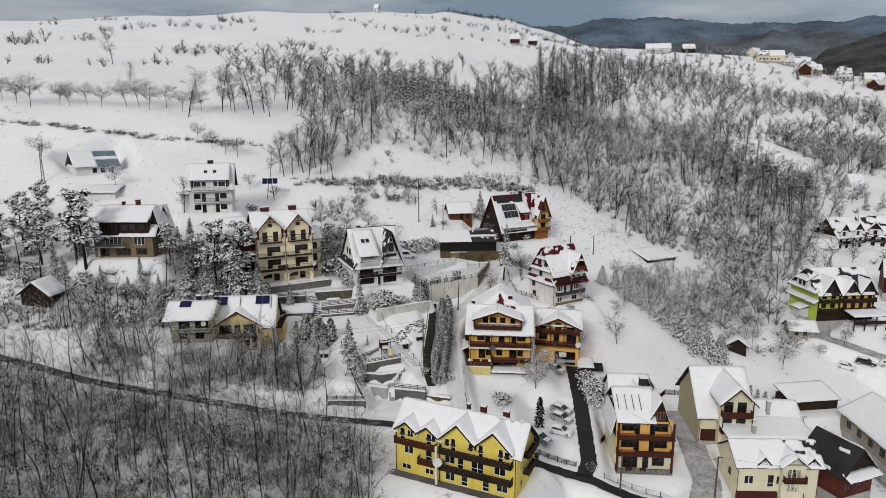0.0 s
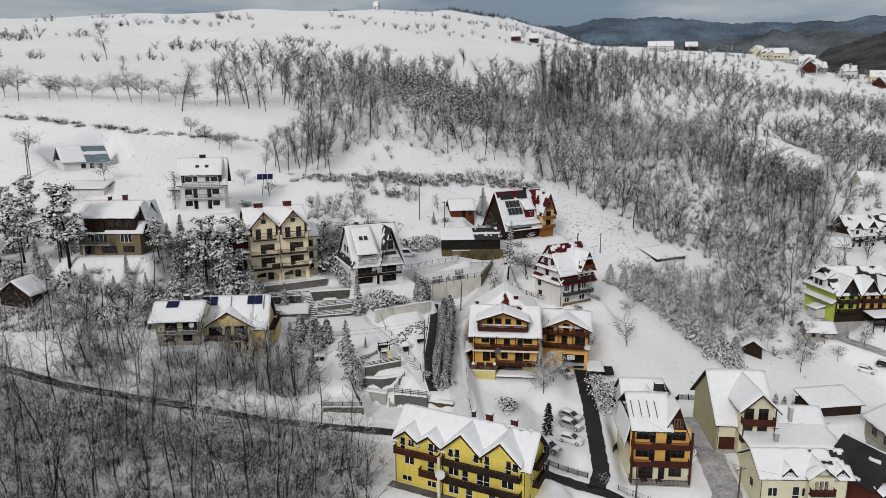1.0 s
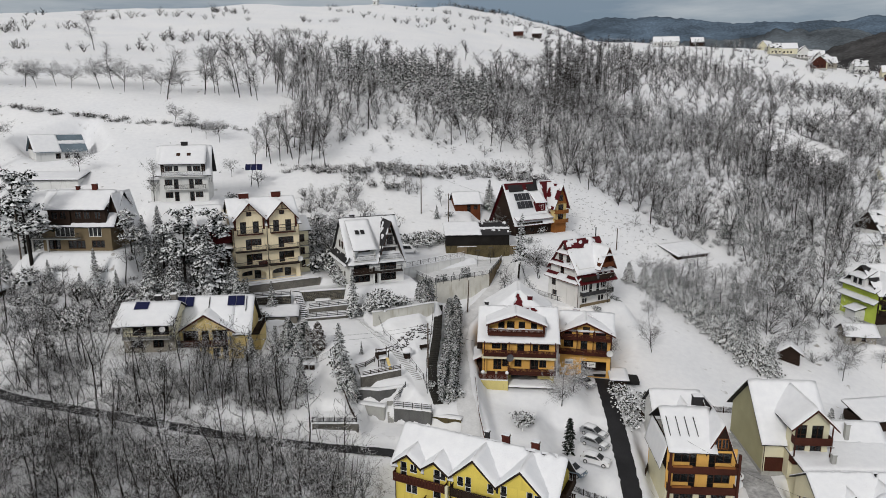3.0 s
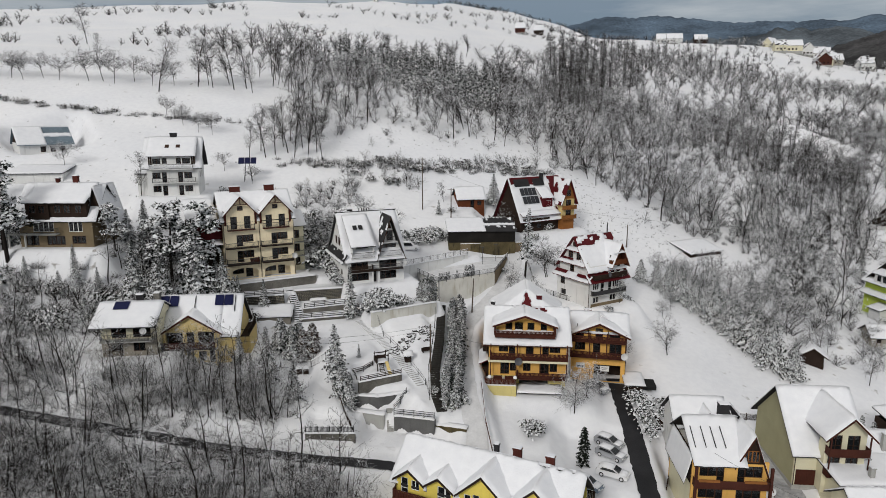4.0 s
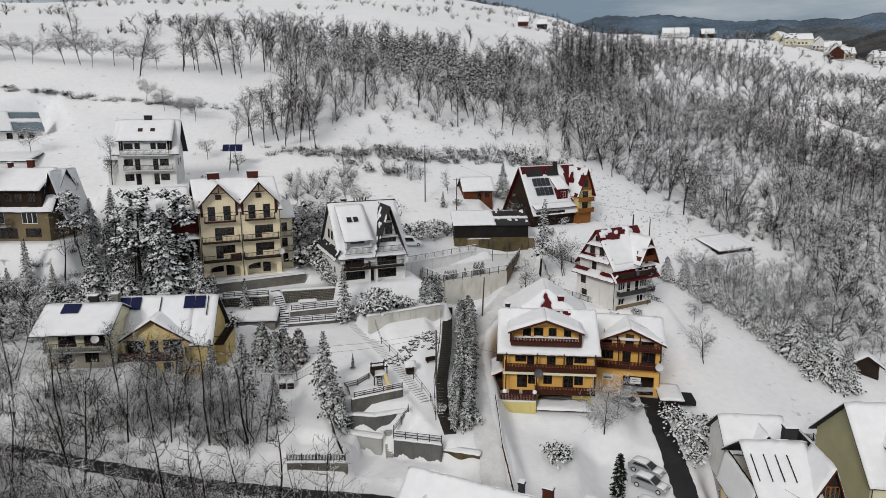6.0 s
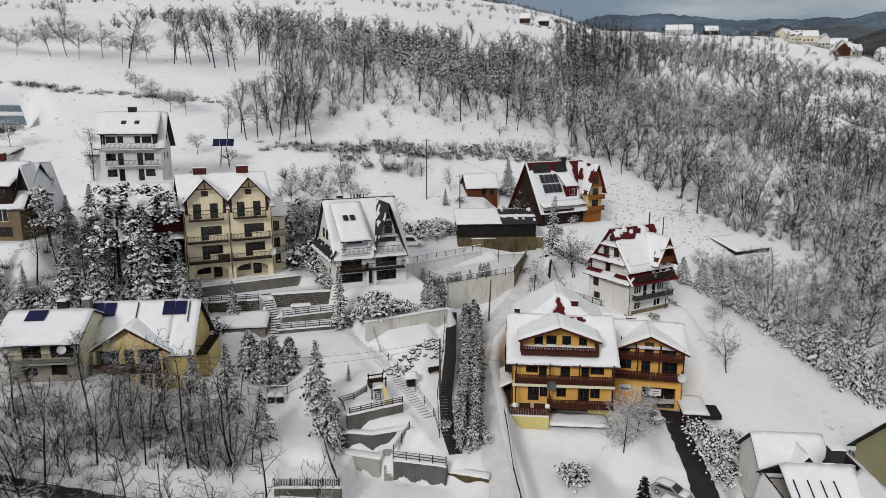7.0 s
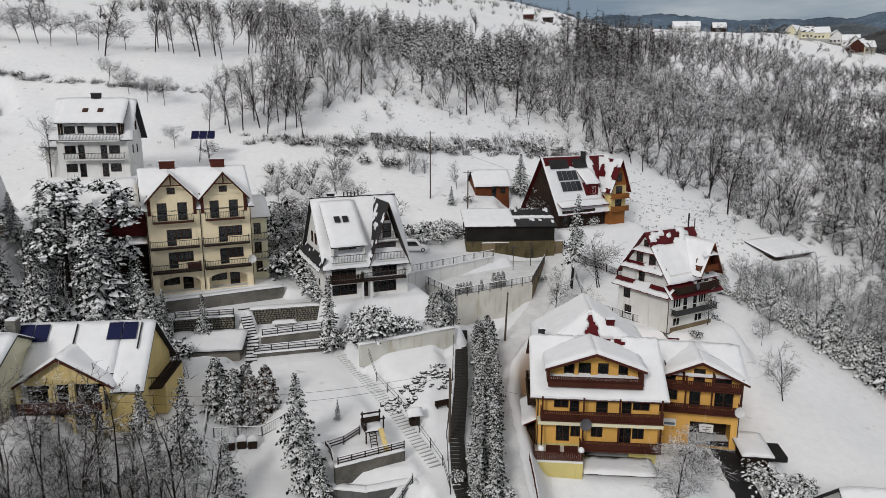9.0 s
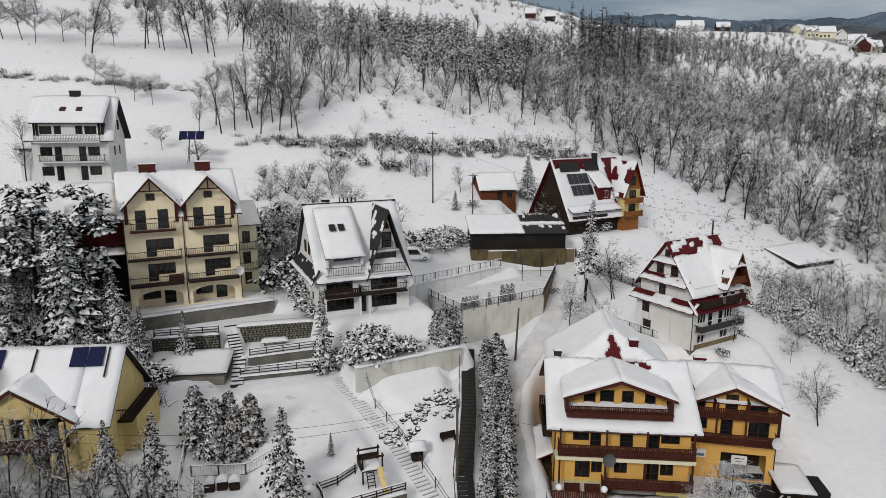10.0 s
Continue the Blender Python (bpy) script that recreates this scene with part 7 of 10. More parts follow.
# terraces below the cream house
run_wall("retaining_wall", (-40.5, 141.8), (-26.3, 149.6), 1.25, 2.6, STONE, "low mossy retaining wall before the cream house", th=0.9)
stone_wall((-29.2, 143.4), (-20.6, 145.6), -0.2, 2.2, "dark field-stone terrace wall capped with snow", 8)
stone_wall((-37.4, 139.2), (-30.5, 140.8), -0.2, 3.0, "dark field-stone wall beside the garden steps", 10)
run_wall("terrace_wall", (-26.6, 138.6), (-19.8, 141.4), -2.15, 1.3, STONE, "low dark terrace wall under snow", th=0.8)
run_wall("terrace_wall", (-26.8, 135.6), (-19.2, 137.8), -3.15, 0.9, STONE, "low dark terrace wall under snow", th=0.8)
fence("terrace_fence", [(-26.5, 138.8), (-19.8, 141.6)], 1.0, METAL, "dark two-rail terrace fence with snow", "boards", 1.8, -2.2)
fence("terrace_fence", [(-26.7, 135.8), (-19.2, 138.0)], 1.0, METAL, "dark two-rail terrace fence with snow", "boards", 1.8, -3.2)
fence("terrace_fence", [(-37.2, 139.5), (-30.6, 141.1)], 0.9, METAL, "dark two-rail terrace fence with snow", "boards", 1.8, -0.2)
steps("garden_steps", (-30.4, 144.4, -0.2), (-27.6, 138.6, -2.6), 12, 1.3, DARK_EARTH, "dark garden steps partly covered with snow", 0.07)
steps("garden_steps", (-27.6, 138.6, -2.6), (-26.8, 134.6, -3.8), 6, 1.3, DARK_EARTH, "dark garden steps partly covered with snow", 0.07)
e = thing("garden_bench", pose(-24.8, 142.9, -2.2, 0, 0, 16), "garden tables buried under snow", "bench")
part("seat", boxes((-1.4, -0.4, 0.4, 1.4, 0.4, 0.5)), POLE_WOOD, e)
for x in (-1.2, 1.1):
    part("leg", boxes((x, -0.3, 0, x + 0.1, 0.3, 0.4)), POLE_WOOD, e)
part("snow", slab((-1.5, -0.5, 0.5), (1.5, -0.5, 0.5), (1.5, 0.5, 0.5), (-1.5, 0.5, 0.5), 0.3, 0.4), SNOW, e)

# whitewashed wall, rockery, long steps with their handrail
run_wall("garden_wall", (-13.9, 132.6), (-3.1, 138.8), -0.95, 2.6, PALE_WALL, "long whitewashed garden wall with rust stains")
steps("long_steps", (-16.7, 136.6, -3.6), (-10.1, 126.8, -5.6), 26, 1.3, CONCRETE, "long flight of garden steps under snow", 0.06, True)
steps("long_steps", (-10.1, 126.8, -5.6), (-5.3, 119.2, -8.0), 20, 1.3, CONCRETE, "long flight of garden steps under snow", 0.06, True)
fence("stair_rail", [(-15.9, 137.6), (-9.3, 127.4), (-4.6, 119.6), (-3.9, 116.4)], 1.0, METAL, "grey tubular handrail along the garden steps", "tube", 2.4, snow=False)
DARK_RUN = ((-2.2, 143.6, -3.0), (-2.5, 131.9, -4.8), (-3.2, 122.9, -7.2), (-3.0, 117.5, -8.9), (-2.1, 114.4, -10.1))
for (a, b), n in zip(zip(DARK_RUN, DARK_RUN[1:]), (20, 17, 11, 7)):
    steps("dark_steps", a, b, n, 1.5, DARK_EARTH, "dark wet steps between walls cleared of snow")
fence("step_rail", [(-3.2, 143.0), (-3.5, 131.9), (-4.2, 122.9), (-4.0, 117.5)], 0.9, METAL, "thin metal handrail beside the dark steps", "tube", 2.5, snow=False)
rng = random.Random(77)
rocks = []
for k in range(4):
    bm = bmesh.new()
    bmesh.ops.create_icosphere(bm, subdivisions=2, radius=0.5)
    for v in bm.verts:
        v.co *= 0.85 + 0.4 * noise.noise(v.co * 2 + Vector((k * 5, 0, 0)))
    rocks.append(finish(bm, "rock", ROCK))
for k in range(95):
    u, v = rng.random(), rng.random()
    x, y = -11.0 + 6.6 * u + 1.0 * v, 127.0 + 8.0 * u - 3.8 * v * (0.4 + 0.6 * u)
    s = rng.uniform(0.3, 0.85)
    o = new("rock", rocks[k % 4])
    o.matrix_world = pose(x, y, gz(x, y) + 0.05, 0, 0, rng.uniform(0, 360)) @ Matrix.Diagonal((s * 1.2, s, s * 0.7, 1))
    tagged(o, "dark garden boulder half buried in snow", "rock", "rockery boulders")

# play corner and lower terraces
e = thing("play_house", at_ground(-11.3, 121.0, 20), "timber play tower with ladder and slide under snow", "playground")
for x in (-0.9, 0.8):
    for y in (-0.8, 0.7):
        part("post", boxes((x, y, 0, x + 0.12, y + 0.12, 2.6)), WOOD_DARK, e)
part("platform", boxes((-0.9, -0.8, 1.1, 0.92, 0.82, 1.25)), WOOD_DARK, e)
part("side_board", boxes((-0.95, 0.82, 1.25, 0.95, 0.9, 1.9), (-1.0, -0.8, 1.25, -0.92, 0.8, 1.9)), WOOD_DARK, e)
part("roof_beam", boxes((-1.0, -0.82, 2.3, 1.0, -0.70, 2.42)), WOOD_DARK, e)
part("roof_beam", boxes((-1.0, 0.70, 2.3, 1.0, 0.82, 2.42)), WOOD_DARK, e)
part("snow", slab((-0.9, -0.8, 1.26), (0.9, -0.8, 1.26), (0.9, 0.8, 1.26), (-0.9, 0.8, 1.26), 0.14, 0.4), SNOW, e)
bm = bmesh.new()
prism(bm, ((-0.8, 1.25), (-2.9, 0.12), (-2.9, 0.24), (-0.8, 1.42)), 0.35, 0.8, "x")
part("slide", bm, PALE_YELLOW, e, "pale yellow slide")
bm = bmesh.new()
for k in range(5):
    rod(bm, (-0.55, -0.9 - 0.14 * (4 - k), 0.2 + k * 0.22), (0.05, -0.9 - 0.14 * (4 - k), 0.2 + k * 0.22), 0.04)
rod(bm, (-0.55, -1.6, 0), (-0.55, -0.85, 1.25), 0.04)
rod(bm, (0.05, -1.6, 0), (0.05, -0.85, 1.25), 0.04)
part("ladder", bm, WOOD_DARK, e)
fence("play_fence", [(-15.3, 118.9), (-12.6, 120.9)], 0.9, WOOD_DARK, "dark wooden play-corner fence with snow", "boards", 1.5)
fence("play_fence", [(-15.5, 119.0), (-14.0, 116.2)], 0.9, WOOD_DARK, "dark wooden play-corner fence with snow", "boards", 1.5)
fence("terrace_fence", [(-13.9, 116.1), (-8.2, 119.1)], 0.8, WOOD_DARK, "dark wooden rail fence with snow", "boards", 1.4, -6.2)
run_wall("terrace_wall", (-14.1, 115.8), (-8.1, 118.9), -6.2, 1.9, STONE, "low dark terrace wall under snow", th=0.5)
run_wall("retaining_wall", (-15.0, 115.6), (-11.3, 115.0), -8.1, 2.6, DARK_CONCRETE, "curved grey concrete retaining wall", th=0.7)
run_wall("retaining_wall", (-11.3, 115.0), (-6.9, 116.6), -8.1, 2.6, DARK_CONCRETE, "curved grey concrete retaining wall", th=0.7)
run_wall("retaining_wall", (-15.4, 114.5), (-10.4, 113.3), -9.9, 2.9, CONCRETE, "grey retaining wall with a snowy top", th=0.9, top_b=-10.1)
run_wall("retaining_wall", (-10.4, 113.3), (-10.3, 115.2), -10.1, 2.6, CONCRETE, "grey retaining wall beside the steps", th=0.3)
steps("concrete_steps", (-9.7, 115.2, -9.9), (-9.4, 112.6, -12.3), 12, 0.9, CONCRETE, "narrow concrete steps down to the court")
fence("stair_rail", [(-9.0, 114.6, -10.0), (-7.3, 116.4, -8.2)], 1.0, METAL, "tubular rail beside the concrete steps", "boards", 1.2, -10.0)
for x, y in ((-24.6, 119.6), (-23.6, 119.9), (-22.6, 120.0)):
    e = thing("garden_box", at_ground(x, y, 12), "dark wooden compost box capped with snow", "box", "garden boxes")
    part("box_body", boxes((-0.4, -0.35, -0.1, 0.4, 0.35, 0.75)), WOOD_DARK, e)
    part("snow", slab((-0.45, -0.4, 0.75), (0.45, -0.4, 0.75), (0.45, 0.4, 0.75), (-0.45, 0.4, 0.75), 0.35, 0.3), SNOW, e)
w_ = run_wall("retaining_wall", (-8.9, 112.95), (-3.2, 111.6), -10.0, 2.6, DARK_CONCRETE, "dark concrete wall of the lower court", th=0.9)
run_wall("retaining_wall", (-3.0, 112.4), (1.3, 111.2), -11.1, 2.6, DAMP_WALL, "mossy tan block wall below the hedge", th=0.9)
fence("court_railing", [(-8.9, 113.1), (-3.2, 111.75)], 1.0, METAL, "dark metal railing above the court", "boards", 1.6, -9.9)
run_wall("retaining_wall", (-20.2, 106.9), (-13.6, 106.9), -9.55, 2.9, STONE, "dark wall below the lower lawn")
fence("lawn_railing", [(-20.2, 107.1), (-13.8, 107.1)], 0.9, METAL, "dark railing along the lower lawn", "slats", 1.8, -9.5)
fence("garden_fence", [(-13.6, 107.0), (-16.0, 113.0), (-17.9, 117.6)], 0.9, WOOD_DARK, "dark wooden garden fence beside the lawn", "slats", 1.9)
fence("garden_fence", [(-29.6, 131.0), (-27.4, 121.0), (-24.6, 108.0)], 1.0, METAL, "wire garden fence in the snow", "mesh", 2.2)
fence("lawn_fence", [(-26.6, 121.0), (-19.8, 121.6)], 1.0, METAL, "thin wire fence across the garden", "mesh", 2.2)
steps("path_steps", (-22.4, 126.6, -5.0), (-20.0, 121.6, -6.4), 10, 1.0, DARK_EARTH, "dark garden path steps")
e = thing("garden_shelter", at_ground(-7.5, 124.6, 15), "small timber well shelter with a snowy roof", "shelter")
for x in (-0.5, 0.4):
    for y in (-0.4, 0.3):
        part("post", boxes((x, y, 0, x + 0.1, y + 0.1, 1.3)), WOOD_DARK, e)
part("box", boxes((-0.5, -0.4, 0, 0.5, 0.4, 0.6)), WOOD_DARK, e)
roof_slope(e, (-0.8, -0.7, 1.2), (0.8, -0.7, 1.2), (0.8, 0, 1.7), (-0.8, 0, 1.7), WOOD_DARK, 0.06, 0.18)
roof_slope(e, (0.8, 0.7, 1.2), (-0.8, 0.7, 1.2), (-0.8, 0, 1.7), (0.8, 0, 1.7), WOOD_DARK, 0.06, 0.18)
e = thing("garden_bench", at_ground(-4.6, 127.0, 25), "small wooden bench with snow on the seat", "bench")
part("seat", boxes((-0.8, -0.2, 0.4, 0.8, 0.2, 0.46)), WOOD_DARK, e)
part("backrest", boxes((-0.8, 0.2, 0.4, 0.8, 0.26, 0.9)), WOOD_DARK, e)
for x in (-0.7, 0.6):
    part("leg", boxes((x, -0.18, 0, x + 0.1, 0.2, 0.4)), WOOD_DARK, e)

# the big concrete terrace and the walls round it
TER = ((-2.9, 148.3), (8.5, 155.8), (12.4, 170.0), (3.0, 169.5), (-8.6, 158.0))
e = thing("concrete_terrace", pose(0, 0, 0), "broad concrete terrace with a snow-covered top and stained walls", "terrace")
for k, (a, b) in enumerate(zip(TER, TER[1:] + TER[:1])):
    bm = bmesh.new()
    L = math.hypot(b[0] - a[0], b[1] - a[1])
    prism(bm, ((0, -7.0), (L, -7.0), (L, 0.25), (0, 0.25)), 0, 0.35)
    o = part("terrace_wall", bm, PALE_WALL if k == 0 else TAN if k == 1 else CONCRETE, e)
    o.matrix_local = pose(a[0], a[1], 0, 0, 0, math.degrees(math.atan2(b[1] - a[1], b[0] - a[0])))
bm = bmesh.new()
f = bm.faces.new([bm.verts.new((x, y, 0.2)) for x, y in TER])
bmesh.ops.triangulate(bm, faces=[f])
bmesh.ops.subdivide_edges(bm, edges=bm.edges, cuts=5, use_grid_fill=True)
for v in bm.verts:
    v.co.z += 0.10 * noise.noise(v.co * 0.6)
part("snow", bm, TRODDEN, e, "trodden snow on the terrace")
fence("terrace_railing", [TER[4][:2], TER[0], TER[1], TER[2]], 1.0, METAL, "dark metal railing round the concrete terrace", "bars", 2.0, 0.25)
run_wall("retaining_wall", (-9.4, 153.6), (3.4, 164.6), 2.1, 2.6, WHITE, "pale wall below the parking place")
fence("parking_railing", [(-9.4, 153.8), (3.4, 164.8)], 1.1, METAL, "metal railing along the parking place", "bars", 2.0, 2.1)
run_wall("retaining_wall", (2.0, 171.5), (16.0, 173.5), 2.9, 2.6, TAN, "tan block retaining wall below the chalet")
fence("timber_fence", [(15.0, 176.5), (25.0, 171.0), (33.0, 172.0)], 1.4, WOOD_DARK, "dark close-boarded timber fence", "slats", 2.0)
fence("timber_fence", [(33.0, 172.0), (36.0, 186.0)], 1.2, WOOD_DARK, "dark timber fence climbing the slope", "slats", 2.0)
fence("metal_fence", [(16.6, 168.0), (18.5, 160.0), (25.0, 150.5)], 1.1, METAL, "dark metal fence stepping down beside the lane", "bars", 2.0)
fence("lane_fence", [(3.9, 121.5), (4.1, 113.0), (4.9, 106.0)], 0.9, WOOD_RED, "red-brown post fence along the lane", "boards", 1.6)
run_wall("kerb_wall", (5.2, 105.9), (14.8, 103.4), -13.9, 1.2, BRICK_RED, "low dark red wall behind the yellow house", top_b=-15.9)
fence("parking_fence", [(15.1, 102.9), (22.0, 98.8)], 1.0, METAL, "dark slatted fence beside the parking place", "slats", 1.6)
fence("road_fence", [(26.0, 96.0), (34.0, 92.4), (44.0, 88.5)], 0.9, METAL, "thin dark roadside fence", "mesh", 2.2)
fence("garden_fence", [(30.0, 131.5), (32.6, 118.0), (27.8, 106.0)], 1.1, WOOD_DARK, "timber fence between the drive and the chalet", "slats", 2.0)
fence("orchard_fence", [(69.2, 121.0), (70.5, 112.0), (62.0, 108.0)], 1.0, WOOD_DARK, "dark fence behind the low houses", "slats", 2.0)
fence("orchard_fence", [(38.0, 120.0), (46.0, 127.0), (56.0, 128.0)], 1.2, WOOD_DARK, "dark board fence above the annex", "slats", 2.0)
fence("field_fence", [(-134, 176), (-108, 171), (-98, 166)], 1.1, METAL, "wire fence beside the field track", "mesh", 2.6, snow=False)


# ---------------------------------------------------------------- vehicles
def car(x, y, yaw, paint, label, van=False, snow=True, z=None):
    """A parked car: body, glazed cabin, wheels with rims, lamps, snow on the roof."""
    e = thing("van" if van else "car", pose(x, y, gz(x, y) + 0.05 if z is None else z, 0, 0, yaw), label, "car", "parked cars")
    L, H, R = (4.9, 1.9, 1.62) if van else (4.3, 1.46, 1.42)
    def hull(poly, hw, taper, name, material, parent=None, lab=""):
        bm = bmesh.new()
        A = [[bm.verts.new((px, s * hw * (1 - taper * max(0, (pz - 0.8))), pz)) for px, pz in poly] for s in (-1, 1)]
        bm.faces.new(A[0]), bm.faces.new(A[1][::-1])
        for i in range(len(poly)):
            bm.faces.new((A[0][i], A[0][(i + 1) % len(poly)], A[1][(i + 1) % len(poly)], A[1][i]))
        bmesh.ops.bevel(bm, geom=[g for g in bm.edges], offset=0.05, segments=2, affect="EDGES")
        return part(name, bm, material, parent or e, lab)
    h = L / 2
    low = ((-h, 0.35), (-h + 0.1, 0.22), (h - 0.1, 0.22), (h, 0.4), (h - 0.05, 0.72), (h - 0.95, 0.92), (-h + 0.1, 0.98), (-h, 0.8))
    hull(low, 0.88, 0.0, "body", paint)
    cab = ((-h + 0.15, 0.96), (h - (0.9 if van else 1.2), 0.90), (h - (1.7 if van else 2.0), H - 0.04), (-h + (0.3 if van else 0.7), H), (-h + 0.2, H - 0.25))
    hull(cab, 0.84, 0.16, "cabin", paint)
    glass = bmesh.new()
    for s in (-1, 1):
        prism(glass, ((-h + 0.55, 1.0), (h - 1.45, 0.98), (h - 2.0, H - 0.16), (-h + 0.85, H - 0.14)), s * 0.80 - 0.02 + (0.02 if s > 0 else 0), s * 0.80 + 0.02 + (0.02 if s > 0 else 0))
    part("side_window", glass, GLASS, e)
    ws = bmesh.new()
    v = [ws.verts.new(p) for p in ((h - 1.17, -0.72, 0.97), (h - 1.17, 0.72, 0.97), (h - 1.93, 0.64, H - 0.08), (h - 1.93, -0.64, H - 0.08))]
    ws.faces.new(v)
    part("windscreen", ws, GLASS, e).location.z = 0.03
    for wx in (-h + 0.8, h - 0.8):
        for s in (-1, 1):
            tyre = bmesh.new()
            rod(tyre, (wx, s * 0.90, 0.32), (wx, s * 0.70, 0.32), 0.32, 16)
            t = part("wheel", tyre, RUBBER, e)
            rim = bmesh.new()
            rod(rim, (wx, s * 0.915, 0.32), (wx, s * 0.905, 0.32), 0.2, 12)
            part("rim", rim, DISH, t)
    for s in (-1, 1):
        part("headlight", boxes((h - 0.12, s * 0.62 - 0.16, 0.6, h + 0.005, s * 0.62 + 0.16, 0.74)), FRAME_WHITE, e)
        part("tail_light", boxes((-h - 0.01, s * 0.68 - 0.12, 0.7, -h + 0.1, s * 0.68 + 0.12, 0.92)), RED_WALL, e)
    part("number_plate", boxes((h - 0.02, -0.26, 0.4, h + 0.02, 0.26, 0.51)), FRAME_WHITE, e)
    if snow:
        part("snow", slab((-h + 0.5, -0.62, H - 0.03), (h - 2.0, -0.62, H - 0.05), (h - 2.0, 0.62, H - 0.05), (-h + 0.5, 0.62, H - 0.03), 0.12, 0.4), SNOW, e)
        part("snow", slab((h - 1.1, -0.7, 0.93), (h - 0.2, -0.7, 0.80), (h - 0.2, 0.7, 0.80), (h - 1.1, 0.7, 0.93), 0.08, 0.4), SNOW, e)
    return e


SILVER = surface("silver_car_paint", (0.42, 0.43, 0.45), 0.3, 0.06, metal=0.5)
CAR_WHITE = surface("white_car_paint", (0.78, 0.78, 0.79), 0.3, 0.05)
CAR_BLUE = surface("grey_blue_car_paint", (0.20, 0.25, 0.31), 0.3, 0.08, metal=0.4)
CAR_DARK = surface("dark_car_paint", (0.035, 0.037, 0.042), 0.3, 0.08, metal=0.4)
car(22.6, 116.0, -42, SILVER, "silver hatchback with snow on its roof")
car(22.0, 112.6, -42, SILVER, "silver estate car lightly dusted with snow")
car(21.0, 107.6, -30, CAR_WHITE, "small white hatchback parked in the snow")
car(16.9, 105.0, -42, CAR_BLUE, "grey-blue car beside the yellow house")
car(23.6, 128.8, -50, SILVER, "silver car parked below the orange house")
car(-9.6, 168.5, 8, CAR_WHITE, "white van parked beside the A-frame house", van=True)
car(96.3, 147.4, -42, CAR_WHITE, "white car at the roadside")
car(99.4, 145.2, -42, CAR_DARK, "dark car at the roadside under snow")
car(102.8, 142.0, -38, CAR_WHITE, "white car at the roadside")
car(95.5, 163.5, 10, CAR_DARK, "dark car parked beside the green house")
car(101.0, 162.5, 15, CAR_BLUE, "grey-blue car parked beside the green house")


# ---------------------------------------------------------------- poles and cables
def pole(name, x, y, high, label, arms=1, lattice=False, tilt=0):
    e = thing(name, pose(x, y, gz(x, y) - 0.3, tilt, 0, 20), label, "pole")
    bm = bmesh.new()
    if lattice:
        for sx in (-1, 1):
            for sy in (-1, 1):
                rod(bm, (sx * 0.35, sy * 0.35, 0), (sx * 0.08, sy * 0.08, high), 0.05, 4)
        for k in range(12):
            z0, z1 = high * k / 12, high * (k + 1) / 12
            w0, w1 = 0.35 - 0.27 * k / 12, 0.35 - 0.27 * (k + 1) / 12
            for s in (-1, 1):
                rod(bm, (-w0, s * w0, z0), (w1, s * w1, z1), 0.025, 3)
                rod(bm, (s * w0, -w0, z0), (s * w1, w1, z1), 0.025, 3)
    else:
        rod(bm, (0, 0, 0), (0, 0, high), 0.15, 8, 0.10)
    part("pole_shaft", bm, METAL if lattice else POLE_WOOD, e)
    for k in range(arms):
        z = high - 0.4 - 0.7 * k
        part("cross_arm", boxes((-0.9, -0.05, z, 0.9, 0.05, z + 0.1)), POLE_WOOD, e)
        for s in (-0.8, 0, 0.8):
            part("insulator", boxes((s - 0.04, -0.04, z + 0.1, s + 0.04, 0.04, z + 0.28)), DISH, e)
    return e


pole("power_pole", -112, 184, 10.5, "tall lattice power pole on the slope", 2, True)
pole("power_pole", -7, 188, 13.0, "tall weathered wooden power pole", 1)
pole("power_pole", 0, 184, 8.5, "wooden power pole beside the cabin", 1)
pole("power_pole", 44, 188, 6.0, "short wooden pole on the clearing", 0)
pole("power_pole", -3.9, 122.5, 8.0, "concrete pole beside the dark steps", 0)
pole("power_pole", 3.4, 143.5, 7.0, "wooden pole leaning beside the lane", 0, tilt=5)
pole("power_pole", 43.0, 93.5, 7.5, "pole at the yard between the houses", 1)
pole("power_pole", -78.5, 137, 14.0, "tall dark trunk-like pole beside the tan house", 0)
pole("power_pole", 27.8, 93.0, 6.5, "weathered wooden pole at the roadside", 0)
for x, y in ((6.4, 163.0), (9.5, 166.0)):
    e = thing("street_lamp", pose(x, y, 0.3), "dark lamp post on the concrete terrace", "lamp")
    bm = bmesh.new()
    rod(bm, (0, 0, 0), (0, 0, 3.6), 0.06)
    part("post", bm, METAL, e)
    part("lamp_head", boxes((-0.5, -0.12, 3.6, 0.5, 0.12, 3.72)), METAL, e)


def cable(a, b, sag):
    bm = bmesh.new()
    P = [Vector(a).lerp(Vector(b), k / 16) - Vector((0, 0, sag * 4 * (k / 16) * (1 - k / 16))) for k in range(17)]
    pipe(bm, P, 0.018, 3)
    ob = new("cable", finish(bm, "cable", METAL))
    tagged(ob, "thin overhead power cable", "cable", "overhead cables")


cable((-3.9, 122.5, 0.2), (5.2, 127.0, -4.5), 0.5)
cable((-3.9, 122.5, 0.2), (-36.0, 112.0, 3.0), 1.6)
cable((-3.9, 122.5, -0.3), (-36.0, 112.0, 2.4), 1.9)
cable((43.0, 93.5, -12.6), (66.0, 97.0, -16.5), 0.8)
cable((43.0, 93.5, -12.6), (31.0, 100.0, -8.5), 0.4)
cable((44.0, 188.0, 6.0), (104.0, 196.0, 5.0), 1.5)
cable((-7.0, 188.0, 19.5), (44.0, 188.0, 6.0), 2.0)

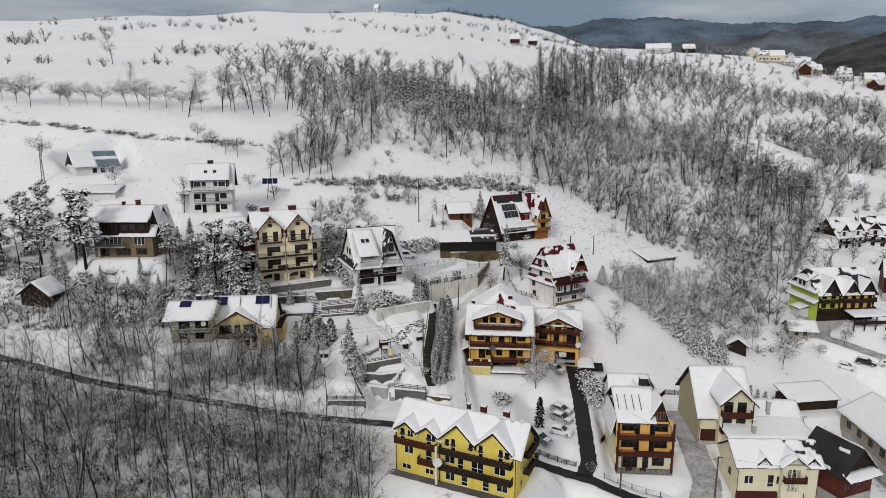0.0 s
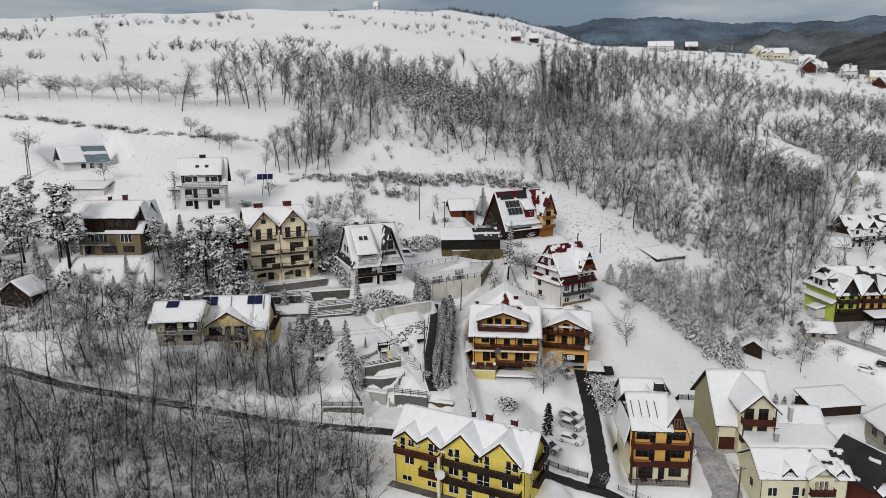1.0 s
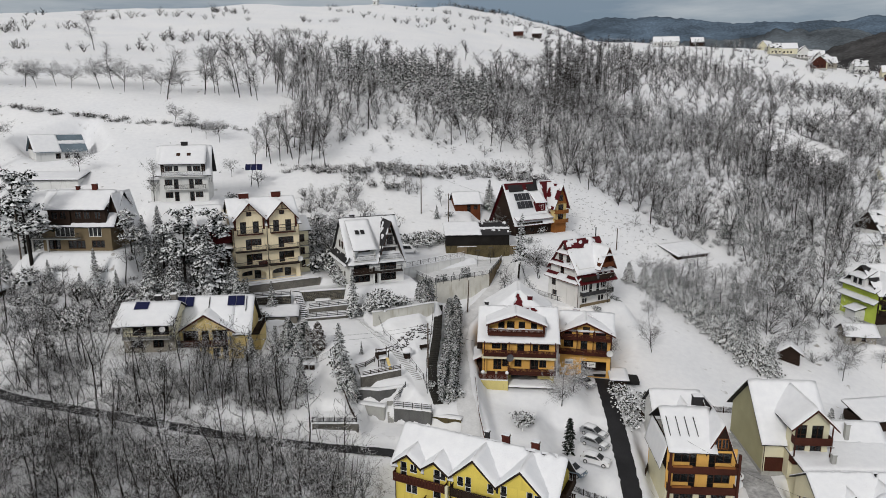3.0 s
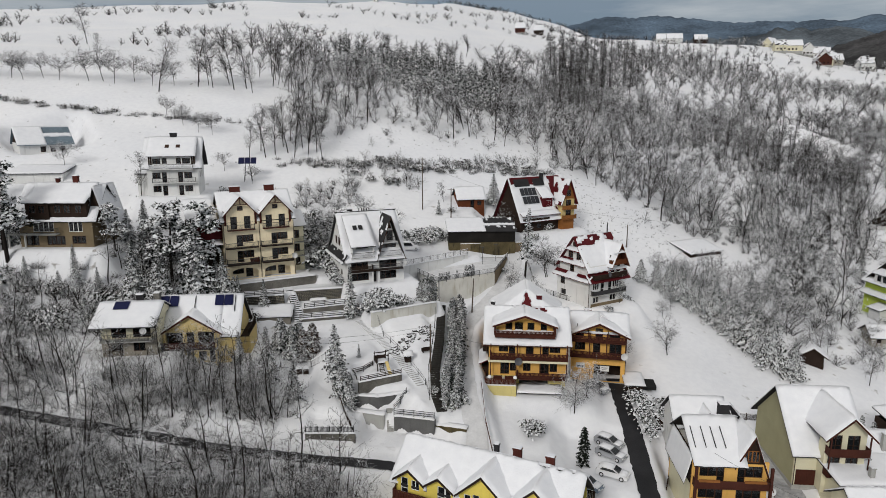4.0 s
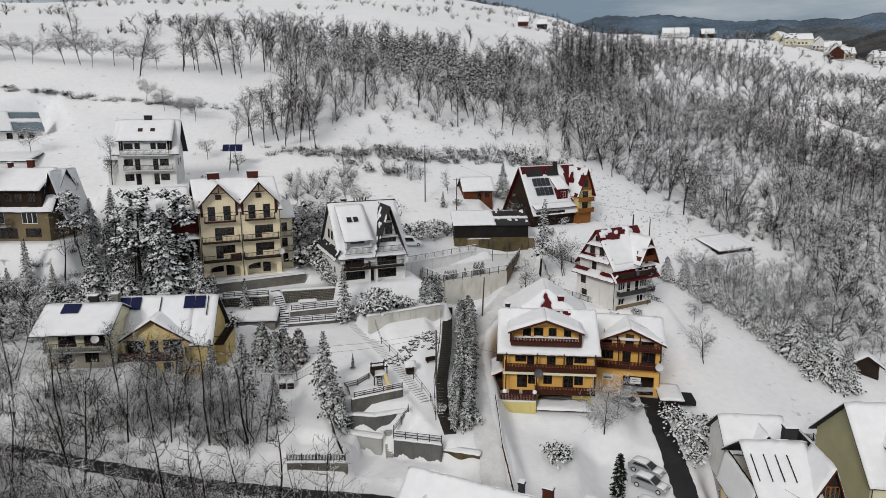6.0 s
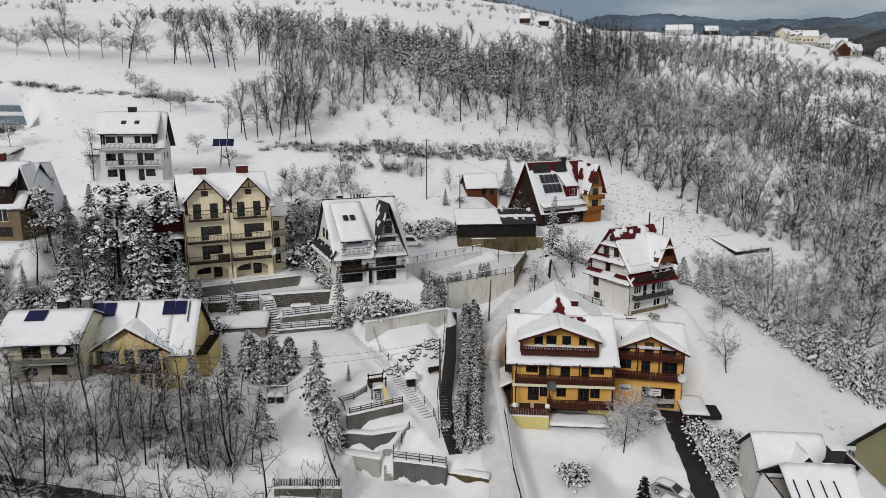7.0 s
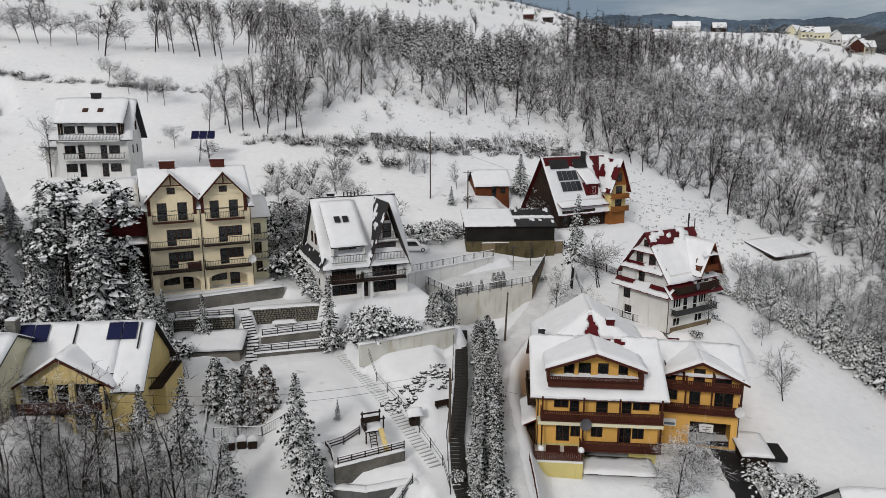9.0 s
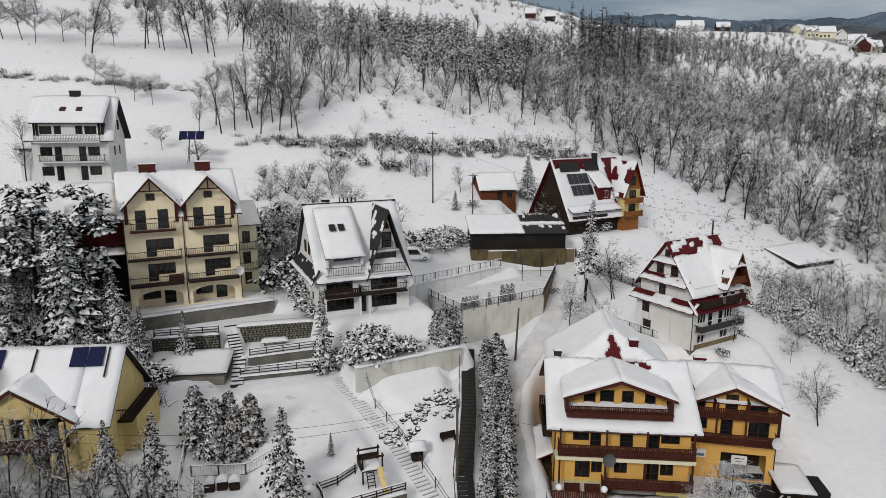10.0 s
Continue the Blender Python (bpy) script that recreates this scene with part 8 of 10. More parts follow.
# roof-high solar stand on the field
e = thing("solar_stand", at_ground(-49.3, 187.0, 8), "solar panels raised on a lattice stand", "solar panel")
for k in range(3):
    o = part("solar_panel", boxes((-2.1 + k * 1.42, -0.9, 0, -0.75 + k * 1.42, 0.9, 0.08)), SOLAR, e)
    o.matrix_local = pose(0, 0, 5.0, 50, 0, 0)
for s in (-0.7, 0.7):
    bm = bmesh.new()
    rod(bm, (s * 1.3, -0.6, 0), (s * 0.5, 0, 5.0), 0.06)
    rod(bm, (s * 1.3, 0.6, 0), (s * 0.5, 0, 5.0), 0.06)
    part("leg", bm, METAL, e)

# ---------------------------------------------------------------- far houses
rng = random.Random(5)
for k in range(26):
    u = k / 25
    x, y = 300 + 90 * u + rng.uniform(-14, 14), 640 - 95 * u + rng.uniform(-45, 45)
    plain_house("far_house", rng.choice(("far white house with a snowy roof", "far house with a red roof under snow", "far timber house with a snowy roof")), pose(x, y, gz(x, y), 0, 0, rng.uniform(-40, 40)), rng.uniform(9, 14), rng.uniform(8, 10), rng.uniform(4, 6), rng.uniform(8.5, 11), rng.choice((WHITE, LIGHT_CREAM, WOOD_RED, WHITE)), rng.choice((ROOF_RED, ROOF_DARK)), rng.choice("uv"), row(1.2, 3.0, 3, 1.0, 1.5, 1.5), (), (), 300 + k, keep=patchy(k, 0.15 if k % 3 else 0.6))
for x, y, w_, mat_, lab in ((205, 690, 20, WHITE, "long white house on the far slope"), (222, 700, 11, WHITE, "white gabled house on the far slope"), (250, 712, 12, WOOD_DARK, "dark timber house with a steep snowy roof"), (64, 655, 9, WOOD_RED, "small red-brown hut on the hill"), (84, 676, 9, WOOD_DARK, "small dark hut on the hill"), (-74, 740, 4.5, WHITE, "tiny white hut on the hilltop"), (320, 600, 14, GREY, "long grey farm house on the far slope")):
    plain_house("hill_house", lab, pose(x, y, gz(x, y), 0, 0, -8), w_, 8, 4.5, 9.0, mat_, ROOF_DARK, "u", row(1.2, 3.0, max(1, int(w_ / 4)), 1.0, 1.4, 1.4), (), (), int(x))

e = thing("pool_cover", at_ground(32.0, 131.0, -8), "black tarpaulin cover edged by snow beside the drive", "tarpaulin")
part("tarpaulin", boxes((-1.6, -1.6, 0.1, 1.8, 1.6, 0.75)), RUBBER, e)


# ---------------------------------------------------------------- plants
def tubes(P, Q, R0, R1, sides, rng):
    """Separate tapered bars from P to Q, as vertices and triangles."""
    P, Q = np.asarray(P, float), np.asarray(Q, float)
    D = Q - P
    D /= np.maximum(np.linalg.norm(D, axis=1, keepdims=True), 1e-6)
    ref = np.where(np.abs(D[:, 2:3]) < 0.9, np.array([[0, 0, 1.0]]), np.array([[1.0, 0, 0]]))
    S = np.cross(D, ref)
    S /= np.linalg.norm(S, axis=1, keepdims=True)
    T = np.cross(D, S)
    n, V = len(P), []
    a0 = rng.rand(n, 1) * 0.8
    for C, R in ((P, R0), (Q, R1)):
        for k in range(sides):
            a = a0 + 2 * np.pi * k / sides
            V.append(C + (S * np.cos(a) + T * np.sin(a)) * np.asarray(R).reshape(-1, 1))
    V = np.stack(V, 1).reshape(-1, 3)
    base = (np.arange(n) * 2 * sides)[:, None]
    F = []
    for k in range(sides):
        a, b = k, (k + 1) % sides
        F += [base + np.array([[a, b, sides + b]]), base + np.array([[a, sides + b, sides + a]])]
    return V, np.concatenate(F)


def blades(P, Q, W, rng):
    """Thin twigs, one triangle each."""
    P, Q = np.asarray(P, float), np.asarray(Q, float)
    D = Q - P
    S = np.cross(D, rng.normal(size=D.shape))
    S /= np.maximum(np.linalg.norm(S, axis=1, keepdims=True), 1e-6)
    V = np.stack([P - S * W, P + S * W, Q], 1).reshape(-1, 3)
    return V, np.arange(len(P) * 3).reshape(-1, 3)


class Shape:
    """Vertices, triangles and material slots, gathered piece by piece."""
    def __init__(self):
        self.v, self.f, self.i, self.n = [], [], [], 0

    def add(self, V, F, idx):
        self.v.append(V), self.f.append(F + self.n)
        self.i.append(np.full(len(F), idx) if np.isscalar(idx) else idx)
        self.n += len(V)

    def arrays(self):
        return np.concatenate(self.v), np.concatenate(self.f), np.concatenate(self.i)


def grow(rng, start, way, length, segs, r0, r1, wob, lift):
    """A crooked limb: its points and radii."""
    pts, d = [np.array(start, float)], np.array(way, float)
    for k in range(segs):
        d = d + rng.normal(size=3) * wob + np.array([0, 0, lift])
        d /= np.linalg.norm(d)
        pts.append(pts[-1] + d * length / segs)
    return np.array(pts), np.linspace(r0, r1, segs + 1)


def bare_tree(seed, high, spread=0.36, limbs=14, subs=6, twigs=7, trunk_r=0.016, crown_from=0.3, lift=0.10, twig_w=0.012, snow_share=0.5):
    """A leafless tree with snow on its limbs: trunk and branches as two shapes."""
    rng = np.random.RandomState(seed)
    trunk, crown = Shape(), Shape()
    pts, rad = grow(rng, (0, 0, -0.3), (rng.normal() * 0.05, rng.normal() * 0.05, 1), high, 8, high * trunk_r, 0.02, 0.06, 0.03)
    trunk.add(*tubes(pts[:-1], pts[1:], rad[:-1], rad[1:], 6, rng), 0)
    BP, BQ, B0, B1, TP, TQ = [], [], [], [], [], []
    for k in range(limbs):
        f = crown_from + (0.97 - crown_from) * (k + rng.rand()) / limbs
        p = np.array([np.interp(f * (len(pts) - 1), np.arange(len(pts)), pts[:, c]) for c in range(3)])
        a, e = k * 2.4 + rng.rand(), rng.uniform(0.25, 0.75)
        ln = high * spread * (1.15 - 0.75 * f) * rng.uniform(0.7, 1.25)
        lp, lr = grow(rng, p, (math.cos(a) * math.cos(e), math.sin(a) * math.cos(e), math.sin(e)), ln, 4, high * trunk_r * 0.5 * (1.1 - f * 0.6), 0.016, 0.18, lift)
        BP.append(lp[:-1]), BQ.append(lp[1:]), B0.append(lr[:-1]), B1.append(lr[1:])
        for s in range(subs):
            g = 0.25 + 0.75 * (s + rng.rand()) / subs
            q = np.array([np.interp(g * 4, np.arange(5), lp[:, c]) for c in range(3)])
            w = rng.normal(size=3) * 0.8 + (lp[-1] - lp[0]) / ln * 0.8 + np.array([0, 0, lift * 3])
            sl = ln * rng.uniform(0.25, 0.5)
            sp, sr = grow(rng, q, w / np.linalg.norm(w), sl, 2, 0.028, 0.012, 0.25, lift)
            BP.append(sp[:-1]), BQ.append(sp[1:]), B0.append(sr[:-1]), B1.append(sr[1:])
            t = rng.rand(twigs, 1) * 2
            k0 = np.minimum(t.astype(int), 1)[:, 0]
            b = sp[k0] + (sp[k0 + 1] - sp[k0]) * (t - k0[:, None])
            o = rng.normal(size=(twigs, 3)) * 0.7 + (sp[-1] - sp[0]) / sl * 0.9
            o /= np.linalg.norm(o, axis=1, keepdims=True)
            TP.append(b), TQ.append(b + o * sl * rng.uniform(0.3, 0.7, (twigs, 1)))
    crown.add(*tubes(np.concatenate(BP), np.concatenate(BQ), np.concatenate(B0), np.concatenate(B1), 3, rng), 0)
    TP, TQ = np.concatenate(TP), np.concatenate(TQ)
    V, F = blades(TP, TQ, twig_w, rng)
    crown.add(V, F, np.where(rng.rand(len(F)) < snow_share, 2, 1))
    return trunk, crown


def far_tree(seed, high, limbs, subs, twigs, width, snow_share=0.4, wide=0.36, stems=1, low=0.22, droop=0.0):
    """A leafless tree: crooked stems, bowed limbs and tufts of twigs, with snow lying along the upper ones, which also
    paints the crown lighter above and shaded below.
    """
    rng = np.random.RandomState(seed)
    s = Shape()
    mid, tall = high * (1 + low) / 2, high * (1 - low) / 2
    n = limbs // stems
    up = np.array([0, 0, 1.0])
    for k in range(stems):
        lean = 0.07 if stems == 1 else 0.28
        pts, rad = grow(rng, (0, 0, -0.4), (rng.normal() * lean, rng.normal() * lean, 1), high * (0.92 if k == 0 else rng.uniform(0.6, 0.9)), 4, high * 0.0105 / stems ** 0.5, 0.03, 0.07, 0.03)
        s.add(*tubes(pts[:-1], pts[1:], rad[:-1], rad[1:], 4, rng), 0)
        d = rng.normal(size=(n, 3))
        d /= np.linalg.norm(d, axis=1, keepdims=True)
        Q = d * np.array([high * wide, high * wide, tall]) * rng.uniform(0.6, 1.0, (n, 1)) + np.array([pts[-1][0] * 0.6, pts[-1][1] * 0.6, mid])
        f = np.clip((Q[:, 2] - np.hypot(Q[:, 0], Q[:, 1]) * (0.8 - droop)) / high, low * 0.6, 0.95)
        P = np.stack([np.interp(f * 4 / 0.92, np.arange(5), pts[:, c]) for c in range(3)], 1)
        L = np.linalg.norm(Q - P, axis=1, keepdims=True) + 0.3
        M = (P + Q) / 2 + up * L * rng.uniform(-0.02, 0.16, (n, 1)) + rng.normal(size=(n, 3)) * L * 0.06
        s.add(*tubes(np.vstack([P, M]), np.vstack([M, Q]), np.r_[np.full(n, width * 0.9), np.full(n, width * 0.65)], np.r_[np.full(n, width * 0.65), np.full(n, width * 0.3)], 3, rng), 0)
        # branches off the limbs, each with its ridge of snow
        m = n * subs
        i, g = rng.randint(0, n, m), rng.uniform(0.25, 1.0, (m, 1))
        p = np.where(g < 0.5, P[i] + (M[i] - P[i]) * g * 2, M[i] + (Q[i] - M[i]) * (g * 2 - 1))
        o = rng.normal(size=(m, 3)) * np.array([0.8, 0.8, 0.55]) + (Q[i] - P[i]) / L[i] * 0.8 + up * (0.12 - droop * 0.35)
        o /= np.linalg.norm(o, axis=1, keepdims=True)
        q = p + o * L[i] * rng.uniform(0.25, 0.5, (m, 1))
        V, F = blades(p, q, width * 0.55, rng)
        s.add(V, F, 1)
        # snow share grows with height: snow on top, and painted shading of the crown
        bias = np.clip(0.25 + 1.1 * (p[:, 2] / high - low) / (1 - low), 0.2, 1.35)
        on = rng.rand(m) < snow_share * 1.3 * bias
        V, F = blades(p[on] + up * width * 0.7, q[on] + up * width * 0.5, width * 0.6, rng)
        s.add(V, F, 2)
        # tufts of twigs at their ends
        j = rng.randint(0, m, m * twigs)
        c = len(j)
        p2 = p[j] + (q[j] - p[j]) * rng.uniform(0.25, 1.0, (c, 1))
        o2 = rng.normal(size=(c, 3)) * np.array([1, 1, 0.75]) + o[j] * 0.7 - up * droop * 0.4
        o2 /= np.linalg.norm(o2, axis=1, keepdims=True)
        w = np.where(rng.rand(c) < snow_share * bias[j], 2, 1)
        V, F = blades(p2 + up * width * 0.5 * (w == 2)[:, None], p2 + o2 * L[i[j]] * rng.uniform(0.16, 0.34, (c, 1)), width * (0.40 + 0.08 * w)[:, None], rng)
        s.add(V, F, w)
    return s


def larch(seed, high, wide, snow_share=0.12):
    """A bare larch: a straight dark stem with tiers of level, twiggy branches."""
    rng = np.random.RandomState(seed)
    s = Shape()
    pts, rad = grow(rng, (0, 0, -0.4), (0, 0, 1), high, 4, high * 0.012, 0.03, 0.012, 0)
    s.add(*tubes(pts[:-1], pts[1:], rad[:-1], rad[1:], 4, rng), 0)
    n = 90
    f = rng.uniform(0.14, 0.99, n)
    a = rng.rand(n) * 6.28
    P = np.stack([np.interp(f * 4, np.arange(5), pts[:, c]) for c in range(3)], 1)
    L = wide * (1.05 - f) ** 0.75 * rng.uniform(0.6, 1.2, n) + 0.25
    out = np.stack([np.cos(a), np.sin(a), rng.uniform(-0.3, 0.1, n)], 1)
    V, F = blades(P, P + out * L[:, None], 0.07, rng)
    s.add(V, F, 1)
    m = n * 6
    i = rng.randint(0, n, m)
    p = P[i] + out[i] * (L[i] * rng.uniform(0.15, 1, m))[:, None]
    o = rng.normal(size=(m, 3)) * np.array([1, 1, 0.5]) + out[i] * 0.6 - np.array([0, 0, 0.45])
    V, F = blades(p, p + o * 0.5, 0.05, rng)
    s.add(V, F, np.where(rng.rand(m) < snow_share, 2, 1))
    V, F = blades(P[::2] + out[::2] * 0.2 + np.array([0, 0, 0.07]), P[::2] + out[::2] * L[::2, None] + np.array([0, 0, 0.05]), 0.06, rng)
    s.add(V[: int(len(V) * snow_share * 4) // 3 * 3], F[: int(len(V) * snow_share * 4) // 3], 2)
    return s


def fronds(rng, P, A, L, W, droop, spans):
    """Drooping, ragged branch sheets from P outwards on bearing A: length L, half width W."""
    n = len(P)
    V, F = [], []
    t = np.linspace(0, 1, spans + 1)
    out, side = np.stack([np.cos(A), np.sin(A), A * 0], 1), np.stack([-np.sin(A), np.cos(A), A * 0], 1)
    for j, x in enumerate(t):
        c = P + out * (L * x)[:, None] + np.array([0, 0, 1.0]) * (L * (0.10 * x - droop * x * x))[:, None]
        w = W * (0.25 + 1.0 * math.sin(min(1, x * 1.2) * math.pi) ** 0.7) * (1.25 if j % 2 else 0.55) * rng.uniform(0.7, 1.3, n) if x < 1 else W * 0.05
        sag = 0.55 * w + 0.05 * L
        V += [c + side * w[:, None] - np.array([0, 0, 1.0]) * sag[:, None], c, c - side * w[:, None] - np.array([0, 0, 1.0]) * sag[:, None]]
    V = np.stack(V, 1).reshape(-1, 3)
    b = (np.arange(n) * 3 * (spans + 1))[:, None]
    for j in range(spans):
        a = 3 * j
        F += [b + np.array([[a, a + 1, a + 4]]), b + np.array([[a, a + 4, a + 3]]), b + np.array([[a + 1, a + 2, a + 5]]), b + np.array([[a + 1, a + 5, a + 4]])]
    return V, np.concatenate(F)


def conifer(seed, high, wide, whorls=15, per=8, spans=6, base=0.06, point=1.0):
    """A spruce under snow: trunk, drooping branches with pads of snow, and dark sprays hanging from them."""
    rng = np.random.RandomState(seed)
    trunk, crown = Shape(), Shape()
    pts, rad = grow(rng, (0, 0, -0.3), (0, 0, 1), high, 4, high * 0.016, 0.02, 0.01, 0)
    trunk.add(*tubes(pts[:-1], pts[1:], rad[:-1], rad[1:], 6, rng), 0)
    n = whorls * per
    f = base + (0.985 - base) * (np.arange(n) / n) ** 0.9
    A = np.arange(n) * 2.39996 + rng.rand(n) * 0.6
    L = wide * (1 - f) ** point * rng.uniform(0.62, 1.25, n) + 0.14
    P = np.stack([A * 0, A * 0, f * high], 1)
    droop = rng.uniform(0.22, 0.5, n)
    crown.add(*fronds(rng, P, A, L, L * 0.10 + 0.05, droop, spans), 0)
    out, side = np.stack([np.cos(A), np.sin(A), A * 0], 1), np.stack([-np.sin(A), np.cos(A), A * 0], 1)
    up = np.array([0, 0, 1.0])
    for x in (0.3, 0.5, 0.7, 0.9):
        c = P + out * (L * x)[:, None] + up * (L * (0.10 * x - droop * x * x))[:, None]
        for sg in (-1, 1):
            # a side finger under snow, and the dark spray that hangs below it
            w = (L * 0.22 * (1.25 - x) + 0.10) * rng.uniform(0.6, 1.3, n)
            b0 = out * (0.05 + 0.030 * L)[:, None]
            way = side * sg * rng.uniform(0.7, 1.1, (n, 1)) + out * rng.uniform(0.4, 0.9, (n, 1)) - up * rng.uniform(0.1, 0.4, (n, 1))
            V = np.stack([c - b0 * sg, c + b0 * sg, c + way * w[:, None]], 1).reshape(-1, 3)
            crown.add(V, np.arange(n * 3).reshape(-1, 3), np.where(rng.rand(n) < 0.6, 0, 1))
            way = side * sg * rng.uniform(0.3, 0.9, (n, 1)) + out * rng.uniform(-0.1, 0.6, (n, 1)) - up * rng.uniform(0.6, 1.1, (n, 1))
            c2 = c + side * sg * (w * 0.3)[:, None] - up * 0.03
            V = np.stack([c2 - b0 * 1.3, c2 + b0 * 1.3, c2 + way * (w * 0.85)[:, None]], 1).reshape(-1, 3)
            crown.add(V, np.arange(n * 3).reshape(-1, 3), 1)
    return trunk, crown


def clump_shape(s, rng, C, R, n, leaf, flat=0.8, upward=0.3):
    """Snowy leaf pads over the skin of blobs C with radii R, and dark sprays sticking out between them."""
    k = rng.randint(0, len(C), n)
    d = rng.normal(size=(n, 3)) + np.array([0, 0, upward])
    d /= np.linalg.norm(d, axis=1, keepdims=True)
    P = C[k] + d * R[k][:, None] * np.array([1, 1, flat]) * rng.uniform(0.6, 1.0, (n, 1))
    A = np.arctan2(d[:, 1], d[:, 0]) + rng.normal(size=n) * 0.5
    s.add(*fronds(rng, P, A, leaf * rng.uniform(0.6, 1.5, n), leaf * rng.uniform(0.25, 0.5, n), rng.uniform(0.2, 0.9, n), 2), 0)
    m = n
    j = rng.randint(0, n, m)
    o = d[j] + rng.normal(size=(m, 3)) * 0.5
    q = P[j] + rng.normal(size=(m, 3)) * leaf * 0.3 - np.array([0, 0, leaf * 0.4])
    s.add(*blades(q - o * leaf * 0.8, q + o * leaf * 0.45, leaf * 0.25, rng), 1)


def bush(seed, wide, high, blobs=9, leaves=330, leaf=0.34):
    rng = np.random.RandomState(seed)
    s = Shape()
    a, r = rng.rand(blobs) * 6.28, wide * 0.55 * np.sqrt(rng.rand(blobs))
    C = np.stack([np.cos(a) * r, np.sin(a) * r, high * rng.uniform(0.25, 0.72, blobs)], 1)
    clump_shape(s, rng, C, rng.uniform(0.3, 0.5, blobs) * min(wide, high), leaves, leaf)
    return s


def pine(seed, high):
    """A broad pine: bare lower trunk, limbs, and snow-laden clumps of needles."""
    rng = np.random.RandomState(seed)
    trunk, crown = Shape(), Shape()
    pts, rad = grow(rng, (0, 0, -0.3), (0.05, 0, 1), high * 0.95, 6, high * 0.02, 0.03, 0.04, 0.02)
    trunk.add(*tubes(pts[:-1], pts[1:], rad[:-1], rad[1:], 6, rng), 0)
    C = []
    for k in range(26):
        f = rng.uniform(0.32, 0.98)
        p = np.array([np.interp(f * 6, np.arange(7), pts[:, c]) for c in range(3)])
        a, L = k * 2.4, high * 0.30 * (1.15 - f * 0.8) * rng.uniform(0.6, 1.2)
        lp, lr = grow(rng, p, (math.cos(a), math.sin(a), 0.25), L, 3, 0.07, 0.02, 0.12, 0.02)
        trunk.add(*tubes(lp[:-1], lp[1:], lr[:-1], lr[1:], 4, rng), 0)
        C += [lp[2], lp[3]]
    C = np.array(C)
    clump_shape(crown, rng, C, rng.uniform(0.5, 0.85, len(C)), 950, 0.38, 0.6, 0.5)
    return trunk, crown


def make_mesh(name, shape, mats):
    return np_mesh(name, *shape.arrays()[:2], mats, shape.arrays()[2])


TREE_MATS, WOOD_MATS = [BARK, TWIG, SNOW], [BARK, FROSTED, SNOW]


def plant(name, key, parts, x, y, turn, size, label, category, group="", z=None, lean=0):
    """Set a plant of parts [(name, mesh)] on the ground as a thing."""
    e = thing(name, pose(x, y, gz(x, y) if z is None else z, lean, 0, turn) @ Matrix.Scale(size, 4), label, category, group)
    for n, me in parts:
        o = new(n, me)
        o.parent = e
    return e


def tree_parts(shapes, second="crown", mats=None):
    return [("trunk", make_mesh("trunk", shapes[0], [BARK])), (second, make_mesh(second, shapes[1], mats or TREE_MATS))]


def inside(poly, x, y):
    c, j = np.zeros(np.shape(x), bool), len(poly) - 1
    for i in range(len(poly)):
        (xi, yi), (xj, yj) = poly[i], poly[j]
        c ^= ((yi > y) != (yj > y)) & (x < (xj - xi) * (y - yi) / (yj - yi + 1e-9) + xi)
        j = i
    return c


def scatter(poly, n, gap, seed, holes=()):
    """Random places inside a polygon, kept a gap apart and out of the house plots."""
    rng = np.random.RandomState(seed)
    xs, ys = zip(*poly)
    kept = np.empty((0, 2))
    for _ in range(60):
        p = np.stack([rng.uniform(min(xs), max(xs), n), rng.uniform(min(ys), max(ys), n)], 1)
        ok = inside(poly, p[:, 0], p[:, 1])
        for h in holes:
            ok &= ~inside(h, p[:, 0], p[:, 1])
        for px, py, pz, yaw, w, d in PLOTS.values():
            u, v = turned(p[:, 0] - px, p[:, 1] - py, -yaw)
            ok &= ~((u > -3) & (u < w + 3) & (v > -4) & (v < d + 3))
        for q in p[ok]:
            if len(kept) == 0 or np.min(np.sum((kept - q) ** 2, 1)) > gap * gap:
                kept = np.vstack([kept, q])
                if len(kept) >= n:
                    return kept
    return kept


def many(name, places, variants, sizes, seed, mats, label, category, sink=0.1):
    """Countless plants as one object: each variant turned, sized and set on the ground."""
    rng = np.random.RandomState(seed)
    arr = [v.arrays() for v in variants]
    Vs, Fs, Is, n = [], [], [], 0
    z = ground_z(places[:, 0], places[:, 1])
    for (x, y), zz in zip(places, z):
        V, F, I = arr[rng.randint(len(arr))]
        a, s = rng.rand() * 6.28, rng.uniform(*sizes)
        c, q = math.cos(a) * s, math.sin(a) * s
        W = np.stack([V[:, 0] * c - V[:, 1] * q + x, V[:, 0] * q + V[:, 1] * c + y, V[:, 2] * s * rng.uniform(0.85, 1.15) + zz - sink], 1)
        Vs.append(W), Fs.append(F + n), Is.append(I)
        n += len(V)
    ob = new(name, np_mesh(name, np.concatenate(Vs), np.concatenate(Fs), mats, np.concatenate(Is)))
    return tagged(ob, label, category, kind="stuff")


